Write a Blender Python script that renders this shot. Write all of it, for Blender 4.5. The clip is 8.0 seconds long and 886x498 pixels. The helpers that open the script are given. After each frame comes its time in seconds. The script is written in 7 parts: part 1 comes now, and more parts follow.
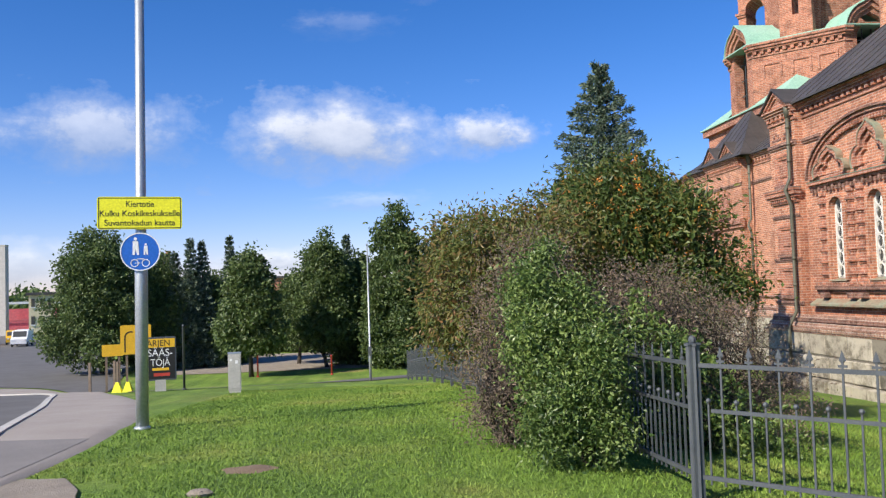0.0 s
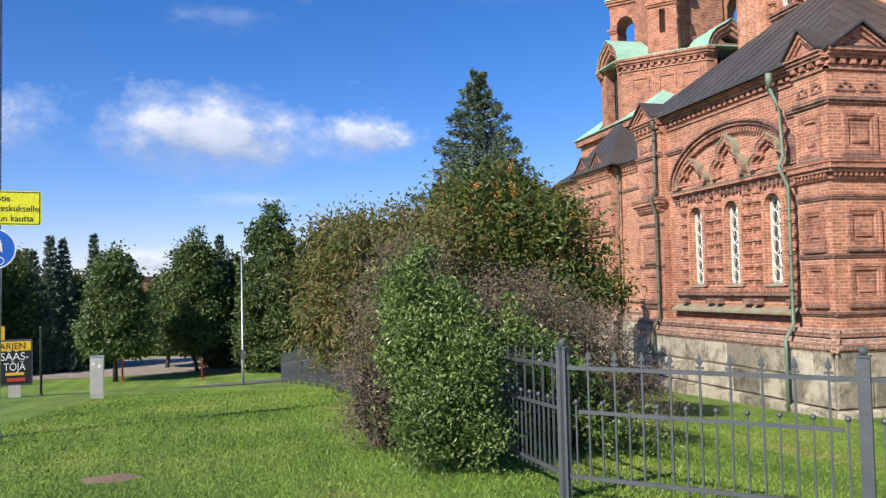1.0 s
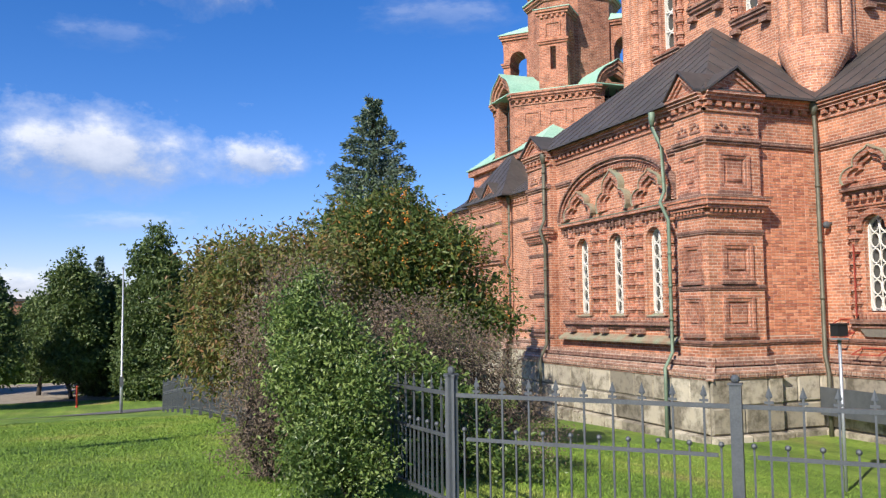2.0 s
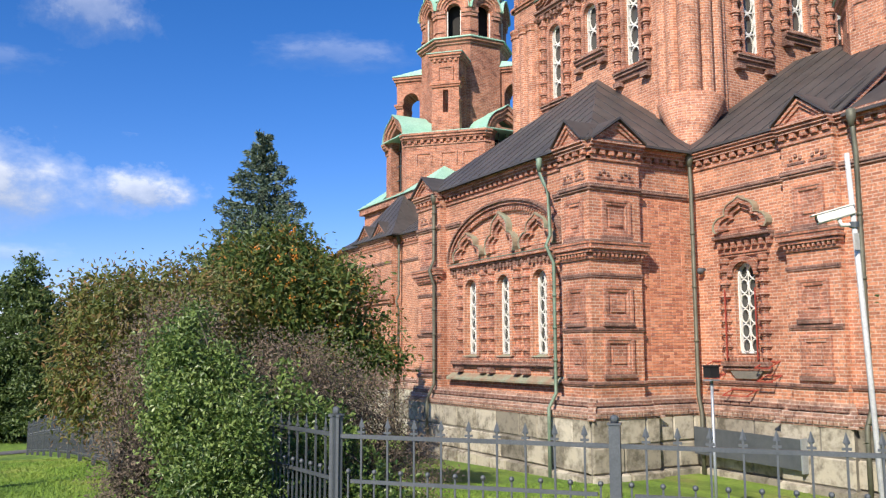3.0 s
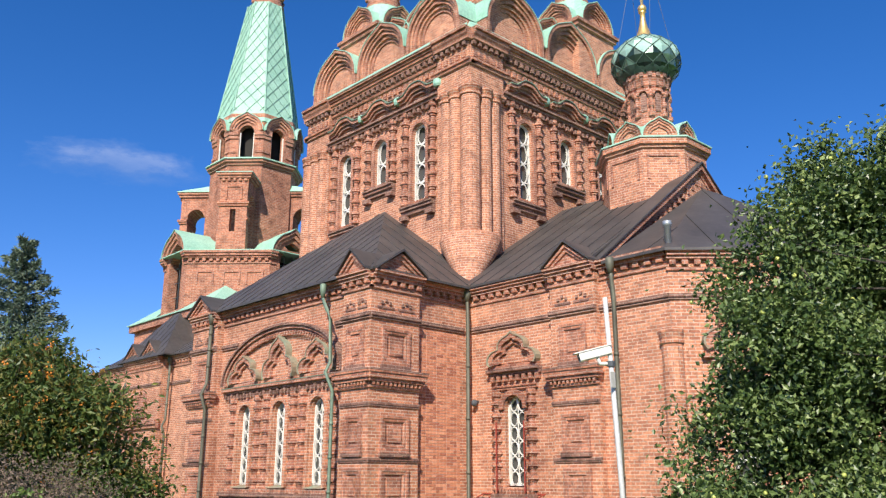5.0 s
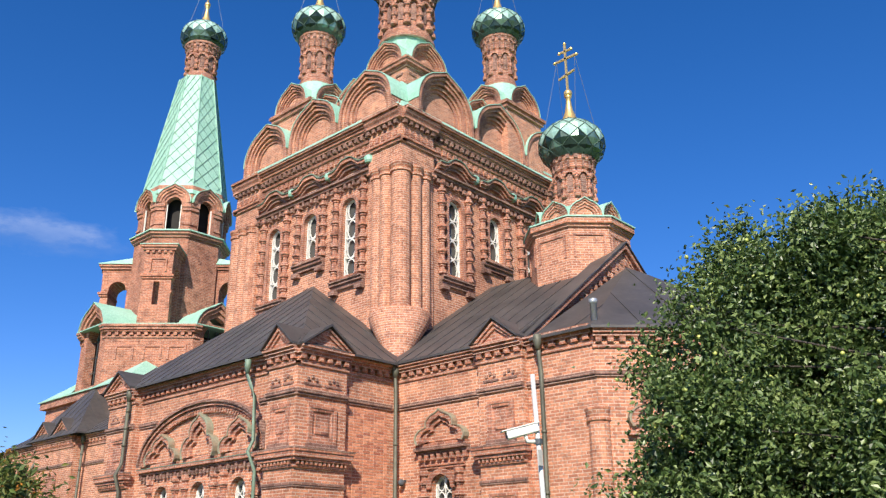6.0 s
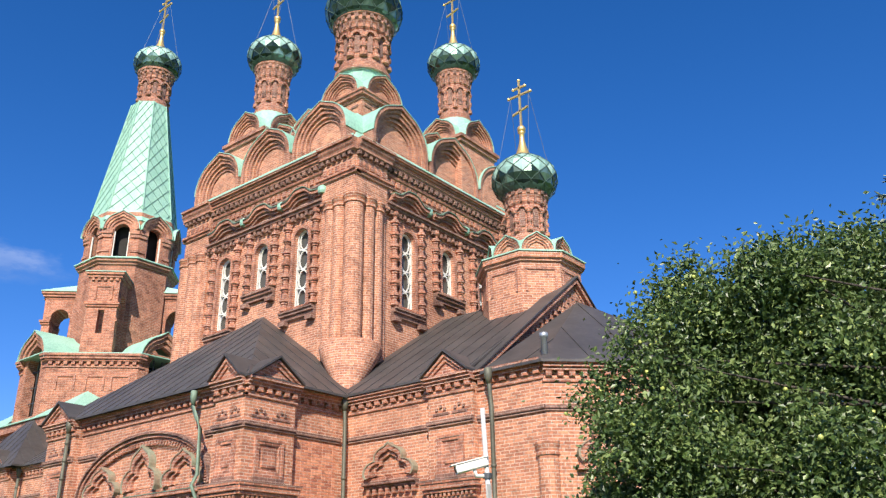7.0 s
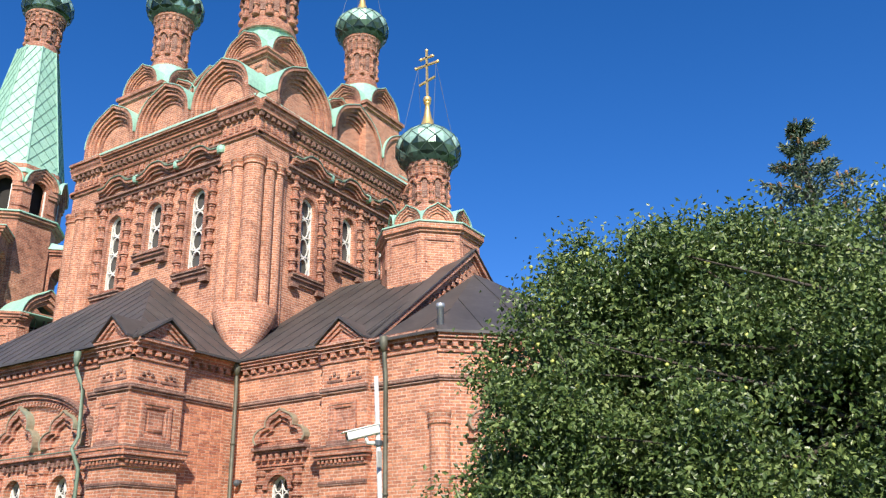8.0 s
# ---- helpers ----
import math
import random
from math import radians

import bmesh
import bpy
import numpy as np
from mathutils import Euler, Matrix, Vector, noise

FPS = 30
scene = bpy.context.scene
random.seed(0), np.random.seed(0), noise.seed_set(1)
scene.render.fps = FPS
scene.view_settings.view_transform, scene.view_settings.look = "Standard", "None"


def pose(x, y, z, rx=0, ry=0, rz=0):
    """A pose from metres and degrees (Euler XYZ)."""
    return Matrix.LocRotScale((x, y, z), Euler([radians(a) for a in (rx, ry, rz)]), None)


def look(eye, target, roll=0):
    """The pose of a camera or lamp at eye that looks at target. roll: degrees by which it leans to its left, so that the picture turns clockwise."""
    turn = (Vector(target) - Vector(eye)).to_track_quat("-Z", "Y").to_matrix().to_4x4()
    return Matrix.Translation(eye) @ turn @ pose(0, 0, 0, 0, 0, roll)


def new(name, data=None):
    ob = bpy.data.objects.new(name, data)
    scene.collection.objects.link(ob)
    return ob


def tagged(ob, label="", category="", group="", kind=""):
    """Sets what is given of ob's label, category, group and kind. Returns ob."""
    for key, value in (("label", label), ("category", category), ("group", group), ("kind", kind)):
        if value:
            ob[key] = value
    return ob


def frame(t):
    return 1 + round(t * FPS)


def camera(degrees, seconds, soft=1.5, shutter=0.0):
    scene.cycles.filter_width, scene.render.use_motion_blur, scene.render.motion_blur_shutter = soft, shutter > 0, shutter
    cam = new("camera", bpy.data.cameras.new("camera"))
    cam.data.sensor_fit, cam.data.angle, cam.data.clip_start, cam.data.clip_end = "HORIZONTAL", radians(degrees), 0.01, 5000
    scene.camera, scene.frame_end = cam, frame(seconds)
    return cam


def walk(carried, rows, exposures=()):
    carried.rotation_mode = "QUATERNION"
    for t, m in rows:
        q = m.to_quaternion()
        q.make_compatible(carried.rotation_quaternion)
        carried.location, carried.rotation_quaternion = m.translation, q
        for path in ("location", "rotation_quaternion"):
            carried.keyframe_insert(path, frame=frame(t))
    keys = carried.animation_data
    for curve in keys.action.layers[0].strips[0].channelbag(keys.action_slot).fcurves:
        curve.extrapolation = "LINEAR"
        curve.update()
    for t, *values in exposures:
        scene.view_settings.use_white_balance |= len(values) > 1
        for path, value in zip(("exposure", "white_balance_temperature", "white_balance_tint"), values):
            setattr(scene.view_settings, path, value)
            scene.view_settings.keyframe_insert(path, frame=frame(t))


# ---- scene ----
cam = camera(55.14, 8.0, soft=1.3)
PATH = [
    (0, (-0.020, 0.000, 1.750), (1.785, 19.897, 2.664), -1.85),
    (0.5, (-0.016, -0.001, 1.750), (3.201, 19.720, 2.611), -1.63),
    (1, (-0.012, -0.002, 1.750), (4.630, 19.431, 2.655), -1.32),
    (1.5, (-0.009, -0.003, 1.750), (5.866, 19.080, 2.908), -0.96),
    (3, (0.001, -0.011, 1.750), (9.385, 17.488, 4.144), -0.17),
    (3.5, (0.004, -0.015, 1.750), (10.512, 16.738, 4.736), 0.16),
    (4, (0.006, -0.019, 1.750), (11.612, 15.859, 5.379), 0.39),
    (4.5, (0.008, -0.023, 1.750), (12.504, 14.964, 6.139), 0.40),
    (5, (0.009, -0.027, 1.750), (13.155, 14.080, 7.059), 0.20),
    (6.5, (0.014, -0.040, 1.750), (14.174, 11.921, 9.262), -0.97),
    (7, (0.015, -0.044, 1.750), (14.454, 11.462, 9.439), -1.01),
    (7.5, (0.015, -0.049, 1.750), (15.097, 10.765, 9.206), -1.00),
    (8, (0.014, -0.054, 1.750), (16.018, 9.708, 8.721), -1.21),
]
walk(cam, [(t, look(eye, target, roll)) for t, eye, target, roll in PATH],
     exposures=((0.0, 0.40), (3.0, 0.45), (5.0, 0.45), (6.5, 0.52), (8.0, 0.56)))

# ---- world, sun, exposure ----
SUN_TO = Vector((-0.655, -0.455, 0.602)).normalized()
world = bpy.data.worlds.new("sky")
scene.world = world
world.use_nodes = True
wn = world.node_tree
sky = wn.nodes.new("ShaderNodeTexSky")
sky.sky_type, sky.sun_disc = "NISHITA", False
sky.sun_elevation = math.asin(SUN_TO.z)
sky.sun_rotation = math.atan2(SUN_TO.x, SUN_TO.y)
sky.altitude, sky.air_density, sky.dust_density, sky.ozone_density = 1200, 1.0, 0.5, 4.5
tint = wn.nodes.new("ShaderNodeHueSaturation")
tint.inputs["Saturation"].default_value, tint.inputs["Value"].default_value = 1.28, 1.0
wn.links.new(sky.outputs["Color"], tint.inputs["Color"])
cast = wn.nodes.new("ShaderNodeMix")
cast.data_type, cast.blend_type = "RGBA", "MULTIPLY"
cast.inputs[0].default_value, cast.inputs[7].default_value = 1.0, (1.22, 0.97, 1.16, 1)
wn.links.new(tint.outputs["Color"], cast.inputs[6])
wn.links.new(cast.outputs[2], wn.nodes["Background"].inputs["Color"])
wn.nodes["Background"].inputs["Strength"].default_value = 0.105
sun = new("sun", bpy.data.lights.new("sun", "SUN"))
sun.data.energy, sun.data.angle, sun.data.color = 5.0, radians(0.53), (1.0, 0.92, 0.79)
sun.matrix_world = look(SUN_TO * 300, (0, 0, 0))

# ---- materials ----
def mat_base(name, rough=0.8, metal=0.0):
    m = bpy.data.materials.new(name)
    m.use_nodes = True
    nt = m.node_tree
    b = nt.nodes["Principled BSDF"]
    b.inputs["Roughness"].default_value, b.inputs["Metallic"].default_value = rough, metal
    return m, nt, b


def node(nt, kind, **values):
    n = nt.nodes.new(kind)
    for k, v in values.items():
        n.inputs[k.replace("_", " ")].default_value = v
    return n


def ramp(nt, fac, stops):
    r = nt.nodes.new("ShaderNodeValToRGB")
    e = r.color_ramp.elements
    while len(e) < len(stops):
        e.new(0.5)
    for el, (p, c) in zip(e, stops):
        el.position, el.color = p, (*c, 1)
    nt.links.new(fac, r.inputs[0])
    return r.outputs["Color"]


def noise_fac(nt, vec, scale, detail=5, rough=0.6):
    n = node(nt, "ShaderNodeTexNoise", Scale=scale, Detail=detail, Roughness=rough)
    if vec is not None:
        nt.links.new(vec, n.inputs["Vector"])
    return n.outputs["Fac"]


def mix(nt, fac, a, b, mode="MIX"):
    n = nt.nodes.new("ShaderNodeMix")
    n.data_type, n.blend_type = "RGBA", mode
    for sock, v in ((n.inputs[0], fac), (n.inputs[6], a), (n.inputs[7], b)):
        if isinstance(v, (int, float)):
            sock.default_value = v
        elif isinstance(v, tuple):
            sock.default_value = (*v, 1)
        else:
            nt.links.new(v, sock)
    return n.outputs[2]


def bump(nt, b, height, strength, distance):
    n = node(nt, "ShaderNodeBump", Strength=strength, Distance=distance)
    nt.links.new(height, n.inputs["Height"])
    nt.links.new(n.outputs[0], b.inputs["Normal"])
    return n


def plain(name, c1, c2, scale, rough=0.8, metal=0.0, bump_s=0.2, bump_d=0.01, fine=40.0):
    """A surface of two mingled tones with fine grain."""
    m, nt, b = mat_base(name, rough, metal)
    co = nt.nodes.new("ShaderNodeTexCoord").outputs["Object"]
    big = ramp(nt, noise_fac(nt, co, scale, 6, 0.65), [(0.32, c1), (0.68, c2)])
    grain = ramp(nt, noise_fac(nt, co, fine, 3), [(0.3, (0.78, 0.78, 0.78)), (0.7, (1.15, 1.15, 1.15))])
    nt.links.new(mix(nt, 0.8, big, grain, "MULTIPLY"), b.inputs["Base Color"])
    if bump_s:
        bump(nt, b, noise_fac(nt, co, fine, 4), bump_s, bump_d)
    return m


def brick_mat(name, c1, c2, mortar, dark=0.0, row=0.085, width=0.285):
    """Brickwork laid along any upright face, with weathered and sooty patches."""
    m, nt, b = mat_base(name, 0.88)
    L = nt.links.new
    g = nt.nodes.new("ShaderNodeNewGeometry")
    cr = nt.nodes.new("ShaderNodeVectorMath")
    cr.operation = "CROSS_PRODUCT"
    cr.inputs[0].default_value = (0, 0, 1)
    L(g.outputs["True Normal"], cr.inputs[1])
    nn = nt.nodes.new("ShaderNodeVectorMath")
    nn.operation = "NORMALIZE"
    L(cr.outputs[0], nn.inputs[0])
    dt = nt.nodes.new("ShaderNodeVectorMath")
    dt.operation = "DOT_PRODUCT"
    L(nn.outputs[0], dt.inputs[0])
    L(g.outputs["Position"], dt.inputs[1])
    sp = nt.nodes.new("ShaderNodeSeparateXYZ")
    L(g.outputs["Position"], sp.inputs[0])
    cb = nt.nodes.new("ShaderNodeCombineXYZ")
    L(dt.outputs["Value"], cb.inputs[0])
    L(sp.outputs["Z"], cb.inputs[1])
    br = node(nt, "ShaderNodeTexBrick", Scale=1.0, Mortar_Size=0.012, Mortar_Smooth=0.25, Bias=0.0, Brick_Width=width, Row_Height=row)
    br.offset = 0.5
    br.inputs["Color1"].default_value, br.inputs["Color2"].default_value, br.inputs["Mortar"].default_value = (*c1, 1), (*c2, 1), (*mortar, 1)
    L(cb.outputs[0], br.inputs["Vector"])
    pos = g.outputs["Position"]
    patch = ramp(nt, noise_fac(nt, pos, 0.35, 7, 0.62), [(0.28, (0.72, 0.66, 0.64)), (0.48, (1.0, 1.0, 1.0)), (0.72, (1.16, 1.14, 1.12))])
    col = mix(nt, 1.0, br.outputs["Color"], patch, "MULTIPLY")
    soot = ramp(nt, noise_fac(nt, pos, 2.4, 8, 0.7), [(0.47, (1, 1, 1)), (0.66, (0.42 - dark * 0.15, 0.38 - dark * 0.15, 0.38 - dark * 0.15))])
    col = mix(nt, 0.6 + 0.3 * dark, col, soot, "MULTIPLY")
    spots = ramp(nt, noise_fac(nt, pos, 14, 4), [(0.32, (0.58, 0.55, 0.53)), (0.5, (1.0, 1.0, 1.0)), (0.68, (1.22, 1.2, 1.18))])
    col = mix(nt, 0.8, col, spots, "MULTIPLY")
    L(col, b.inputs["Base Color"])
    inv = nt.nodes.new("ShaderNodeMath")
    inv.operation = "SUBTRACT"
    inv.inputs[0].default_value = 1.0
    L(br.outputs["Fac"], inv.inputs[1])
    bump(nt, b, inv.outputs[0], 0.9, 0.016)
    return m


BRICK = brick_mat("red_brick", (0.64, 0.275, 0.152), (0.39, 0.148, 0.085), (0.60, 0.43, 0.335))
BRICK_TRIM = brick_mat("moulded_brick", (0.53, 0.22, 0.13), (0.31, 0.12, 0.078), (0.50, 0.34, 0.27), 0.5)
BRICK_DARK = brick_mat("sooty_brick", (0.32, 0.155, 0.11), (0.18, 0.095, 0.075), (0.36, 0.25, 0.20), 0.6)
TOWER_BRICK = brick_mat("weathered_tower_brick", (0.55, 0.215, 0.12), (0.33, 0.12, 0.072), (0.48, 0.33, 0.255), 0.4)
STONE = plain("grey_granite", (0.20, 0.18, 0.15), (0.13, 0.12, 0.10), 1.3, 0.85, 0, 0.35, 0.02, 18)
BASE_BRICK = brick_mat("weathered_base_brick", (0.46, 0.27, 0.19), (0.29, 0.16, 0.115), (0.52, 0.42, 0.35), 0.6)
BLOCK, _nt, _b = mat_base("stained_granite_block", 0.88)
_inf = _nt.nodes.new("ShaderNodeObjectInfo")
_g = _nt.nodes.new("ShaderNodeNewGeometry")
_c1 = ramp(_nt, _inf.outputs["Random"], [(0.0, (0.19, 0.17, 0.135)), (0.4, (0.36, 0.32, 0.25)), (1.0, (0.52, 0.47, 0.38))])
_c2 = ramp(_nt, noise_fac(_nt, _g.outputs["Position"], 2.2, 8, 0.7), [(0.38, (0.34, 0.33, 0.30)), (0.54, (1.0, 1.0, 1.0)), (0.75, (1.2, 1.18, 1.12))])
_nt.links.new(mix(_nt, 0.9, _c1, _c2, "MULTIPLY"), _b.inputs["Base Color"])
bump(_nt, _b, noise_fac(_nt, _g.outputs["Position"], 14.0, 6), 0.5, 0.02)
COPPER = plain("verdigris_copper", (0.27, 0.50, 0.385), (0.37, 0.60, 0.475), 0.9, 0.6, 0, 0.1, 0.01, 12)
COPPER_OLD = plain("dark_patinated_copper", (0.04, 0.08, 0.065), (0.10, 0.17, 0.135), 1.2, 0.4, 0.3, 0.1, 0.01, 9)
ROOF = plain("black_sheet_metal_roof", (0.06, 0.054, 0.052), (0.11, 0.098, 0.092), 0.6, 0.5, 0.2, 0.1, 0.01, 6)
PIPE = plain("weathered_green_brown_pipe", (0.09, 0.085, 0.06), (0.16, 0.16, 0.12), 1.1, 0.6, 0.3, 0.1, 0.005, 12)
PIPE_GREEN = plain("verdigris_pipe", (0.12, 0.17, 0.12), (0.22, 0.30, 0.22), 1.1, 0.65, 0.2, 0.1, 0.005, 12)
GOLD = plain("gilt_metal", (0.85, 0.56, 0.20), (0.92, 0.66, 0.28), 2.0, 0.42, 0.75, 0.05, 0.005, 20)
WHITE = plain("white_painted_iron", (0.72, 0.70, 0.64), (0.80, 0.79, 0.74), 3.0, 0.6, 0, 0.1, 0.005, 20)
IRON = plain("grey_painted_iron", (0.075, 0.085, 0.095), (0.11, 0.12, 0.13), 3.0, 0.5, 0.2, 0.15, 0.003, 60)
GLASS, _g, _b = mat_base("dark_window_glass", 0.08)
_b.inputs["Base Color"].default_value = (0.075, 0.075, 0.07, 1)
LICHEN = plain("lichen_stained_sheet", (0.30, 0.16, 0.10), (0.26, 0.31, 0.22), 1.6, 0.8, 0, 0.2, 0.01, 14)
# near-black colour that stands in for the shade inside the tower
DARK = plain("interior_shade", (0.02, 0.018, 0.016), (0.03, 0.028, 0.025), 1.0, 0.9, 0, 0, 0, 5)


# ---- mesh tools ----
class Build:
    """Gathers faces; m carries local places (u right, w outward, z up on a wall) into the world."""

    def __init__(self, m=None):
        self.v, self.f, self.m = [], [], m or Matrix()

    def add(self, pts, faces, m=None):
        k, mm = len(self.v), self.m @ m if m else self.m
        self.v += [tuple(mm @ Vector(p)) for p in pts]
        self.f += [tuple(k + i for i in f) for f in faces]
        return self

    def box(self, x0, x1, y0, y1, z0, z1, m=None):
        p = [(x, y, z) for z in (z0, z1) for x, y in ((x0, y0), (x1, y0), (x1, y1), (x0, y1))]
        return self.add(p, [(3, 2, 1, 0), (4, 5, 6, 7), (0, 1, 5, 4), (1, 2, 6, 5), (2, 3, 7, 6), (3, 0, 4, 7)], m)

    def prism(self, poly, z0, z1, m=None, caps=True, top=None):
        """poly in x, y (counter-clockwise), from z0 to z1; top: another outline for the upper end."""
        n = len(poly)
        top = top or poly
        p = [(x, y, z0) for x, y in poly] + [(x, y, z1) for x, y in top]
        f = [(i, (i + 1) % n, n + (i + 1) % n, n + i) for i in range(n)]
        if caps:
            f += [tuple(range(n - 1, -1, -1)), tuple(range(n, 2 * n))]
        return self.add(p, f, m)

    def slab(self, poly, w0, w1, m=None):
        """poly in u, z on a wall, from w0 out to w1."""
        n = len(poly)
        p = [(u, w0, z) for u, z in poly] + [(u, w1, z) for u, z in poly]
        f = [(i, (i + 1) % n, n + (i + 1) % n, n + i) for i in range(n)] + [tuple(range(n - 1, -1, -1)), tuple(range(n, 2 * n))]
        return self.add(p, f, m)

    def lathe(self, prof, cx, cy, n=16, m=None, a0=0.0, a1=2 * math.pi):
        """prof: rows of radius, z."""
        full = abs(a1 - a0 - 2 * math.pi) < 1e-6
        k = n if full else n + 1
        p = [(cx + r * math.cos(a0 + (a1 - a0) * i / n), cy + r * math.sin(a0 + (a1 - a0) * i / n), z) for r, z in prof for i in range(k)]
        f = [(j * k + i, j * k + (i + 1) % k, (j + 1) * k + (i + 1) % k, (j + 1) * k + i) for j in range(len(prof) - 1) for i in range(k if full else n)]
        f += [tuple(range(k - 1, -1, -1)), tuple(range((len(prof) - 1) * k, len(prof) * k))]
        return self.add(p, f, m)

    def ring(self, cu, cz, r0, r1, w0, w1, a0=0.0, a1=math.pi, n=16, rise=0.0, m=None):
        """An arch between two radii, standing out from w0 to w1; rise: how far its crown runs up to a point."""
        p, f = [], []
        for i in range(n + 1):
            a = a0 + (a1 - a0) * i / n
            up = rise * max(0.0, 1 - abs(a - math.pi / 2) / 0.30) ** 1.25
            for r, w in ((r0, w0), (r0, w1), (r1, w1), (r1, w0)):
                p.append((cu + r * math.cos(a), w, cz + r * math.sin(a) + up))
        for i in range(n):
            for j in range(4):
                f.append((4 * i + j, 4 * i + 4 + j, 4 * i + 4 + (j + 1) % 4, 4 * i + (j + 1) % 4))
        f += [(0, 1, 2, 3), (4 * n + 3, 4 * n + 2, 4 * n + 1, 4 * n)]
        return self.add(p, f, m)

    def tube(self, pts, r, n=8):
        pts = [Vector(p) for p in pts]
        k0, out = [], []
        for i, p in enumerate(pts):
            d = (pts[min(i + 1, len(pts) - 1)] - pts[max(i - 1, 0)]).normalized()
            a = d.orthogonal().normalized() if abs(d.z) > 0.95 else d.cross(Vector((0, 0, 1))).normalized()
            if abs(d.z) > 0.95:
                a = (Vector((1, 0, 0)) - d * d.x).normalized()
            b = d.cross(a)
            rr = r[i] if isinstance(r, (list, tuple)) else r
            out += [p + (a * math.cos(2 * math.pi * j / n) + b * math.sin(2 * math.pi * j / n)) * rr for j in range(n)]
        f = [(i * n + j, i * n + (j + 1) % n, (i + 1) * n + (j + 1) % n, (i + 1) * n + j) for i in range(len(pts) - 1) for j in range(n)]
        f += [tuple(range(n - 1, -1, -1)), tuple(range((len(pts) - 1) * n, len(pts) * n))]
        return self.add(out, f)

    def ball(self, c, r, n=8, sz=1.0):
        prof = [(max(0.001, r * math.sin(math.pi * i / n)), c[2] - r * sz * math.cos(math.pi * i / n)) for i in range(n + 1)]
        return self.lathe(prof, c[0], c[1], n)

    def mesh(self, name, mat, smooth=False):
        me = bpy.data.meshes.new(name)
        me.from_pydata(self.v, [], self.f)
        bm = bmesh.new()
        bm.from_mesh(me)
        bmesh.ops.recalc_face_normals(bm, faces=bm.faces)
        bm.to_mesh(me)
        bm.free()
        if smooth:
            me.polygons.foreach_set("use_smooth", [True] * len(me.polygons))
        me.materials.append(mat)
        return me


def part(name, b, mat, parent=None, label="", smooth=False):
    ob = new(name, b.mesh(name, mat, smooth) if isinstance(b, Build) else b)
    if parent:
        ob.parent = parent
    return tagged(ob, label) if label else ob


def thing(name, label, category, group="", kind="", at=(0, 0, 0)):
    ob = new(name)
    ob.location = at
    ob.empty_display_size = 0.2
    return tagged(ob, label, category, group, kind)


def wall_frame(x, y, nx, ny):
    """The matrix of a wall whose outward way is (nx, ny): u to the right as seen from outside, w outward."""
    n = Vector((nx, ny, 0)).normalized()
    u = Vector((0, 0, 1)).cross(n)
    return Matrix(((u.x, n.x, 0, x), (u.y, n.y, 0, y), (0, 0, 1, 0), (0, 0, 0, 1)))


def smooth(a, b, x):
    t = min(1.0, max(0.0, (x - a) / (b - a)))
    return t * t * (3 - 2 * t)


def ground_z(x, y):
    """The lie of the land: it falls away from the street corner, and again towards the church."""
    pts = ((-60, 0.6), (0, 0.0), (2, 0.0), (7, -0.17), (14, -0.34), (26, -1.2), (35, -2.0), (44, -2.9), (52, -3.15), (70, -3.3), (120, -3.6), (400, -4))
    z = pts[-1][1]
    for (a, za), (b, zb) in zip(pts, pts[1:]):
        if y < b:
            z = za + (zb - za) * max(0.0, (y - a) / (b - a))
            break
    s = smooth(2.5, 13.5, x)
    return z * (1 - s) + s * (-1.62 - 0.03 * max(0.0, min(y, 60) - 18))
GALV = plain("galvanised_steel", (0.40, 0.43, 0.46), (0.50, 0.53, 0.55), 2.0, 0.45, 0.6, 0.1, 0.003, 40)

# ---- ground, road and pavement ----
GRASS, _nt, _b = mat_base("mown_lawn", 0.9)
_co = _nt.nodes.new("ShaderNodeTexCoord").outputs["Object"]
LAWN_TONES = [(0.30, (0.105, 0.20, 0.022)), (0.5, (0.165, 0.275, 0.033)), (0.62, (0.22, 0.30, 0.05)), (0.74, (0.33, 0.29, 0.11))]
_c = ramp(_nt, noise_fac(_nt, _co, 0.35, 6, 0.6), LAWN_TONES)
_mow = node(_nt, "ShaderNodeMapping", Scale=(1.6, 0.12, 1.0), Rotation=(0, 0, 0.06))
_nt.links.new(_co, _mow.inputs[0])
_c = mix(_nt, 0.8, _c, ramp(_nt, noise_fac(_nt, _mow.outputs[0], 1.0, 3), [(0.38, (0.68, 0.72, 0.62)), (0.62, (1.2, 1.18, 1.15))]), "MULTIPLY")
_f = ramp(_nt, noise_fac(_nt, _co, 9.0, 8, 0.75), [(0.3, (0.45, 0.5, 0.4)), (0.7, (1.4, 1.32, 1.25))])
_nt.links.new(mix(_nt, 0.85, _c, _f, "MULTIPLY"), _b.inputs["Base Color"])
bump(_nt, _b, noise_fac(_nt, _co, 25.0, 8, 0.8), 0.9, 0.05)
ASPHALT = plain("grey_asphalt", (0.11, 0.105, 0.10), (0.15, 0.145, 0.14), 0.7, 0.9, 0, 0.4, 0.01, 90)
PAVING = plain("pale_gritty_pavement", (0.30, 0.26, 0.23), (0.37, 0.33, 0.29), 0.6, 0.9, 0, 0.3, 0.008, 70)
# shade on the pavement, given as a darker colour
SHADE_PAVING = plain("pavement_painted_shade", (0.19, 0.175, 0.165), (0.24, 0.22, 0.205), 0.8, 0.9, 0, 0.3, 0.008, 70)
GRAVEL = plain("pale_gravel_edge", (0.25, 0.21, 0.17), (0.36, 0.31, 0.25), 2.0, 0.95, 0, 0.8, 0.03, 45)
SOIL = plain("bare_earth", (0.16, 0.11, 0.07), (0.24, 0.17, 0.11), 2.0, 0.95, 0, 0.6, 0.03, 30)
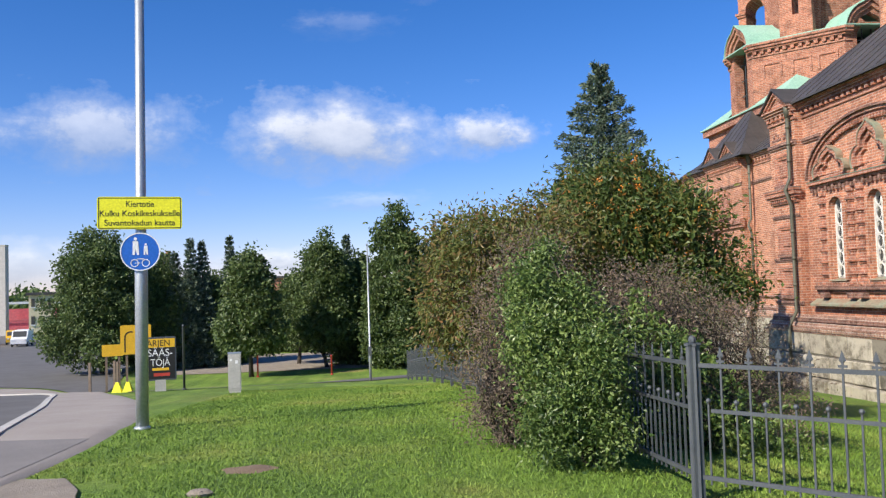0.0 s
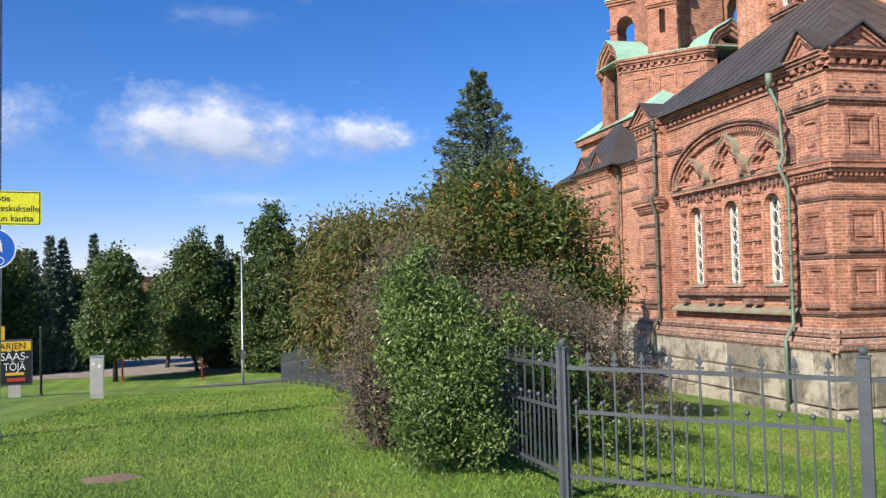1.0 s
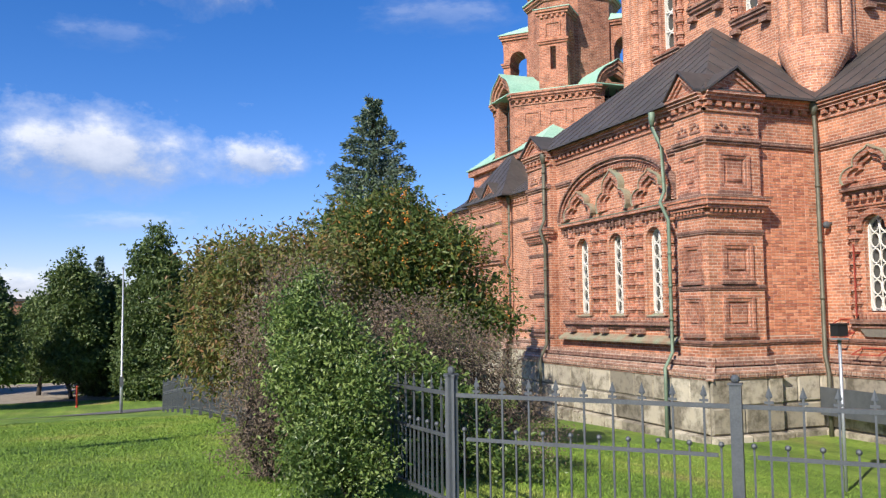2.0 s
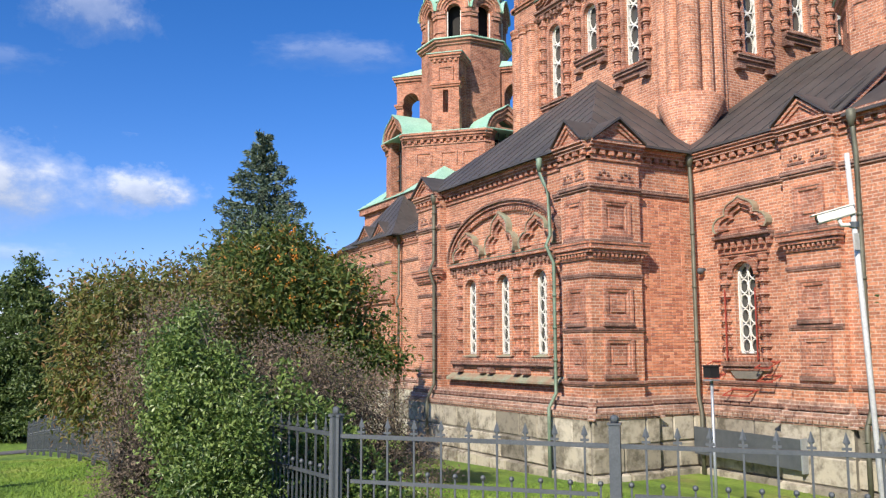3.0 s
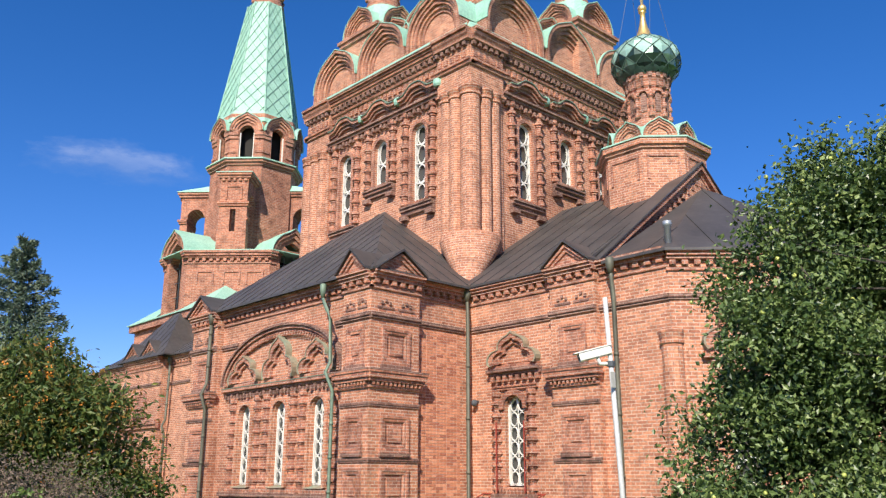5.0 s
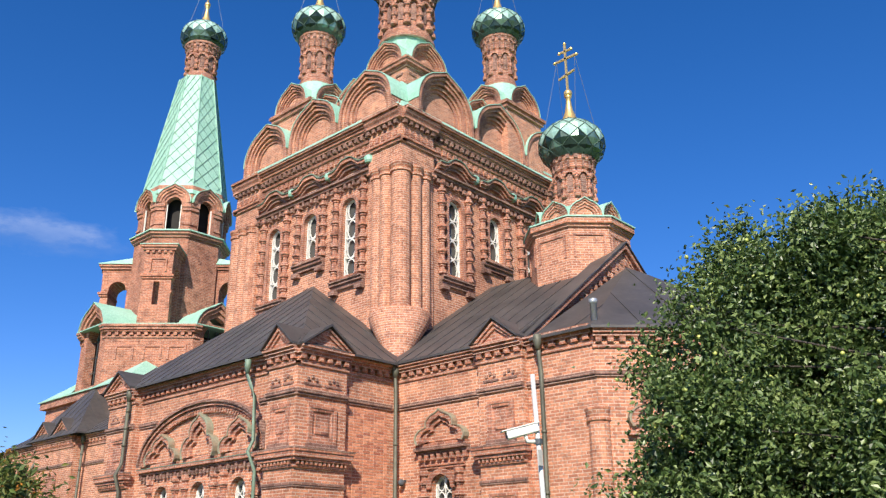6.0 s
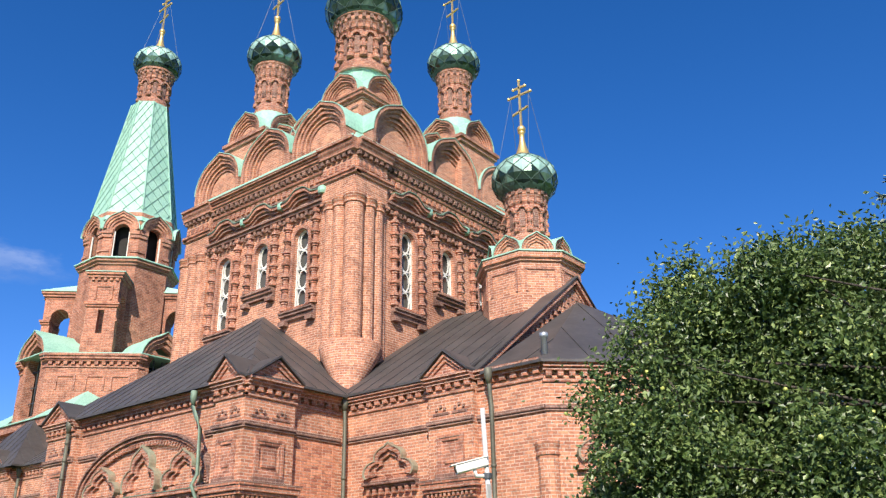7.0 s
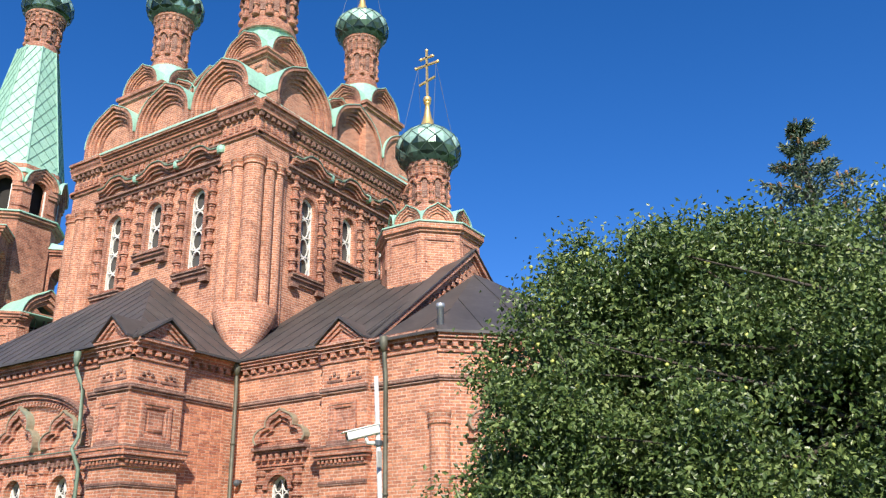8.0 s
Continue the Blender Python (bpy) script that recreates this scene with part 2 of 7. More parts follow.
KERB = plain("pale_kerb_stone", (0.42, 0.40, 0.37), (0.55, 0.53, 0.49), 1.5, 0.85, 0, 0.2, 0.01, 30)

gb = Build()
xs = [-2500, -900, -400, -200, -120, -80, -60] + [-50 + 2 * i for i in range(15)] + [-20 + i for i in range(45)] + [26, 30, 36, 44, 60, 90, 140, 220, 400, 900, 2500]
ys = [-2500, -900, -300, -100, -50, -25, -12, -6] + [-4 + i for i in range(60)] + [60, 65, 70, 80, 90, 100, 120, 160, 240, 400, 900, 2500]
gb.add([(x, y, ground_z(x, y)) for y in ys for x in xs], [(j * len(xs) + i, j * len(xs) + i + 1, (j + 1) * len(xs) + i + 1, (j + 1) * len(xs) + i) for j in range(len(ys) - 1) for i in range(len(xs) - 1)])
ground = tagged(part("ground", gb, GRASS, smooth=True), "mown green lawn falling away from the street corner", "lawn", kind="structure")


def lerp_line(pts, n):
    """n + 1 places spread evenly along a line of points, softly rounded."""
    d = [0.0]
    for p, q in zip(pts, pts[1:]):
        d.append(d[-1] + math.dist(p, q))
    out = []
    for i in range(n + 1):
        s = d[-1] * i / n
        k = max(j for j in range(len(pts) - 1) if d[j] <= s + 1e-9)
        f = (s - d[k]) / (d[k + 1] - d[k])
        out.append((pts[k][0] + (pts[k + 1][0] - pts[k][0]) * f, pts[k][1] + (pts[k + 1][1] - pts[k][1]) * f))
    for _ in range(2):
        out = [out[0]] + [((a[0] + b[0] + c[0]) / 3, (a[1] + b[1] + c[1]) / 3) for a, b, c in zip(out, out[1:], out[2:])] + [out[-1]]
    return out


def ribbon(name, left, right, lift, mat, label, category, n=60, across=8, wobble=0.0, sunk=False):
    """A paved strip between two lines, lying on the land."""
    a, b = lerp_line(left, n), lerp_line(right, n)
    bd = Build()
    rng = random.Random(len(name))
    pts = []
    for p, q in zip(a, b):
        for k in range(across + 1):
            f = k / across
            x, y = p[0] + (q[0] - p[0]) * f, p[1] + (q[1] - p[1]) * f
            if wobble and k in (0, across):
                x, y = x + rng.uniform(-wobble, wobble), y + rng.uniform(-wobble, wobble)
            pts.append((x, y, ground_z(x, y) + (-0.03 if sunk and k == across else lift)))
    w = across + 1
    bd.add(pts, [(j * w + i, j * w + i + 1, (j + 1) * w + i + 1, (j + 1) * w + i) for j in range(n) for i in range(across)])
    return tagged(part(name, bd, mat, smooth=True), label, category, kind="structure")


KERB_LINE = [(-3.2, 2.0), (-4.3, 7.5), (-5.85, 13.8), (-8.0, 21.5), (-11.6, 32.5), (-14.5, 39.0), (-20.0, 46.0), (-34.0, 54.0), (-60.0, 60.0)]
LAWN_LINE = [(-2.6, 2.0), (-3.6, 5.5), (-4.0, 8.8), (-3.8, 11.0), (-3.76, 12.8), (-4.12, 16.2), (-4.95, 20.0), (-6.6, 25.0), (-9.0, 31.0), (-11.0, 37.0), (-17.0, 47.5), (-34.0, 57.0), (-60.0, 63.5)]
ROAD_FAR = [(-14.0, 0.0), (-16.5, 8.0), (-19.0, 16.0), (-24.0, 26.0), (-30.0, 34.0), (-36.0, 38.0), (-45.0, 41.0), (-60.0, 44.0)]
ribbon("road", ROAD_FAR, KERB_LINE, 0.03, ASPHALT, "grey asphalt road curving away downhill", "road", 80, 14)
ribbon("pavement", KERB_LINE, LAWN_LINE, 0.06, PAVING, "pale grey pavement beside the road", "pavement", 80, 8, 0.0, True)
# strip that colours in the shade on the pavement's near end
ribbon("path", [(-3.1, 2.0), (-4.15, 7.5), (-5.35, 12.0), (-5.6, 12.9)], [(-2.75, 2.0), (-3.75, 5.5), (-4.12, 8.8), (-4.05, 11.0), (-4.05, 12.7)], 0.066, SHADE_PAVING, "strip of pavement coloured darker for shade", "pavement", 30, 6)
ribbon("verge", [(-3.4, 4.5), (-4.02, 8.4), (-4.0, 9.2), (-3.9, 9.85)], [(-2.3, 4.5), (-2.75, 8.3), (-2.95, 9.0), (-3.35, 9.75)], 0.03, GRAVEL, "pale gravelly edge between path and lawn", "gravel", 20, 4, 0.04)
ribbon("cross_path", [(-9.3, 34.0), (-4.0, 41.0), (2.0, 45.2), (14.0, 47.5), (40.0, 52.0)], [(-10.0, 36.0), (-4.5, 43.0), (2.0, 47.2), (14.0, 49.8), (40.0, 55.0)], 0.03, ASPHALT, "narrow asphalt path beyond the lawn", "path", 50, 4)
ribbon("square", [(-16.0, 62.0), (-32.0, 95.0), (-60.0, 150.0)], [(-60.0, 62.0), (-80.0, 95.0), (-120.0, 150.0)], 0.03, ASPHALT, "broad asphalt street and square below the hill", "street", 40, 16)
ribbon("side_street", [(-11.6, 38.6), (-17.5, 48.3), (-34.5, 57.8), (-60.0, 64.3)], [(-13.0, 44.0), (-17.0, 62.5), (-40.0, 66.0), (-62.0, 70.0)], 0.035, ASPHALT, "asphalt street crossing below the bend", "street", 40, 8)
ribbon("sand_court", [(-13.0, 54.5), (0.0, 54.5)], [(-14.0, 72.0), (0.0, 72.0)], 0.03, GRAVEL, "sandy open court under the trees", "court", 20, 6)
kb = Build()
kl = lerp_line(KERB_LINE, 120)
kp = []
for (x, y), (x2, y2) in zip(kl, kl[1:] + [(2 * kl[-1][0] - kl[-2][0], 2 * kl[-1][1] - kl[-2][1])]):
    d = Vector((x2 - x, y2 - y, 0)).normalized()
    s = Vector((-d.y, d.x, 0))
    z = ground_z(x, y)
    for o, h in ((0.02, 0.0), (0.02, 0.085), (-0.14, 0.085), (-0.14, 0.0)):
        p = Vector((x, y, z + h)) + s * o
        kp.append(tuple(p))
kb.add(kp, [(4 * i + j, 4 * i + 4 + j, 4 * i + 4 + (j + 1) % 4, 4 * i + (j + 1) % 4) for i in range(len(kl) - 1) for j in range(4)])
tagged(part("kerb", kb, KERB), "pale stone kerb along the pavement", "kerb", kind="structure")
ROADPAINT = plain("worn_white_road_paint", (0.55, 0.54, 0.52), (0.7, 0.69, 0.66), 3.0, 0.8, 0, 0.1, 0.005, 60)
for i in range(5):
    x, y = -13.4 - i * 1.35, 30.6 - i * 0.05
    b = Build()
    z = ground_z(x, y) + 0.04
    b.add([(x - 0.35, y - 0.35, ground_z(x, y - 0.35) + 0.04), (x + 0.35, y - 0.35, ground_z(x, y - 0.35) + 0.04), (x + 0.3, y + 0.35, ground_z(x, y + 0.35) + 0.04), (x - 0.4, y + 0.35, ground_z(x, y + 0.35) + 0.04)], [(0, 1, 2, 3)])
    tagged(part("road_marking", b, ROADPAINT), "worn white painted block on the road", "road marking", "road markings", "structure")
b = Build()
b.lathe([(0.46, -0.30), (0.4, -0.24), (0.02, -0.21)], 0, 0, 18)
b.v = [(x * (0.74 + 0.14 * math.sin(9 * y + 2 * x)) - 1.42, y * (0.62 + 0.12 * math.sin(11 * x)) + 9.88, z * 0.4 + ground_z(-1.42, 9.88) + 0.1) for x, y, z in b.v]
tagged(part("bare_patch", b, SOIL), "bare brown earth patch in the lawn", "soil", kind="structure")
b = Build()
b.lathe([(0.13, 0.0), (0.15, 0.03), (0.1, 0.06), (0.02, 0.07)], 0, 0, 9)
b.v = [(x * 0.9 - 1.71, y * 0.6 + 8.6, z + ground_z(-1.71, 8.6)) for x, y, z in b.v]
tagged(part("stone", b, GRAVEL), "small pale flat stone lying in the grass", "stone")

# grass blades over the near lawn, thinning with distance
rng = np.random.default_rng(4)
n = 210000
gy = 4.5 + 24 * rng.random(n) ** 1.8
gx = -4.2 + (8.2 + 2.0 * rng.random(n)) * rng.random(n)
gy = np.concatenate([gy, 4.0 + 14.5 * rng.random(90000)])
gx = np.concatenate([gx, 3.2 + 10.4 * rng.random(90000)])
n = len(gx)
lawn_x = np.interp(gy, [p[1] for p in LAWN_LINE[:10]], [p[0] for p in LAWN_LINE[:10]])
keep = (gx > lawn_x - 0.03) & ((gx > -2.75 + 0.15 * np.sin(9 * gy)) | (gy > 9.6 + 0.15 * np.sin(8 * gx))) & (((gx + 1.42) / 0.33) ** 2 + ((gy - 9.88) / 0.28) ** 2 > rng.uniform(0.7, 1.2, n))
gx, gy = gx[keep], gy[keep]
n = len(gx)
gz = np.array([ground_z(x, y) for x, y in zip(gx, gy)])
h = rng.uniform(0.012, 0.045, n)
a = rng.random(n) * 6.283
w = rng.uniform(0.003, 0.006, n) * (0.7 + gy / 12)
lean = rng.normal(0, 0.026, (n, 2))
tri = np.empty((n, 3, 3))
tri[:, 0] = np.stack([gx - w * np.cos(a), gy - w * np.sin(a), gz - 0.005], 1)
tri[:, 1] = np.stack([gx + w * np.cos(a), gy + w * np.sin(a), gz - 0.005], 1)
tri[:, 2] = np.stack([gx + lean[:, 0], gy + lean[:, 1], gz + h], 1)
BLADE, _nt, _b = mat_base("grass_blade", 0.7)
_g = _nt.nodes.new("ShaderNodeNewGeometry")
_c = ramp(_nt, noise_fac(_nt, _g.outputs["Position"], 0.35, 6, 0.6), LAWN_TONES)
_f = ramp(_nt, _g.outputs["Random Per Island"], [(0.0, (0.55, 0.6, 0.5)), (0.9, (1.2, 1.15, 1.1)), (1.0, (1.7, 1.35, 1.6))])
_nt.links.new(mix(_nt, 1.0, _c, _f, "MULTIPLY"), _b.inputs["Base Color"])
me = bpy.data.meshes.new("grass")
me.from_pydata(tri.reshape(-1, 3).tolist(), [], np.arange(3 * n).reshape(-1, 3).tolist())
me.materials.append(BLADE)
tagged(new("grass", me), "short mown grass blades on the lawn", "grass", kind="stuff")

# ---- the church: walls ----
CX = CY = 23.7
church = thing("church", "red brick church with green onion domes on a stone plinth", "church", at=(CX, CY, -1.7))


def cpart(name, b, mat, parent=None, label="", smooth=False):
    b.v = [(x - CX, y - CY, z + 1.7) for x, y, z in b.v]
    return part(name, b, mat, parent or church, label, smooth)


def islands(b):
    """The separate pieces of a Build, largest first."""
    root = list(range(len(b.v)))

    def find(i):
        while root[i] != i:
            root[i] = root[root[i]]
            i = root[i]
        return i

    for f in b.f:
        for i in f[1:]:
            root[find(i)] = find(f[0])
    groups = {}
    for f in b.f:
        groups.setdefault(find(f[0]), []).append(f)
    out = []
    for faces in groups.values():
        ids = sorted({i for f in faces for i in f})
        at = {i: k for k, i in enumerate(ids)}
        o = Build()
        o.v, o.f = [b.v[i] for i in ids], [tuple(at[i] for i in f) for f in faces]
        out.append(o)
    size = lambda o: math.prod(max(p[k] for p in o.v) - min(p[k] for p in o.v) + 0.01 for k in range(3))
    return sorted(out, key=size, reverse=True)


def cparts(name, b, mat, piece="", parent=None, label=""):
    """Each separate piece of b as a part; with a piece name, the largest carries the others."""
    head = None
    for o in islands(b):
        ob = cpart(name if not (head and piece) else piece, o, mat, head if head and piece else parent, label if not head else "")
        head = head or ob
    return head


def teeth(m, places, du, dz, w0, w1, mat, parent, name="dentil"):
    """Alike blocks on a wall (places: u, z of the lower left corner), each a part that shares one mesh."""
    me = Build().box(0, du, w0, w1, 0, dz).mesh(name, mat)
    for u, z in places:
        ob = part(name, me, mat, parent)
        ob.matrix_basis = Matrix.Translation((-CX, -CY, 1.7)) @ m @ Matrix.Translation((u, 0, z))


def moulding(m, u0, u1, prof, mat, name, back=-0.05, spread=0.0):
    """One moulded band along a wall: prof rows of outward reach and height, upwards; spread: how far the ends follow the reach."""
    b = Build(m)
    rows = [(back, prof[0][1])] + list(prof) + [(back, prof[-1][1])]
    n = len(rows)
    b.add([(u0 - max(0, o) * spread, o, z) for o, z in rows] + [(u1 + max(0, o) * spread, o, z) for o, z in rows],
          [(i, (i + 1) % n, n + (i + 1) % n, n + i) for i in range(n)] + [tuple(range(n)), tuple(range(2 * n - 1, n - 1, -1))])
    return cpart(name, b, mat)


def arched_wall(b, u0, u1, z0, z1, holes, depth=0.5, n=10, w=0.0):
    """A wall face with round-headed openings (centre, half width, sill, spring) and their reveals."""
    u = u0
    quad = lambda p: b.add(p, [tuple(range(len(p)))])
    for c, h, zs, zp in sorted(holes):
        quad([(u, w, z0), (c - h, w, z0), (c - h, w, z1), (u, w, z1)])
        quad([(c - h, w, z0), (c + h, w, z0), (c + h, w, zs), (c - h, w, zs)])
        arc = [(c - h * math.cos(math.pi * i / n), zp + h * math.sin(math.pi * i / n)) for i in range(n + 1)]
        for (a, za), (e, ze) in zip(arc, arc[1:]):
            quad([(a, w, za), (e, w, ze), (e, w, z1), (a, w, z1)])
            quad([(a, w, za), (a, w - depth, za), (e, w - depth, ze), (e, w, ze)])
        for s in (c - h, c + h):
            quad([(s, w, zs), (s, w - depth, zs), (s, w - depth, zp), (s, w, zp)])
        quad([(c - h, w, zs), (c + h, w, zs), (c + h, w - depth, zs + 0.05), (c - h, w - depth, zs + 0.05)])
        u = c + h
    quad([(u, w, z0), (u1, w, z0), (u1, w, z1), (u, w, z1)])


def tracery_window(m, c, h, zs, zp, w, parent=None, dense=False):
    """A round-headed window: dark panes behind a white iron lattice of rings in a deep white frame."""
    b = Build(m)
    arc = [(c + h * math.cos(math.pi * i / 10), zp + h * math.sin(math.pi * i / 10)) for i in range(11)]
    b.slab([(c - h, zs), (c + h, zs)] + arc, w - 0.06, w - 0.02)
    win = cpart("window", b, GLASS, parent, "dark glass window with white iron ring lattice")
    b = Build(m)
    t = 0.035
    for s in (-1, 1):
        b.box(c + s * h - t if s > 0 else c - h, c + h if s > 0 else c - h + t, w - 0.02, w + 0.09, zs, zp)
    b.box(c - h, c + h, w - 0.02, w + 0.09, zs, zs + 0.06)
    b.ring(c, zp, h - t, h, w - 0.02, w + 0.09, n=10)
    cpart("window_frame", b, WHITE, win, "white painted frame")
    b = Build(m)
    cols = (-0.42, 0.42) if dense else (0.0,)
    r = h * (0.4 if dense else 0.64)
    n = max(2, int((zp + h - zs) / (2.7 * r)))
    step = (zp + h * 0.92 - zs) / n
    for dc in cols:
        for i in range(n):
            z = zs + step * (i + 0.5)
            lo = len(b.v)
            b.ring(c + dc * h, z, r - (0.02 if dense else 0.03), r, w + 0.055, w + 0.09, 0, 2 * math.pi, 12)
            b.v[lo:] = [(x, y, z + (q - z) * (step * 0.5 / r)) for x, y, q in b.v[lo:]]
            if not dense:
                for s in (-1, 1):
                    b.box(c + s * (r - 0.02) if s > 0 else c - h, c + h if s > 0 else c - r + 0.02, w + 0.06, w + 0.085, z - 0.012, z + 0.012)
                    zz = z - step / 2
                    b.slab([(c, zz - 0.02), (c, zz + 0.02), (c + s * h, zz + 0.12), (c + s * h, zz + 0.08)], w + 0.06, w + 0.085)
    if dense:
        b.box(c - 0.011, c + 0.011, w + 0.06, w + 0.085, zs, zp + h * 0.95)
    cpart("tracery", b, WHITE, win, "white painted iron lattice")
    return win


def bulb_column(m, u, w, z0, z1, r, beads, name="half_column", mat=None):
    """A slim shaft with stepped, corbelled knobs and a block capital."""
    b = Build(m)
    prof = [(r * 1.3, z0), (r * 1.3, z0 + 0.12), (r * 0.8, z0 + 0.13)]
    k = (z1 - z0 - 0.35) / beads * 0.27
    for i in range(beads):
        z = z0 + 0.15 + (z1 - z0 - 0.35) * (i + 0.5) / beads
        prof += [(r * 0.8, z - k), (r * 1.08, z - 0.9 * k), (r * 1.08, z - 0.35 * k), (r * 1.5, z - 0.25 * k), (r * 1.5, z + 0.35 * k), (r * 1.15, z + 0.45 * k), (r * 1.15, z + 0.9 * k), (r * 0.8, z + k)]
    prof += [(r * 0.8, z1 - 0.2), (r * 1.25, z1 - 0.15), (r * 1.25, z1)]
    b.lathe(prof, u, w, 8)
    return cpart(name, b, mat or BRICK_TRIM)


def dentils(b, u0, u1, z, w, size=0.13, gap=0.14, high=0.12, out=0.1):
    n = max(1, int((u1 - u0) / (size + gap)))
    s = (u1 - u0) / n
    for i in range(n):
        a = u0 + s * i + s * 0.25
        b.box(a, a + s * 0.5, w - 0.02, w + out, z, z + high)


def cornice(m, u0, u1, z, w=0.0, dz=0.0, name="cornice"):
    """The eaves cornice: a string, a row of brick dentils and a stepped crown."""
    z += dz
    moulding(m, u0, u1, [(w + 0.05, z), (w + 0.05, z + 0.08)], BRICK_TRIM, "cornice_string", w - 0.05)
    c = moulding(m, u0, u1, [(w + 0.14, z + 0.28), (w + 0.14, z + 0.35), (w + 0.2, z + 0.36), (w + 0.2, z + 0.43), (w + 0.26, z + 0.44), (w + 0.26, z + 0.5)], BRICK_TRIM, name, w - 0.05)
    n = max(1, int((u1 - u0) / 0.3))
    s = (u1 - u0) / n
    teeth(m, [(u0 + s * (i + 0.25), z + 0.14) for i in range(n)], s * 0.5, 0.14, w - 0.02, w + 0.12, BRICK_TRIM, c)
    return c


def string(m, u0, u1, z, w=0.0, out=0.06, high=0.12, mat=None, name="string_course"):
    b = Build(m)
    b.box(u0, u1, w - 0.03, w + out * 0.6, z - high * 0.4, z)
    b.box(u0, u1, w - 0.03, w + out, z, z + high * 0.6)
    return cpart(name, b, mat or BRICK_DARK)


def sunk_panel(m, c, z, half, high, w):
    """A square panel: a stepped frame round a sunk field with a raised block, on a dark brick sill."""
    b = Build(m)
    loops = ((0.13, -0.02), (0.13, 0.07), (0.05, 0.07), (0.035, 0.05), (-0.03, 0.05), (-0.06, 0.008), (-0.13, 0.008), (-0.14, 0.04))
    pts = [(c + sx * (half + g), w + o, z + sz * (high + g)) for g, o in loops for sx, sz in ((-1, -1), (1, -1), (1, 1), (-1, 1))]
    n = len(loops)
    b.add(pts, [(4 * k + i, 4 * k + (i + 1) % 4, 4 * k + 4 + (i + 1) % 4, 4 * k + 4 + i) for k in range(n - 1) for i in range(4)] + [tuple(4 * n - 4 + i for i in range(4))])
    p = cpart("panel", b, BRICK_TRIM)
    b = Build(m)
    b.box(c - half - 0.16, c + half + 0.16, w - 0.02, w + 0.1, z - high - 0.24, z - high - 0.13)
    cpart("panel_sill", b, BRICK_DARK, p)
    return p


def gablet(m, c, z, half, high, w, back=1.0):
    """The small pointed gable over a pilaster, with a dark metal cap that runs back into the roof."""
    b = Build(m)
    b.slab([(c - half, z), (c + half, z), (c, z + high)], w - 0.3, w + 0.08)
    for k, o in ((0.0, 0.2), (0.13, 0.14)):
        for s in (-1, 1):
            b.slab([(c + s * (half - k), z + 0.02), (c + s * (half - k - 0.12), z + 0.02), (c, z + high - k - 0.11 * high / half), (c, z + high - k * high / half)], w + 0.05, w + o)
    g = cpart("gablet", b, BRICK_TRIM)
    b = Build(m)
    e = 0.1
    for s in (-1, 1):
        b.add([(c + s * (half + e), w + 0.27, z - 0.02), (c, w + 0.27, z + high + 0.06), (c, w - back, z + high + 0.06), (c + s * (half + e), w - back * 0.35, z - 0.02),
               (c + s * (half + e), w + 0.27, z + 0.04), (c, w + 0.27, z + high + 0.13), (c, w - back, z + high + 0.12), (c + s * (half + e), w - back * 0.35, z + 0.04)],
              [(0, 1, 2, 3), (4, 5, 6, 7), (0, 1, 5, 4), (0, 3, 7, 4), (1, 2, 6, 5)])
    cpart("gablet_cap", b, ROOF, g)
    return g


def pilaster(m, u0, u1, w, dz=0.0, gable=True, low=True):
    """A corner pilaster from the plinth to the eaves, in three storeys of sunk panels."""
    c, h = (u0 + u1) / 2, (u1 - u0) / 2
    string(m, u0 - 0.02, u1 + 0.02, 0.86 + dz, w, 0.07)
    if low:
        sunk_panel(m, c, 1.62 + dz, h * 0.42, 0.36, w)
    string(m, u0 - 0.015, u1 + 0.015, 2.3 + dz, w, 0.05)
    sunk_panel(m, c, 3.0 + dz, h * 0.42, 0.36, w)
    string(m, u0 - 0.015, u1 + 0.015, 3.76 + dz, w, 0.05)
    b = Build(m)
    z = 4.2 + dz
    b.box(u0 - 0.03, u1 + 0.03, w - 0.03, w + 0.06, z, z + 0.07)
    dentils(b, u0 - 0.02, u1 + 0.02, z + 0.07, w, 0.07, 0.07, 0.1, 0.13)
    b.box(u0 - 0.1, u1 + 0.1, w - 0.03, w + 0.16, z + 0.17, z + 0.26)
    b.box(u0 - 0.14, u1 + 0.14, w - 0.03, w + 0.22, z + 0.26, z + 0.4)
    b.box(u0 - 0.16, u1 + 0.16, w - 0.03, w + 0.25, z + 0.4, z + 0.46)
    cparts("pilaster_band", b, BRICK_TRIM, "dentil")
    b = Build(m)
    b.box(u0 - 0.17, u1 + 0.17, w - 0.03, w + 0.26, z + 0.463, z + 0.5)
    cpart("band_flashing", b, BRICK_DARK)
    sunk_panel(m, c, 5.35 + dz, h * 0.42, 0.38, w)
    string(m, u0 - 0.02, u1 + 0.02, 6.16 + dz, w, 0.1, 0.16)
    b = Build(m)
    for s in (-0.42, 0.42):
        for k in range(3):
            b.box(c + h * s + (k - 1) * 0.14 - 0.04, c + h * s + (k - 1) * 0.14 + 0.04, w - 0.02, w + 0.045, 6.52 + 0.07 * (k % 2) + dz, 6.6 + 0.07 * (k % 2) + dz)
        b.box(c + h * s - h * 0.34, c + h * s + h * 0.34, w - 0.02, w + 0.03, 6.4 + dz, 6.46 + dz)
    cparts("brick_relief", b, BRICK_DARK, "brick")
    cornice(m, u0 - 0.05, u1 + 0.05, 6.93, w, dz)
    if gable:
        gablet(m, c, 7.45 + dz, h * 0.95, 0.56, w + 0.05)


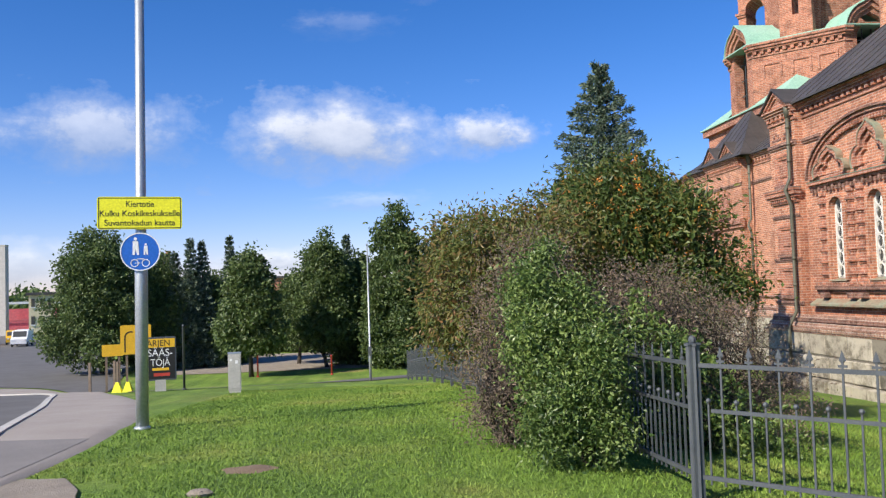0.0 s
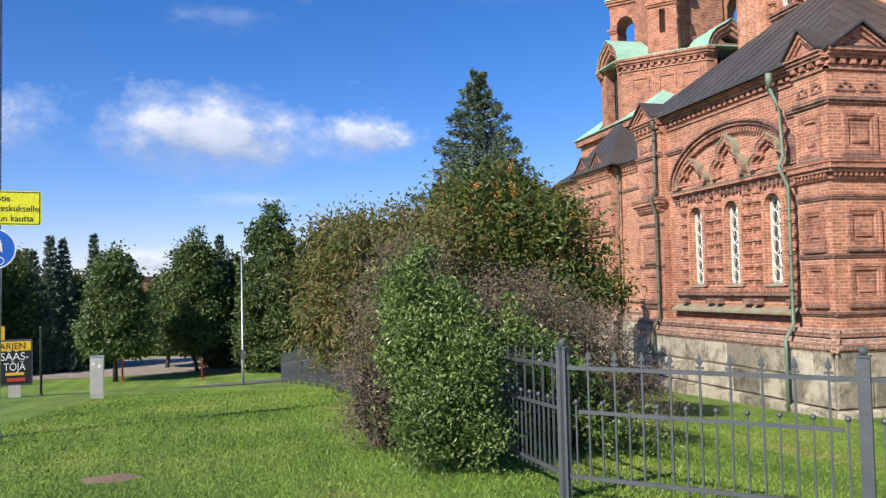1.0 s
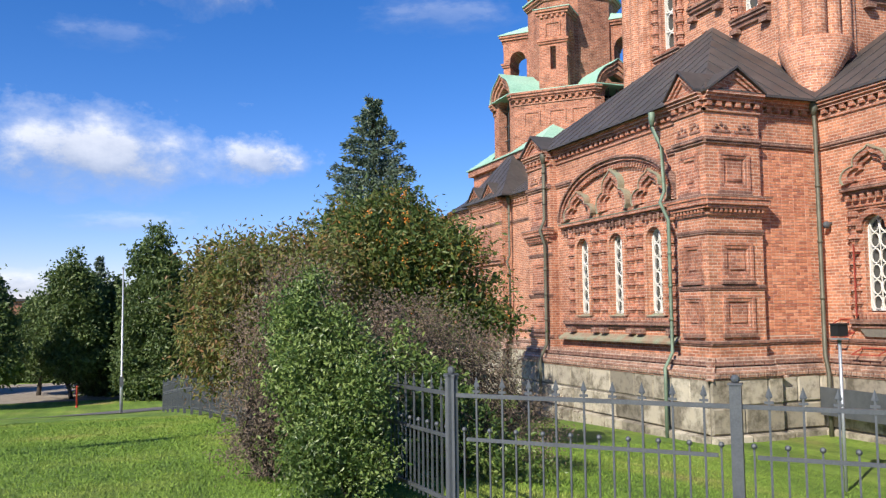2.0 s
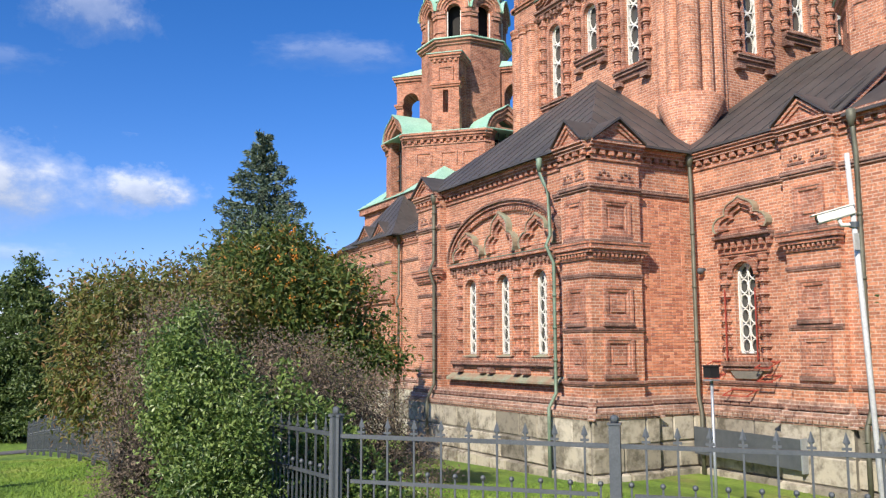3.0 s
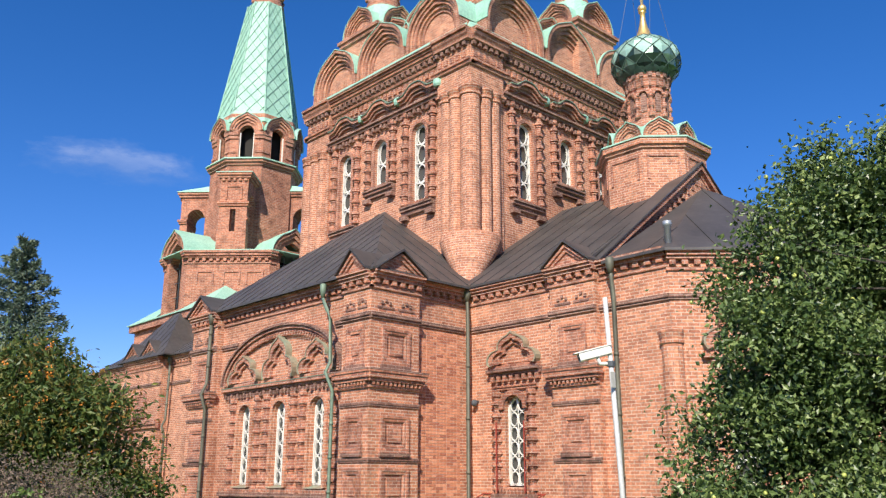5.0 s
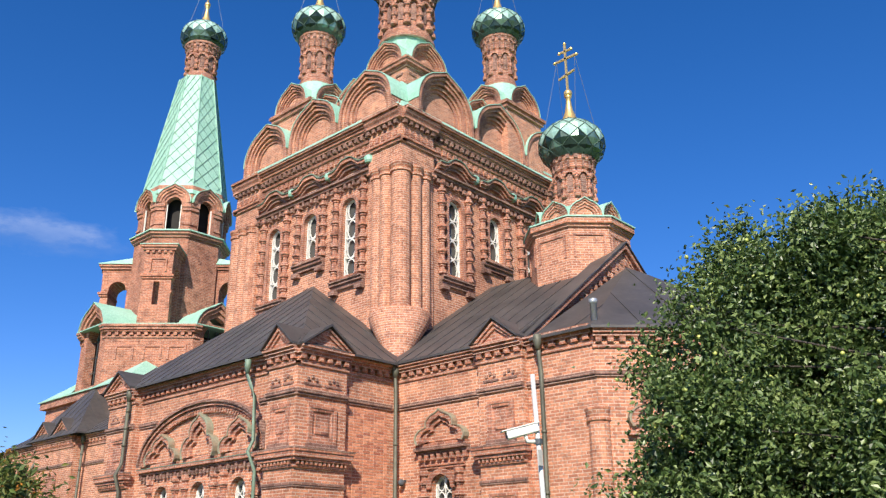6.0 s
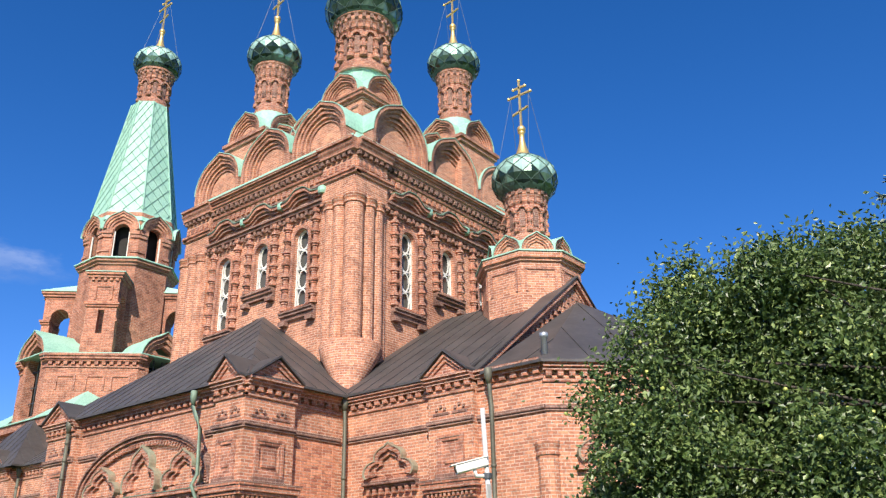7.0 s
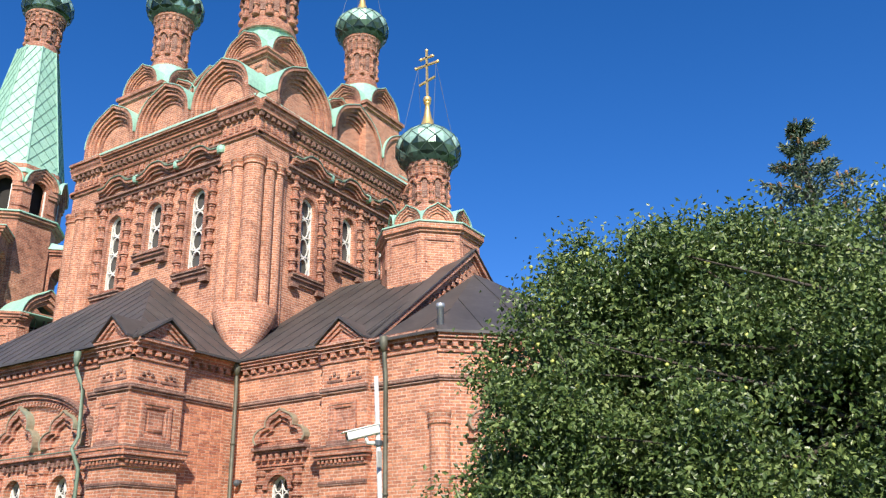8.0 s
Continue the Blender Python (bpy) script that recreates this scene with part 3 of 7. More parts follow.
def ogee_gable(m, c, z, half, high, w, mat=None):
    """A small trefoil gablet with a keel point, a sunk field and a patina-stained hood."""
    right = [(0.5 + 0.5 * math.cos(radians(a)), 0.28 + 0.46 * math.sin(radians(a))) for a in range(-35, 86, 20)]
    right += [(0.56 * math.cos(radians(a)), 0.86 + 0.5 * math.sin(radians(a))) for a in range(0, 72, 14)] + [(0.09, 1.4), (0.0, 1.5)]
    line = right + [(-x, y) for x, y in right[-2::-1]]

    def scaled(k):
        return [(c + half * k * x, z + (0.3 + (y - 0.3) * k) * high / 1.5) for x, y in line]

    def band(b, k0, k1, w0, w1):
        p, q = scaled(k0), scaled(k1)
        b.slab(q + p[::-1], w0, w1)

    b = Build(m)
    band(b, 0.80, 1.0, w - 0.05, w + 0.2)
    band(b, 0.62, 0.80, w - 0.05, w + 0.11)
    b.box(c - half, c + half, w - 0.05, w + 0.1, z - 0.08, z + 0.02)
    g = cpart("keel_gablet", b, BRICK_TRIM)
    b = Build(m)
    b.slab(scaled(0.62), w - 0.04, w + 0.02)
    cpart("trefoil", b, BRICK, g)
    b = Build(m)
    band(b, 1.0, 1.06, w - 0.06, w + 0.23)
    cpart("hood_flashing", b, LICHEN, g)
    return g


def plinth(m, u0, u1, w, dz=0.0, z0=-2.3):
    """Moulded brick base over a battered course of granite blocks."""
    base = moulding(m, u0, u1, [(w + 0.27, -0.05 + dz), (w + 0.27, 0.0 + dz), (w + 0.16, 0.02 + dz), (w + 0.14, 0.16 + dz), (w + 0.12, 0.24 + dz), (w + 0.05, 0.3 + dz), (w + 0.05, 0.34 + dz), (w + 0.02, 0.5 + dz)], BASE_BRICK, "base_moulding", w - 0.04, 0.9)
    n = max(2, int((u1 - u0) / 0.15))
    g = (u1 - u0 + 0.4) / n
    teeth(m, [(u0 - 0.2 + g * k + 0.02, 0.005 + dz) for k in range(n)], g - 0.04, 0.13, w + 0.1, w + 0.31, BASE_BRICK, base, "brick")
    n = max(2, int((u1 - u0) / 0.27))
    g = (u1 - u0 + 0.2) / n
    teeth(m, [(u0 - 0.1 + g * k + 0.02, 0.3 + dz) for k in range(n)], g - 0.04, 0.1, w + 0.02, w + 0.14, BRICK_DARK, base, "brick")
    b = Build(m)
    b.box(u0 - 0.22, u1 + 0.22, w - 0.04, w + 0.22, z0, 0.02 + dz)
    core = cpart("plinth", b, STONE, None, "grey granite block plinth")
    rng = random.Random(int(u0 * 100 + u1 * 7 + w * 31))
    for row, (za, zb, o) in enumerate(((-0.72, 0.0, 0.0), (-1.42, -0.74, 0.02), (-2.2, -1.44, 0.14))):
        u, end = u0 - 0.26, u1 + 0.26
        while u < end - 0.02:
            v = min(end, u + rng.uniform(0.75, 1.35))
            if end - v < 0.4:
                v = end
            b = Build(m)
            e = 0.045
            o2 = w + 0.24 + o + rng.uniform(0, 0.03)
            b.add([(u + 0.008, w + 0.2, za), (v - 0.008, w + 0.2, za), (v - 0.008, w + 0.2, zb), (u + 0.008, w + 0.2, zb), (u + e, o2, za + e), (v - e, o2, za + e), (v - e, o2, zb - e), (u + e, o2, zb - e)],
                  [(4, 5, 6, 7), (0, 1, 5, 4), (1, 2, 6, 5), (2, 3, 7, 6), (3, 0, 4, 7)])
            b.v = [(x, y, z + dz) for x, y, z in b.v]
            cpart("stone", b, BLOCK, core)
            u = v


def downpipe(pts, mat=None, r=0.06):
    b = Build()
    x, y, z = pts[0]
    b.tube(pts, r, 8)
    for p, q in zip(pts, pts[1:]):
        if abs(p[2] - q[2]) > 2:
            for k in range(1, 4):
                f = k / 4
                c = [p[i] + (q[i] - p[i]) * f for i in range(3)]
                b.lathe([(r * 1.25, c[2] - 0.04), (r * 1.25, c[2] + 0.04)], c[0], c[1], 8)
    b.lathe([(r, z - 0.26), (r * 1.9, z - 0.05), (r * 1.9, z + 0.14), (r * 1.6, z + 0.15)], x, y, 10)
    return cpart("downpipe", b, mat or PIPE, None, "weathered sheet metal rain pipe with hopper head", True)


# transept front (faces -x) and the walls that turn in behind it
M_FRONT = wall_frame(14.4, 23.05, -1, 0)
M_RETURN = wall_frame(14.13, 18.2, 0, -1)
M_SIDE = wall_frame(18.0, 18.2, -1, 0)
b = Build(M_FRONT)
FRONT_C = (-1.68, 0.36, 2.38)
front_windows = [(c, 0.36, 1.62, 3.78) for c in FRONT_C]
arched_wall(b, -5.3, 4.85, -1.9, 7.4, front_windows)
b.box(-5.24, -3.5, 0.0, 0.27, -1.9, 7.4)
b.box(3.78, 4.85, 0.0, 0.27, -1.9, 7.4)
cpart("wall", b, BRICK)
b = Build(M_RETURN)
b.box(0.0, 3.9, -0.4, 0.0, -1.9, 7.4)
b.box(0.0, 1.76, 0.0, 0.2, -1.9, 7.4)
cpart("wall", b, BRICK)
b = Build(M_SIDE)
arched_wall(b, -0.3, 6.8, -1.9, 7.4, [(1.9, 0.36, 1.62, 3.76)])
b.box(6.8, 7.1, -0.4, 0.0, 5.35, 7.4)
b.box(6.8, 7.1, -0.4, 0.0, -1.9, 0.9)
b.box(3.48, 5.0, 0.0, 0.22, -1.9, 7.4)
cpart("wall", b, BRICK)
for c, h, zs, zp in front_windows:
    tracery_window(M_FRONT, c, h, zs + 0.05, zp, -0.2, dense=True)
tracery_window(M_SIDE, 1.9, 0.36, 1.67, 3.76, -0.22, dense=True)

plinth(M_FRONT, -5.3, 4.93, 0.27)
plinth(M_RETURN, 0.0, 1.78, 0.2, 0.004)
plinth(M_RETURN, 1.86, 3.6, 0.0, 0.004)
plinth(M_SIDE, 0.2, 3.43, 0.0, -0.004)
plinth(M_SIDE, 3.48, 5.0, 0.22)
plinth(M_SIDE, 5.25, 7.0, 0.0, -0.004)
pilaster(M_FRONT, 3.78, 5.05, 0.27)
pilaster(M_FRONT, -5.24, -3.5, 0.27)
pilaster(M_RETURN, 0.0, 1.76, 0.2, 0.004)
pilaster(M_SIDE, 3.48, 5.0, 0.22, 0.0)
cornice(M_FRONT, -3.5, 3.78, 6.93)
cornice(M_RETURN, 1.76, 3.9, 6.93, dz=0.004)
cornice(M_SIDE, 0.0, 3.48, 6.93, dz=-0.004)
cornice(M_SIDE, 5.0, 7.1, 6.93, dz=-0.004)
for m, u0, u1, o in ((M_FRONT, -3.5, -2.4, 0), (M_FRONT, 3.1, 3.78, 0), (M_RETURN, 1.76, 3.7, 0), (M_SIDE, 0.1, 3.48, 0.003), (M_SIDE, 5.0, 7.1, 0.003)):
    string(m, u0, u1, 6.16 + o, 0.0, 0.09, 0.16)
for m, u0, u1, o in ((M_FRONT, -3.5, 3.78, 0), (M_RETURN, 1.76, 3.7, 0.003), (M_SIDE, 0.1, 3.48, 0.005), (M_SIDE, 5.0, 7.1, 0.005)):
    string(m, u0, u1, 0.86 + o, 0.0, 0.07)

# the great arch over the three windows
AC, AA, AB, ZA = 0.3, 3.4, 1.72, 4.82


def flat_arch(b, k0, k1, w0, w1, a0=0.0, a1=math.pi, n=40):
    """A band of the flattened great arch, k0 to k1 in from its outer edge."""
    p = []
    for i in range(n + 1):
        a = a0 + (a1 - a0) * i / n
        for k, w in ((k1, w0), (k1, w1), (k0, w1), (k0, w0)):
            p.append((AC + (AA - k) * math.cos(a), w, ZA + (AB - k) * math.sin(a)))
    b.add(p, [(4 * i + j, 4 * i + 4 + j, 4 * i + 4 + (j + 1) % 4, 4 * i + (j + 1) % 4) for i in range(n) for j in range(4)] + [(0, 1, 2, 3), (4 * n + 3, 4 * n + 2, 4 * n + 1, 4 * n)])


for k0, k1, o, mt in ((0.0, 0.07, 0.24, BRICK_DARK), (0.07, 0.17, 0.17, BRICK_TRIM), (0.17, 0.25, 0.1, BRICK_TRIM)):
    b = Build(M_FRONT)
    flat_arch(b, k0, k1, -0.03, o)
    arch = cpart("archivolt", b, mt)
for i in range(64):
    a = math.pi * (i + 0.5) / 64
    b = Build(M_FRONT)
    flat_arch(b, 0.25, 0.38, -0.03, 0.13, a - 0.014, a + 0.014, 1)
    cpart("voussoir", b, BRICK_TRIM, arch)
ledge = moulding(M_FRONT, -3.1, 3.42, [(0.1, 4.55), (0.1, 4.62), (0.2, 4.63), (0.2, 4.72)], BRICK_TRIM, "arch_ledge")
teeth(M_FRONT, [(-3.0 + 0.2 * i, 4.42 - 0.05 * (i % 2)) for i in range(32)], 0.1, 0.13, -0.03, 0.11, BRICK_DARK, ledge)
b = Build(M_FRONT)
b.box(-3.1, 3.42, -0.03, 0.21, 4.723, 4.75)
cpart("ledge_flashing", b, PIPE_GREEN)
ogee_gable(M_FRONT, -1.75, 4.84, 0.88, 0.88, 0.0)
ogee_gable(M_FRONT, 0.33, 4.84, 0.84, 1.3, 0.0)
ogee_gable(M_FRONT, 2.38, 4.84, 0.88, 0.98, 0.0)
for c in FRONT_C:
    for d in (-0.76, 0.76):
        bulb_column(M_FRONT, c + d, 0.02, 1.45, 4.4, 0.125, 7)
    b = Build(M_FRONT)
    b.ring(c, 3.78, 0.38, 0.52, -0.03, 0.09, n=12)
    for d in (-1, 1):
        b.box(c + d * 0.45 - 0.07, c + d * 0.45 + 0.07, -0.03, 0.09, 1.6, 3.78)
    cpart("window_surround", b, BRICK)
sill = moulding(M_FRONT, -2.95, 3.3, [(0.08, 1.22), (0.1, 1.3), (0.17, 1.31), (0.17, 1.42)], BRICK_DARK, "window_sill")
teeth(M_FRONT, [(-2.92 + i * 0.15, 1.424) for i in range(41)], 0.1, 0.11, -0.03, 0.15, BRICK_TRIM, sill, "brick")
teeth(M_FRONT, [(c + d - 0.15, 1.06) for c in FRONT_C for d in (-0.76, 0.76)], 0.3, 0.17, -0.03, 0.2, BRICK_DARK, sill, "corbel")
b = Build(M_FRONT)
b.add([(-3.15, -0.02, 1.03), (3.5, -0.02, 1.03), (3.5, 0.24, 0.86), (-3.15, 0.24, 0.86), (-3.15, 0.24, 0.8), (3.5, 0.24, 0.8)], [(0, 1, 2, 3), (3, 2, 5, 4)])
for c in FRONT_C:
    b.add([(c - 0.5, -0.35, 1.74), (c + 0.5, -0.35, 1.74), (c + 0.5, 0.16, 1.57), (c - 0.5, 0.16, 1.57)], [(0, 1, 2, 3)])
cpart("sill_flashing", b, LICHEN, None, "lichen-grey sheet sill")

# the narrow window beside the valley
ogee_gable(M_SIDE, 1.97, 4.98, 0.9, 0.92, 0.0)
ledge = moulding(M_SIDE, 1.0, 2.95, [(0.12, 4.7), (0.12, 4.78), (0.24, 4.8), (0.24, 4.88)], BRICK_DARK, "window_ledge")
teeth(M_SIDE, [(1.1 + 0.24 * i, 4.54) for i in range(8)], 0.12, 0.16, -0.03, 0.14, BRICK_TRIM, ledge)
moulding(M_SIDE, 1.12, 2.8, [(0.08, 4.3), (0.08, 4.36), (0.12, 4.37), (0.12, 4.42)], BRICK_TRIM, "window_band")
b = Build(M_SIDE)
b.ring(1.9, 3.76, 0.38, 0.54, -0.03, 0.09, n=12)
cpart("window_surround", b, BRICK_TRIM)
sill = moulding(M_SIDE, 1.1, 2.7, [(0.1, 1.22), (0.1, 1.32), (0.17, 1.33), (0.17, 1.45)], BRICK_DARK, "window_sill")
teeth(M_SIDE, [(1.13 + i * 0.13, 1.454) for i in range(12)], 0.08, 0.12, -0.03, 0.15, BRICK_TRIM, sill, "brick")
b = Build(M_SIDE)
b.slab([(1.35, 1.2), (1.55, 1.0), (2.25, 1.0), (2.45, 1.2)], -0.03, 0.1)
cpart("sill_corbel", b, STONE)
for d in (-0.66, 0.66):
    bulb_column(M_SIDE, 1.9 + d, 0.02, 1.55, 4.28, 0.125, 7)

# rain pipes
downpipe([(13.98, 20.1, 7.2), (13.98, 20.1, 6.9), (13.9, 19.75, 6.5), (13.9, 19.55, 6.2), (13.9, 19.5, 5.0), (13.75, 19.5, 4.7), (13.95, 19.42, 4.2), (13.95, 19.42, 0.6), (13.7, 19.42, 0.2), (13.7, 19.42, -1.75)], PIPE_GREEN, 0.05)
downpipe([(13.98, 26.75, 7.25), (13.98, 26.75, 5.0), (13.8, 26.75, 4.6), (13.98, 26.75, 4.1), (13.98, 26.75, 0.6), (13.7, 26.75, 0.1), (13.7, 26.75, -1.8)])
downpipe([(17.78, 17.95, 7.3), (17.78, 17.95, 7.0), (17.7, 17.85, 6.6), (17.7, 17.85, 0.5), (17.5, 17.55, 0.05), (17.5, 17.55, -1.75)])
downpipe([(17.7, 12.62, 7.25), (17.75, 12.62, 6.8), (17.8, 12.62, 6.4), (17.8, 12.62, 0.4), (17.6, 12.62, 0.0), (17.6, 12.62, -1.75)])

# apse: three visible sides
APSE = [(18.0, 11.1), (21.37, 7.73), (26.03, 7.73), (29.4, 11.1)]
M_APSE = wall_frame(18.0, 11.1, -1, -1)
L_APSE = math.hypot(3.37, 3.37)
b = Build(M_APSE)
arched_wall(b, 0.34, L_APSE, -1.9, 7.4, [(1.6, 0.35, 1.62, 3.8)], 0.5)
b.box(0.0, 0.34, -0.4, 0.0, 5.35, 7.4)
b.box(0.0, 0.34, -0.4, 0.0, -1.9, 0.9)
cpart("wall", b, BRICK)
tracery_window(M_APSE, 1.6, 0.35, 1.67, 3.8, -0.42)
b = Build()
b.prism([(18.0, 11.4), (18.24, 10.86), (18.5, 11.1), (18.4, 11.4)], 0.85, 5.4)
cpart("niche_back", b, BRICK)
b = Build(M_APSE)
b.lathe([(0.27, 0.9), (0.27, 5.0), (0.31, 5.03), (0.31, 5.1), (0.28, 5.12), (0.32, 5.3), (0.32, 5.36)], 0.02, -0.16, 14)
cpart("niche_column", b, BRICK, smooth=False)
ogee_gable(M_APSE, 1.6, 4.85, 0.87, 1.05, 0.0)
b = Build(M_APSE)
b.box(0.65, 2.55, -0.03, 0.18, 4.66, 4.76)
dentils(b, 0.8, 2.4, 4.5, 0, 0.12, 0.12, 0.15, 0.1)
b.ring(1.6, 3.8, 0.38, 0.52, -0.03, 0.08, n=12)
cpart("window_surround", b, BRICK_TRIM)
b = Build()
b.prism([(18.0, 12.6), (18.0, 11.1), (21.37, 7.73)], -1.9, -1.89)
M_A2 = wall_frame(21.37, 7.73, 0, -1)
b.m = M_A2
b.box(0, 4.66, -0.35, 0, -1.9, 7.4)
b.m = wall_frame(26.03, 7.73, 1, -1)
b.box(0, L_APSE, -0.35, 0, -1.9, 7.4)
b.m = Matrix()
b.box(29.05, 29.4, 11.1, 18.2, -1.9, 7.4)
b.box(29.0, 33.0, 18.2, 18.6, -1.9, 7.4)
b.box(32.6, 33.0, 18.6, 28.3, -1.9, 7.4)
b.box(29.0, 33.0, 28.3, 28.7, -1.9, 7.4)
cpart("wall", b, BRICK)
for m, l, o in ((M_APSE, L_APSE, 0.002), (M_A2, 4.66, 0.006)):
    plinth(m, 0.0, l, 0.0, o)
    cornice(m, -0.05, l + 0.05, 6.83, dz=o)
    string(m, -0.03, l + 0.03, 6.16 + o, 0, 0.08, 0.14)
    string(m, -0.03, l + 0.03, 0.86 + o, 0, 0.07)

# nave beyond the transept
M_NAVE = wall_frame(18.0, 28.4, -1, 0)
b = Build(M_NAVE)
b.box(-22, 0.2, -0.4, 0, -2.6, 7.4)
b.box(-13.6, -9.7, 0.0, 0.45, -2.6, 7.4)
b.m = wall_frame(14.2, 28.4, 0, 1)
b.box(-4.2, 0.0, -0.4, 0.0, -2.2, 7.4)
cpart("wall", b, BRICK)
for u0, u1, w, dz in ((-22, -13.6, 0, 0.003), (-9.7, 0.2, 0, 0.003), (-13.6, -9.7, 0.45, 0)):
    cornice(M_NAVE, u0, u1, 6.93, w, dz)
    string(M_NAVE, u0, u1, 6.16, w, 0.08, 0.14)
    string(M_NAVE, u0, u1, 0.86, w, 0.07)
    plinth(M_NAVE, u0, u1, w, dz, -3.0)
string(M_NAVE, -13.7, -9.6, 4.3, 0.45, 0.2, 0.4, BRICK_TRIM)
sunk_panel(M_NAVE, -11.65, 5.3, 0.5, 0.4, 0.45)
for c in (-12.6, -10.7):
    gablet(M_NAVE, c, 7.45, 0.95, 0.75, 0.5)
downpipe([(17.75, 42.3, 7.3), (17.75, 42.3, 6.7), (17.5, 42.2, 6.2), (17.5, 42.2, -2)])
downpipe([(17.75, 37.7, 7.3), (17.75, 37.7, 4.5), (17.6, 37.7, 4.2), (17.75, 37.7, 3.8), (17.75, 37.7, -2)])

# roofs
def seamed(pts, name="roof", mat=None, every=0.62, thick=0.07):
    """A sheet-metal roof plane (eaves first, two points) with standing seams that run up the slope."""
    p = [Vector(q) for q in pts]
    n = (p[1] - p[0]).cross(p[2] - p[0]).normalized()
    if n.z < 0:
        n = -n
    k = len(p)
    b = Build()
    b.add([tuple(q) for q in p] + [tuple(q - Vector((0, 0, thick))) for q in p], [tuple(range(k)), tuple(range(2 * k - 1, k - 1, -1))] + [(i, (i + 1) % k, k + (i + 1) % k, k + i) for i in range(k)])
    r = cpart(name, b, mat or ROOF, None, "dark sheet metal roof with standing seams")
    e = (p[1] - p[0])
    ln = e.length
    e.normalize()
    up = n.cross(e)
    if up.z < 0:
        up = -up
    loc = [((q - p[0]).dot(e), (q - p[0]).dot(up)) for q in p]
    s = every
    while s < ln:
        top = []
        for (a, za), (c, zc) in zip(loc, loc[1:] + loc[:1]):
            if (a - s) * (c - s) < 0:
                top.append(za + (zc - za) * (s - a) / (c - a))
        if len(top) >= 2 and max(top) - min(top) > 0.2:
            q0, q1 = p[0] + e * s + up * (min(top) + 0.01), p[0] + e * s + up * (max(top) - 0.02)
            h = n * 0.024
            d = e * 0.01
            b = Build()
            b.add([tuple(v) for v in (q0 - d, q0 + d, q1 + d, q1 - d, q0 - d + h, q0 + d + h, q1 + d + h, q1 - d + h)], [(4, 5, 6, 7), (0, 1, 5, 4), (2, 3, 7, 6), (1, 2, 6, 5), (3, 0, 4, 7)])
            cpart("seam", b, mat or ROOF, r)
        s += every
    return r


APEX_T, RIDGE = (18.98, 23.5, 11.5), 11.5
seamed([(14.0, 28.6, 7.47), (14.0, 17.78, 7.47), APEX_T])
seamed([(14.0, 17.78, 7.47), (18.98, 17.78, 7.47), APEX_T])
seamed([(18.98, 28.6, 7.47), (14.0, 28.6, 7.47), APEX_T])
seamed([(33.2, 17.8, 7.5), (33.2, 28.7, 7.5), (28.4, 23.5, 11.7)])
seamed([(17.7, 19.0, 7.5), (17.7, 13.3, 7.5), (23.7, 13.3, RIDGE), (23.7, 19.0, RIDGE)])
seamed([(29.7, 13.3, 7.5), (29.7, 19.0, 7.5), (23.7, 19.0, RIDGE), (23.7, 13.3, RIDGE)])
ring_a = [(17.72, 12.9), (17.72, 10.98), (21.25, 7.45), (26.15, 7.45), (29.68, 10.98), (29.68, 12.9)]
for (xa, ya), (xb, yb) in zip(ring_a, ring_a[1:]):
    seamed([(xa, ya, 7.36), (xb, yb, 7.36), (23.7, 13.15, 10.9)], every=1.3)
seamed([(17.65, 46, 7.5), (17.65, 28.3, 7.5), (23.7, 28.3, 11.4), (23.7, 43, 11.4)])
seamed([(29.7, 28.3, 7.5), (29.7, 46, 7.5), (23.7, 43, 11.4), (23.7, 28.3, 11.4)])
seamed([(29.7, 46, 7.5), (17.65, 46, 7.5), (23.7, 43, 11.4)])
for pts in (((17.2, 42.6, 7.5), (17.2, 37.3, 7.5)), ((17.2, 37.3, 7.5), (21.6, 37.3, 7.5)), ((21.6, 42.6, 7.5), (17.2, 42.6, 7.5))):
    seamed([*pts, (19.5, 40.6, 10.4)])
# east gable with its raking brick cornice
M_GABLE = wall_frame(23.7, 13.35, 0, -1)
b = Build(M_GABLE)
b.slab([(-5.6, 7.3), (5.6, 7.3), (0, 11.55)], -0.3, 0.0)
cpart("gable_wall", b, BRICK)
b = Build(M_GABLE)
for s in (-1, 1):
    for k, t, o in ((0.0, 0.16, 0.22), (0.16, 0.14, 0.1)):
        b.slab([(s * 5.75, 7.45 - k), (s * 5.75, 7.45 - k - t), (0, 11.72 - k - t), (0, 11.72 - k)], -0.05, o)
    for i in range(20):
        f = (i + 0.5) / 20
        u, z = s * 5.6 * (1 - f), 7.45 + 4.2 * f - 0.42
        b.box(u - 0.07, u + 0.07, -0.03, 0.1, z - 0.14, z + 0.02)
cparts("raking_cornice", b, BRICK_TRIM, "dentil")
b = Build(M_GABLE)
for s in (-1, 1):
    b.slab([(s * 5.8, 7.5), (s * 5.8, 7.45), (0, 11.76), (0, 11.81)], -0.4, 0.27)
cpart("gable_flashing", b, ROOF)
b = Build()
b.lathe([(0.09, 7.4), (0.09, 8.02), (0.115, 8.03), (0.115, 8.15), (0.02, 8.18)], 18.15, 11.13, 10)
cpart("roof_vent", b, GALV, None, "grey sheet metal vent pipe", True)

# ---- the church: the great cube and its kokoshniks ----
WALL, TOPZ = 4.78, 17.05
CUBE_WINDOWS = [(-2.2, 0.36, 11.3, 14.0), (0.0, 0.36, 12.45, 14.0), (2.2, 0.36, 11.3, 14.0)]
COPPER_PLATE = plain("copper_sheet_pale_green", (0.34, 0.58, 0.47), (0.46, 0.68, 0.57), 0.8, 0.55, 0, 0.1, 0.01, 12)


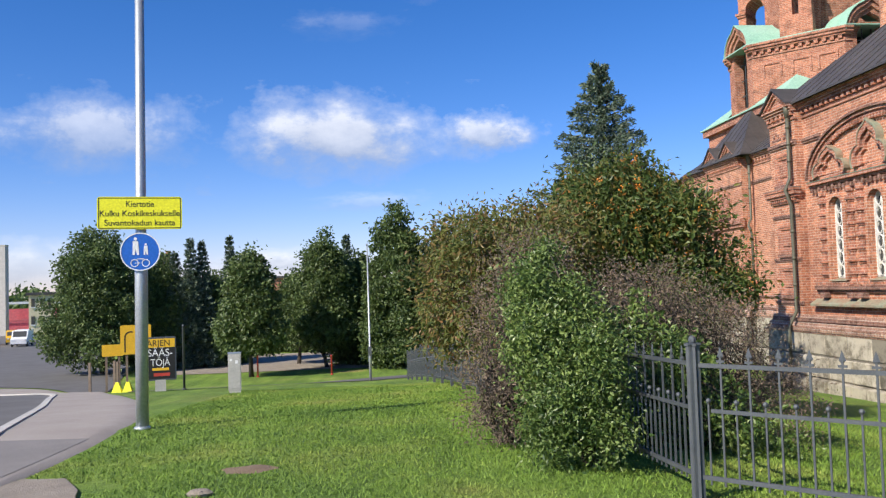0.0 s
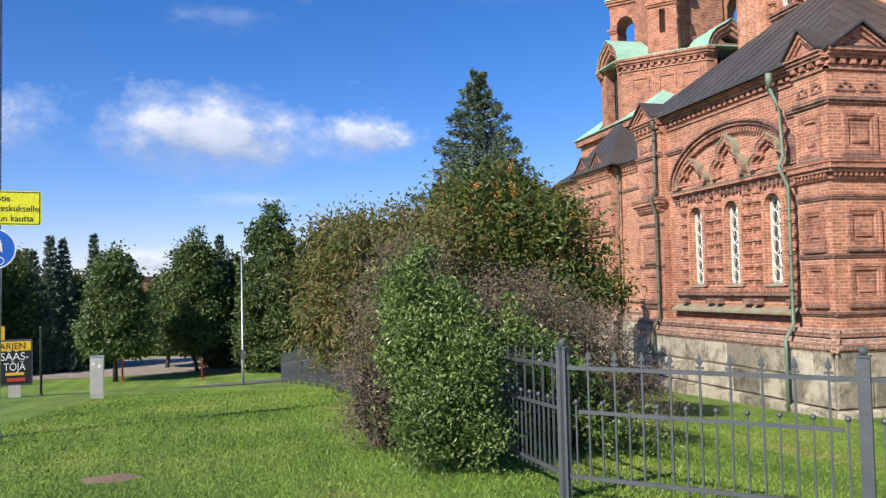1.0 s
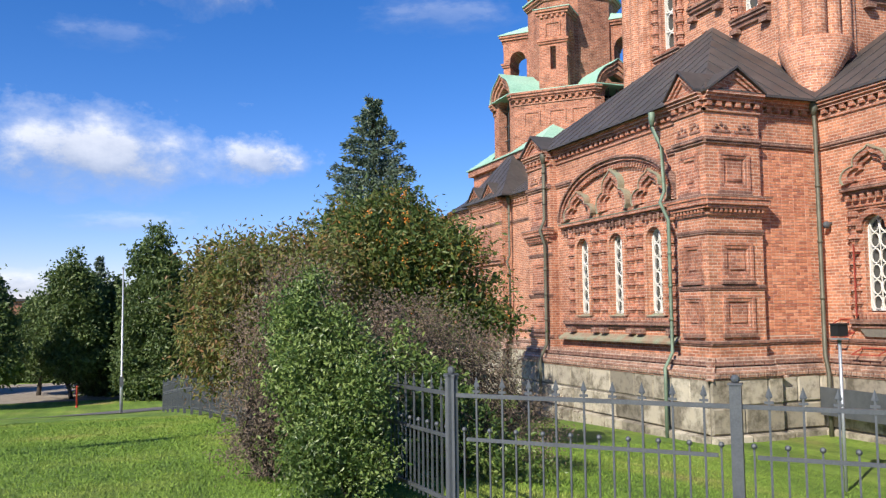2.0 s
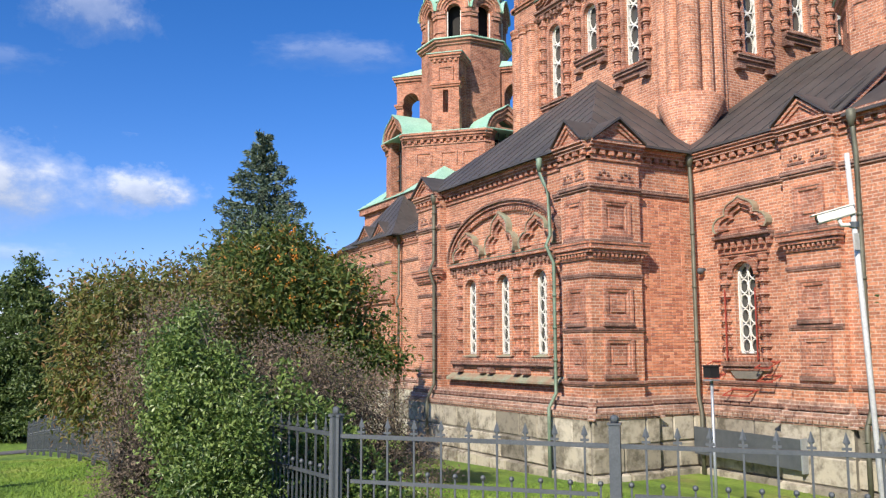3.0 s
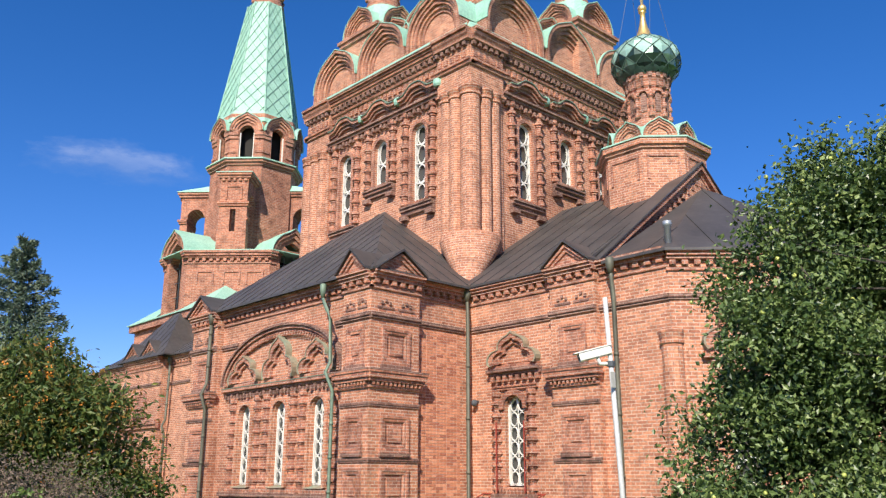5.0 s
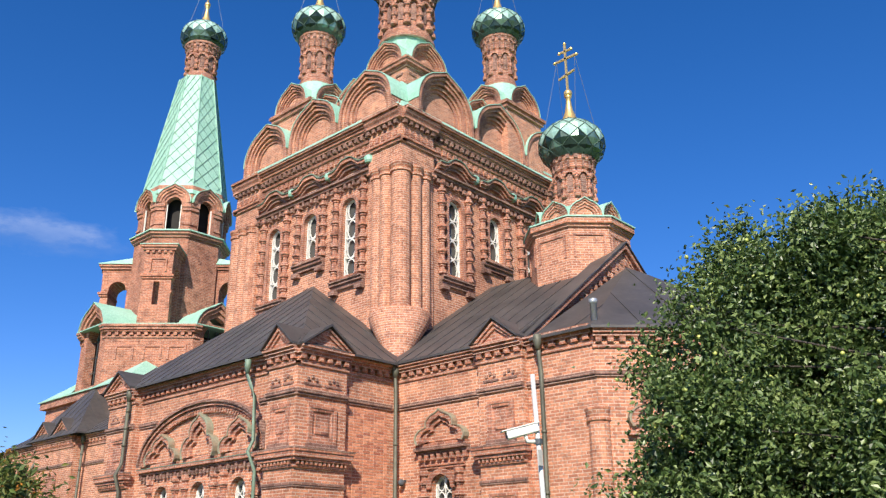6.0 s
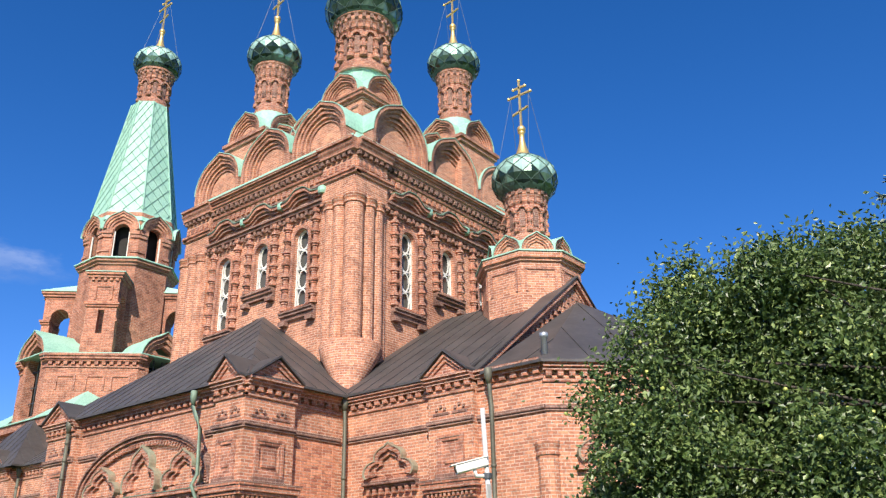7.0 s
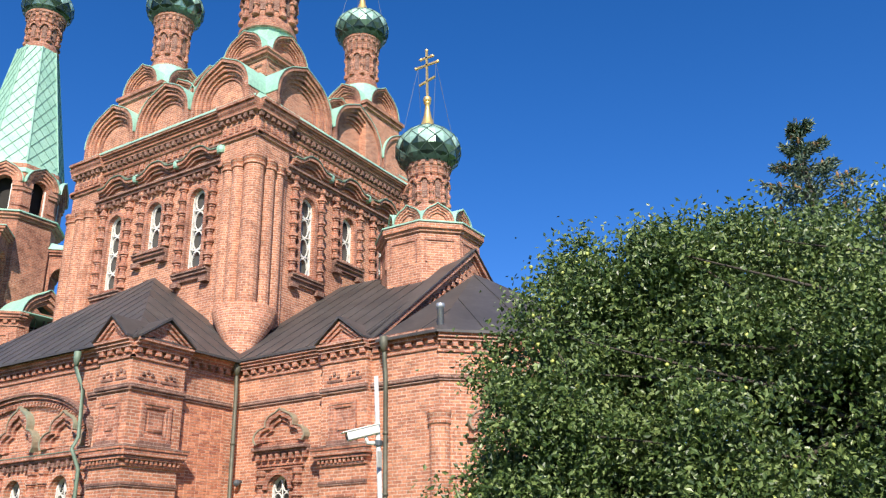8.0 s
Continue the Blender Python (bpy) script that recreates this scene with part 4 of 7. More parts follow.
def kokoshnik(m, c, z, r, w, depth=0.8, point=0.25, rings=5, parent=None, stilt=0.0, field=True):
    """A blind arch: stepped brick rings, the outer one with a keel point, round a sunk field, under a copper-capped vault."""
    k = r / 1.5
    edges = (1.0, 0.91, 0.83, 0.74, 0.66, 0.57) if rings > 3 else (1.0, 0.86, 0.72, 0.57)
    outs = (0.2, 0.11, 0.04, -0.06, -0.14) if rings > 3 else (0.16, 0.06, -0.06)
    g = None
    for n, o in enumerate(outs):
        b = Build(m)
        ra, rb = r * edges[n + 1], r * edges[n]
        b.ring(c, z, ra, rb, w - 0.4, w + o * k, n=18, rise=point * 0.7 * (1 - 0.3 * n) if n < 3 else 0.0)
        if stilt:
            for e in (-1, 1):
                b.box(min(c + e * ra, c + e * rb), max(c + e * ra, c + e * rb), w - 0.4, w + o * k, z - stilt, z)
        ob = cpart("kokoshnik" if n == 0 else "arch_ring", b, BRICK_TRIM if n % 2 == 0 else BRICK, g or parent)
        g = g or ob
    if field:
        b = Build(m)
        q = r * 0.59
        b.slab([(c - q, z - stilt), (c + q, z - stilt)] + [(c + q * math.cos(math.pi * i / 14), z + q * math.sin(math.pi * i / 14)) for i in range(15)], w - 0.9, w - 0.2 * k)
        cpart("field", b, BRICK, g)
    b = Build(m)
    b.ring(c, z, r, r + 0.03, w - depth, w + 0.2 * k + 0.03, n=18, rise=point * 0.7)
    cpart("vault_cap", b, COPPER, g, "pale green copper sheet")
    return g


def wave_hood(m, c):
    """A window hood of stacked wavy brick bands that swell up in the middle."""
    us = [-1.0 + 0.1 * i for i in range(21)]
    swell = lambda u: 0.27 * math.exp(-(u / 0.5) ** 4) + 0.03 * math.cos(u * 3.1)
    hood = None
    for n, (lo, hi, o, mt) in enumerate(((0.0, 0.1, 0.12, BRICK_DARK), (0.1, 0.2, 0.2, BRICK_TRIM), (0.2, 0.32, 0.3, BRICK_TRIM), (0.32, 0.36, 0.34, PIPE_GREEN))):
        b = Build(m)
        f = 0.8 + 0.08 * n
        b.slab([(c + u, 15.28 + lo + swell(u) * f) for u in us] + [(c + u, 15.28 + hi + swell(u) * f) for u in us[::-1]], -0.03, o)
        ob = cpart("window_hood" if not hood else "hood_band", b, mt, hood)
        hood = hood or ob
    b = Build(m)
    b.lathe([(0.16, 15.42), (0.2, 15.5), (0.2, 15.66), (0.1, 15.74)], c + 1.08, 0.12, 10)
    cpart("hood_cap", b, COPPER, hood, "green copper cap between the hoods")
    return hood


def cube_face(m, half=WALL, windows=CUBE_WINDOWS, arches=(-3.1, -0.05, 3.0), r=1.45, lift=0.0, near=True):
    b = Build(m)
    arched_wall(b, -half, half, 7.0, TOPZ - 0.1, windows, 0.35)
    cpart("wall", b, BRICK)
    L = half - 1.45
    for c, h, zs, zp in windows if near else ():
        tracery_window(m, c, h, zs + 0.05, zp, -0.17)
        b = Build(m)
        b.ring(c, zp, h + 0.02, h + 0.16, -0.03, 0.1, n=12)
        for e in (-1, 1):
            b.box(c + e * (h + 0.09) - 0.07, c + e * (h + 0.09) + 0.07, -0.03, 0.1, zs, zp)
        cpart("window_surround", b, BRICK_TRIM)
        sill = moulding(m, c - 0.85, c + 0.85, [(0.12, zs - 0.34), (0.12, zs - 0.22), (0.2, zs - 0.2), (0.2, zs - 0.1), (0.26, zs - 0.09), (0.26, zs - 0.03)], BRICK_DARK, "window_sill")
        teeth(m, [(c - 0.78 + i * 0.13, zs - 0.026) for i in range(12)], 0.075, 0.1, -0.03, 0.18, BRICK_TRIM, sill, "brick")
        teeth(m, [(c - 0.86, zs - 0.52), (c + 0.52, zs - 0.52)], 0.34, 0.17, -0.03, 0.22, BRICK_DARK, sill, "corbel")
        for e in (-1, 1):
            bulb_column(m, c + e * 0.74, 0.06, zs + 0.05, 14.95, 0.13, 7 if zs < 12 else 5)
        wave_hood(m, c)
    if near:
        ledge = moulding(m, -L, L, [(0.2, 14.98), (0.2, 15.07), (0.28, 15.09), (0.28, 15.17)], BRICK_DARK, "hood_ledge")
        n = int(2 * L / 0.24)
        teeth(m, [(-L + 0.24 * i, 14.8 - 0.05 * (i % 2)) for i in range(n)], 0.12, 0.17, -0.03, 0.18, BRICK_DARK, ledge)
    # entablature
    moulding(m, -L, L, [(0.06, 15.86), (0.06, 15.93)], BRICK_DARK, "string_course")
    moulding(m, -L, L, [(0.1, 16.32), (0.12, 16.4)], BRICK_TRIM, "string_course")
    ent = moulding(m, -L, L, [(0.2, 16.66), (0.2, 16.74), (0.26, 16.75), (0.26, 16.86), (0.32, 16.87), (0.32, 16.95), (0.4, 16.96), (0.4, 17.06)], BRICK_TRIM, "entablature")
    if near:
        n = int(2 * L / 0.3)
        g = 2 * L / n
        teeth(m, [(-L + g * (i + 0.2), 16.02) for i in range(n)], g * 0.6, 0.22, -0.03, 0.07, BRICK_TRIM, ent, "brick")
        teeth(m, [(-L + g * (i + 0.25), 16.48) for i in range(n)], g * 0.5, 0.17, -0.03, 0.2, BRICK_DARK, ent)
    b = Build(m)
    b.add([(-half - 0.3, 0.44, 17.08), (half + 0.3, 0.44, 17.08), (half - 0.1, 0.05, 17.45), (-half + 0.1, 0.05, 17.45), (-half - 0.3, 0.44, 17.04), (half + 0.3, 0.44, 17.04)], [(0, 1, 2, 3), (0, 1, 5, 4)])
    cpart("cornice_flashing", b, COPPER, None, "pale green copper flashing")
    for e in (-1, 1):
        # corner block above the clustered shafts
        u0, u1 = (half - 1.5, half + 0.12) if e > 0 else (-half - 0.12, -half + 1.5)
        d = 0.003 if e > 0 else 0.0
        b = Build(m)
        b.box(u0, u1, -0.05, 0.16, 14.9, 16.9 - d)
        blk = cpart("corner_block", b, BRICK)
        for prof in ([(0.2, 14.88), (0.2, 14.98)], [(0.24, 15.72), (0.24, 15.82), (0.3, 15.83), (0.3, 15.92)], [(0.34, 16.62), (0.34, 16.72), (0.42, 16.84), (0.42, 16.95), (0.5, 16.96), (0.5, 17.06)]):
            moulding(m, u0 - 0.05, u1 + 0.12, [(o, z + d) for o, z in prof], BRICK_TRIM, "corner_band").parent = blk
        if near:
            teeth(m, [(u0 + 0.28 * i, 16.45) for i in range(6)], 0.14, 0.16, -0.03, 0.3, BRICK_DARK, blk)
            teeth(m, [(u0 + 0.08 + i * 0.3, 16.02) for i in range(5)], 0.17, 0.22, -0.03, 0.22, BRICK_TRIM, blk, "brick")
        # flat strips at the outer edges of the shafts
        b = Build(m)
        a = e * (half - 1.3)
        b.box(a - 0.16, a + 0.16, -0.03, 0.12, 9.0, 14.9)
        cpart("strip", b, BRICK)
    for c in arches:
        kokoshnik(m, c, 17.78 + lift, r, 0.0, 2.2, 0.22, 5, stilt=0.45 + lift)
    for c in (-0.9, 0.9):
        kokoshnik(m, c, 19.2, 1.15, -1.25, 1.6, 0.22, 5, stilt=1.8)


for nx, ny in ((-1, 0), (1, 0), (0, 1)):
    cube_face(wall_frame(CX + nx * WALL, CY + ny * WALL, nx, ny), near=nx < 0)
# the east face is a little longer, its bays set wider
cube_face(wall_frame(CX + 0.3, CY - WALL, 0, -1), WALL + 0.3, [(-2.32, 0.36, 11.3, 14.0), (0.02, 0.36, 12.45, 14.0), (2.36, 0.36, 11.3, 14.0)], (-2.85, 0.45, 3.7), 1.56, 0.05)

# clustered shafts wrapped round each corner, on a splayed foot
for sx, sy in ((-1, -1), (-1, 1), (1, -1)):
    ox, oy = CX + sx * WALL, CY + sy * WALL
    for dx, dy, r in ((0.02, 0.02, 0.34), (0.58, -0.1, 0.24), (1.06, -0.08, 0.22), (-0.1, 0.58, 0.24), (-0.08, 1.06, 0.22)):
        b = Build()
        b.lathe([(r, 9.6), (r, 14.55), (r + 0.05, 14.58), (r + 0.05, 14.68), (r, 14.7), (r + 0.08, 14.85), (r + 0.08, 14.93)], ox - sx * dx, oy - sy * dy, 14)
        cpart("corner_shaft", b, BRICK)
    b = Build()
    q = [(ox + sx * 0.36, oy + sy * 0.1), (ox + sx * 0.1, oy + sy * 0.36), (ox - sx * 1.25, oy + sy * 0.27), (ox - sx * 1.25, oy - sy * 1.25), (ox + sx * 0.27, oy - sy * 1.25)]
    q0 = [(ox + sx * 0.0, oy - sy * 0.05), (ox - sx * 0.05, oy + sy * 0.0), (ox - sx * 1.25, oy + sy * 0.02), (ox - sx * 1.25, oy - sy * 1.25), (ox + sx * 0.02, oy - sy * 1.25)]
    if sx * sy < 0:
        q, q0 = q[::-1], q0[::-1]
    b.prism(q0, 7.4, 9.2)
    fx, fy, n = ox - sx * 0.38, oy - sy * 0.38, 26
    rows = [(0.0, 7.45, 0.1), (0.3, 8.05, 0.42), (0.62, 8.7, 0.75), (0.88, 9.2, 0.98), (1.0, 9.45, 1.06), (1.0, 9.6, 1.03), (1.0, 9.68, 0.9)]
    b.add([(ox - sx * -0.72 + (fx - ox - sx * 0.72) * f + r * math.cos(6.2832 * k / n), oy - sy * -0.56 + (fy - oy - sy * 0.56) * f + r * math.sin(6.2832 * k / n), z) for f, z, r in rows for k in range(n)],
          [(q * n + k, q * n + (k + 1) % n, (q + 1) * n + (k + 1) % n, (q + 1) * n + k) for q in range(len(rows) - 1) for k in range(n)] + [tuple(range(n - 1, -1, -1)), tuple(range((len(rows) - 1) * n, len(rows) * n))])
    cpart("corner_foot", b, BRICK)

# the roof behind the kokoshniks and the stepped block under the great dome
BX, BY, BH = CX + 0.2, CY - 0.1, 1.32
b = Build()
b.prism([(CX - 4.6, CY - 4.6), (CX + 4.6, CY - 4.6), (CX + 4.6, CY + 4.6), (CX - 4.6, CY + 4.6)], 17.05, 17.3)
b.prism([(CX - 4.2, CY - 4.2), (CX + 4.2, CY - 4.2), (CX + 4.2, CY + 4.2), (CX - 4.2, CY + 4.2)], 17.3, 20.6, top=[(BX - 1.3, BY - 1.3), (BX + 1.3, BY - 1.3), (BX + 1.3, BY + 1.3), (BX - 1.3, BY + 1.3)])
cpart("upper_roof", b, COPPER, None, "pale green copper roof")
# a copper ridge over each corner, between the kokoshniks
for sx, sy in ((-1, -1), (-1, 1), (1, -1)):
    b = Build()
    x, y = CX + sx * 4.75, CY + sy * 4.75
    b.add([(x, y, 17.2), (x - sx * 0.6, y, 17.25), (x, y - sy * 0.6, 17.25), (CX + sx * 3.6, CY + sy * 3.6, 19.3), (CX + sx * 3.9, CY + sy * 2.6, 19.0), (CX + sx * 2.6, CY + sy * 3.9, 19.0)],
          [(0, 1, 5, 3), (0, 3, 4, 2)])
    cpart("corner_ridge", b, COPPER)
b = Build()
b.prism([(BX - BH, BY - BH), (BX + BH, BY - BH), (BX + BH, BY + BH), (BX - BH, BY + BH)], 19.9, 22.5)
cpart("dome_block", b, BRICK)
for nx, ny in ((-1, 0), (0, -1), (1, 0), (0, 1)):
    m = wall_frame(BX + nx * BH, BY + ny * BH, nx, ny)
    e = 0.004 * ny
    moulding(m, -BH, BH, [(0.06, 21.2 + e), (0.06, 21.3 + e)], BRICK_TRIM, "string_course", spread=0.9)
    base = moulding(m, -BH, BH, [(0.08, 22.1 + e), (0.08, 22.2 + e), (0.2, 22.22 + e), (0.2, 22.36 + e), (0.26, 22.38 + e), (0.26, 22.48 + e)], BRICK_TRIM, "dome_base", spread=0.9)
    teeth(m, [(-BH + 0.15 + 0.62 * i, 21.75) for i in range(4)], 0.4, 0.1, -0.03, 0.05, BRICK_DARK, base, "brick")
    kokoshnik(m, 0.0, 22.55, 1.15, -0.02, 1.0, 0.2, 5)


# ---- the church: drums, domes and crosses ----
def plate_mat(name, stops, rough, metal):
    m, nt, b = mat_base(name, rough, metal)
    inf = nt.nodes.new("ShaderNodeObjectInfo")
    co = nt.nodes.new("ShaderNodeTexCoord").outputs["Object"]
    c1 = ramp(nt, inf.outputs["Random"], stops)
    c2 = ramp(nt, noise_fac(nt, co, 2.5, 6), [(0.35, (0.7, 0.74, 0.72)), (0.65, (1.1, 1.1, 1.1))])
    nt.links.new(mix(nt, 0.9, c1, c2, "MULTIPLY"), b.inputs["Base Color"])
    return m


# reflections painted in: upper plates verdigris and sky-pale, lower ones ground-dark and glossy
PLATE = plate_mat("verdigris_plate_sky_tone", [(0.0, (0.30, 0.48, 0.40)), (0.5, (0.38, 0.58, 0.49)), (1.0, (0.46, 0.66, 0.56))], 0.42, 0.25)
PLATE_LOW_REFLECTION = plate_mat("dome_plate_dark_reflection", [(0.0, (0.02, 0.04, 0.033)), (0.7, (0.05, 0.09, 0.073)), (1.0, (0.22, 0.36, 0.30))], 0.2, 0.5)
SEAM = plain('dark_copper_seam', (0.05, 0.09, 0.07), (0.09, 0.15, 0.12), 2.0, 0.6, 0.2, 0, 0, 10)
ONION = [(0.62, -0.60), (0.82, -0.46), (0.95, -0.25), (1.0, 0.0), (0.985, 0.18), (0.91, 0.38), (0.76, 0.56), (0.56, 0.70), (0.38, 0.80), (0.26, 0.90)]


def onion_r(h):
    for (r0, h0), (r1, h1) in zip(ONION, ONION[1:]):
        if h <= h1:
            return r0 + (r1 - r0) * (h - h0) / (h1 - h0)
    return ONION[-1][0]


def onion(x, y, z, R, cross_h, around=14, rows=7, turn=0.0):
    """An onion dome of overlapping lozenge copper plates, with a gilt neck, ball and barred cross on stays."""
    b = Build()
    b.lathe([(r * R * 0.985, z + h * R) for r, h in ONION], x, y, 28)
    dome = cpart("dome", b, COPPER_OLD, None, "onion dome of patinated copper lozenge plates", True)
    hs = [-0.58 + 1.44 * k / rows for k in range(rows + 1)]
    da = math.pi / around
    for k in range(rows - 1):
        b = Build()
        h0, h1, h2 = hs[k], hs[k + 1], hs[k + 2]
        off = da * (k % 2)
        def P(a, h, o):
            r = onion_r(h) * R + o
            return (r * math.cos(a), r * math.sin(a), h * R)
        pts = [P(0, h0, 0.012), P(da * 0.97, h1, 0.012), P(0, h2, 0.02), P(-da * 0.97, h1, 0.012), P(0, h1, 0.04)]
        b.add(pts, [(0, 1, 4), (1, 2, 4), (2, 3, 4), (3, 0, 4)])
        # rows under the bulge take the painted dark reflection
        mt = PLATE if h1 > 0.14 else PLATE_LOW_REFLECTION
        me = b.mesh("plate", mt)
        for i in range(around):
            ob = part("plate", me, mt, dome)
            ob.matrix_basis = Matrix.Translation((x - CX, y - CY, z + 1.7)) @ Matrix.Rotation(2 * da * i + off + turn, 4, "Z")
    b = Build()
    for s in (-1, 1):
        for i in range(around):
            pts = []
            for k in range(rows + 1):
                a = 2 * da * i + s * da * k + turn
                r = onion_r(hs[k]) * R + 0.03
                pts.append((x + r * math.cos(a), y + r * math.sin(a), z + hs[k] * R))
            b.tube(pts, 0.017, 4)
    cpart("lozenge_seam", b, SEAM, dome)
    b = Build()
    b.lathe([(0.36 * R, z + 0.78 * R), (0.25 * R, z + 0.92 * R), (0.19 * R, z + 1.06 * R), (0.13 * R, z + 1.25 * R), (0.085 * R, z + 1.5 * R), (0.075 * R, z + 1.72 * R), (0.12 * R, z + 1.76 * R), (0.05 * R, z + 1.8 * R)], x, y, 14)
    b.ball((x, y, z + 1.88 * R), 0.135 * R, 10)
    cpart("finial", b, GOLD, dome, "gilt neck and ball", True)
    b = Build(Matrix.Translation((x, y, z + 1.98 * R)) @ Matrix.Rotation(0.0, 4, "Z"))
    H, t = cross_h, 0.035 * max(1.0, R / 1.2)
    b.box(-t, t, -t, t, 0, H)
    for zz, l in ((0.84 * H, 0.13 * H), (0.68 * H, 0.24 * H)):
        b.box(-t, t, -l, l, zz - t, zz + t)
        for s in (-1, 1):
            b.ball((0, s * l, zz), t * 1.9, 6)
    b.ball((0, 0, H), t * 1.9, 6)
    b.add([(-t, -0.17 * H, 0.36 * H), (t, -0.17 * H, 0.36 * H), (t, 0.17 * H, 0.28 * H), (-t, 0.17 * H, 0.28 * H), (-t, -0.17 * H, 0.36 * H + 2 * t), (t, -0.17 * H, 0.36 * H + 2 * t), (t, 0.17 * H, 0.28 * H + 2 * t), (-t, 0.17 * H, 0.28 * H + 2 * t)],
          [(0, 1, 2, 3), (4, 5, 6, 7), (0, 1, 5, 4), (1, 2, 6, 5), (2, 3, 7, 6), (3, 0, 4, 7)])
    cpart("cross", b, GOLD, dome, "gilt three-barred cross")
    b = Build()
    for i in range(4):
        a = math.pi / 4 + i * math.pi / 2
        b.tube([(x, y + (0.2 * H if math.sin(a) > 0 else -0.2 * H), z + 1.98 * R + 0.66 * H), (x + 0.78 * R * math.cos(a), y + 0.78 * R * math.sin(a), z + 0.64 * R)], 0.008, 4)
    cpart("stay_wire", b, IRON, dome)
    return dome


def drum(x, y, z0, z1, r, cols=10):
    """A round brick drum: a corbelled crown, an arcade on knobbed shafts, a moulded foot."""
    b = Build()
    h = z1 - z0
    b.lathe([(r * 1.08, z0), (r * 1.08, z0 + 0.06 * h), (r * 0.98, z0 + 0.08 * h), (r * 0.98, z0 + 0.14 * h), (r * 0.92, z0 + 0.2 * h), (r * 0.92, z0 + 0.7 * h), (r * 1.0, z0 + 0.74 * h), (r * 1.0, z0 + 0.8 * h), (r * 1.1, z0 + 0.86 * h), (r * 1.1, z0 + 0.92 * h), (r * 1.2, z0 + 0.95 * h), (r * 1.22, z1)], x, y, 28)
    d = cpart("drum", b, BRICK_TRIM)
    for i in range(cols):
        a = 2 * math.pi * (i + 0.5) / cols
        px, py = x + r * 0.95 * math.cos(a), y + r * 0.95 * math.sin(a)
        q = r * 0.105
        b = Build()
        b.lathe([(q * 1.5, z0 + 0.22 * h), (q * 1.5, z0 + 0.28 * h), (q * 0.8, z0 + 0.29 * h), (q * 0.8, z0 + 0.36 * h), (q * 1.35, z0 + 0.38 * h), (q * 1.35, z0 + 0.44 * h), (q * 0.8, z0 + 0.46 * h), (q * 0.8, z0 + 0.52 * h), (q * 1.4, z0 + 0.54 * h), (q * 1.4, z0 + 0.58 * h)], px, py, 8)
        cpart("shaft", b, BRICK_TRIM, d)
        a += math.pi / cols
        m = wall_frame(x + r * 0.93 * math.cos(a), y + r * 0.93 * math.sin(a), math.cos(a), math.sin(a))
        hw = math.pi * r * 0.93 / cols
        b = Build(m)
        b.ring(0, z0 + 0.57 * h, hw * 0.6, hw * 1.02, -0.06, r * 0.13, n=8)
        cpart("arch", b, BRICK_TRIM, d)
        # flat slab just proud of the drum; darker brick stands in for recess shade
        b = Build(m)
        b.slab([(-hw * 0.42, z0 + 0.3 * h), (hw * 0.42, z0 + 0.3 * h), (hw * 0.42, z0 + 0.57 * h), (0, z0 + 0.64 * h), (-hw * 0.42, z0 + 0.57 * h)], -0.05, 0.02)
        cpart("niche_shade", b, BRICK_DARK, d)
    b = Build()
    n = cols * 2
    for i in range(n):
        a = 2 * math.pi * i / n
        m = wall_frame(x + r * 1.02 * math.cos(a), y + r * 1.02 * math.sin(a), math.cos(a), math.sin(a))
        w = math.pi * r / n * 0.55
        b.box(-w, w, -0.05, r * 0.14, z0 + 0.87 * h, z0 + 0.95 * h, m)
        b.box(-w * 0.5, w * 0.5, -0.05, r * 0.06, z0 + 0.72 * h, z0 + 0.84 * h, m)
    cparts("corbel", b, BRICK_DARK, "", d)
    return d


drum(BX, BY, 24.1, 27.2, 1.22, 12)
onion(BX, BY, 27.95, 1.85, 2.6, 14, 7)
b = Build()
b.lathe([(1.05, 22.4), (1.05, 23.5), (1.2, 24.15)], BX, BY, 16)
cpart("drum_skirt", b, COPPER)
for x, y in ((20.5, 25.85), (26.2, 20.0)):
    drum(x, y, 21.4, 24.0, 0.71, 9)
    onion(x, y, 24.58, 1.2, 2.05, 12, 6)
    b = Build()
    b.lathe([(1.0, 20.2), (0.92, 20.8), (0.78, 21.45)], x, y, 16)
    b.prism([(x - 1.05, y - 1.05), (x + 1.05, y - 1.05), (x + 1.05, y + 1.05), (x - 1.05, y + 1.05)], 19.95, 20.2)
    cpart("drum_skirt", b, COPPER)
    b = Build()
    b.prism([(x - 1.2, y - 1.2), (x + 1.2, y - 1.2), (x + 1.2, y + 1.2), (x - 1.2, y + 1.2)], 17.3, 19.9)
    cpart("dome_block", b, BRICK)
    for nx, ny in ((-1, 0), (0, -1), (1, 0), (0, 1)):
        m = wall_frame(x + nx * 1.2, y + ny * 1.2, nx, ny)
        moulding(m, -1.2, 1.2, [(0.1, 19.7 + 0.004 * ny), (0.1, 19.84 + 0.004 * ny), (0.18, 19.86 + 0.004 * ny), (0.18, 20.0 + 0.004 * ny)], BRICK_TRIM, "dome_base", spread=0.95)
        kokoshnik(m, 0.0, 20.03, 1.02, -0.02, 0.9, 0.22, 5)

# the small turret on the east ridge
EX, EY = 23.63, 14.9
drum(EX, EY, 13.2, 15.4, 0.72, 9)
onion(EX, EY, 15.9, 1.19, 2.05, 12, 6)
def octagon(x, y, r, turn=math.pi / 8):
    return [(x + r / math.cos(math.pi / 8) * math.cos(turn + i * math.pi / 4), y + r / math.cos(math.pi / 8) * math.sin(turn + i * math.pi / 4)) for i in range(8)]


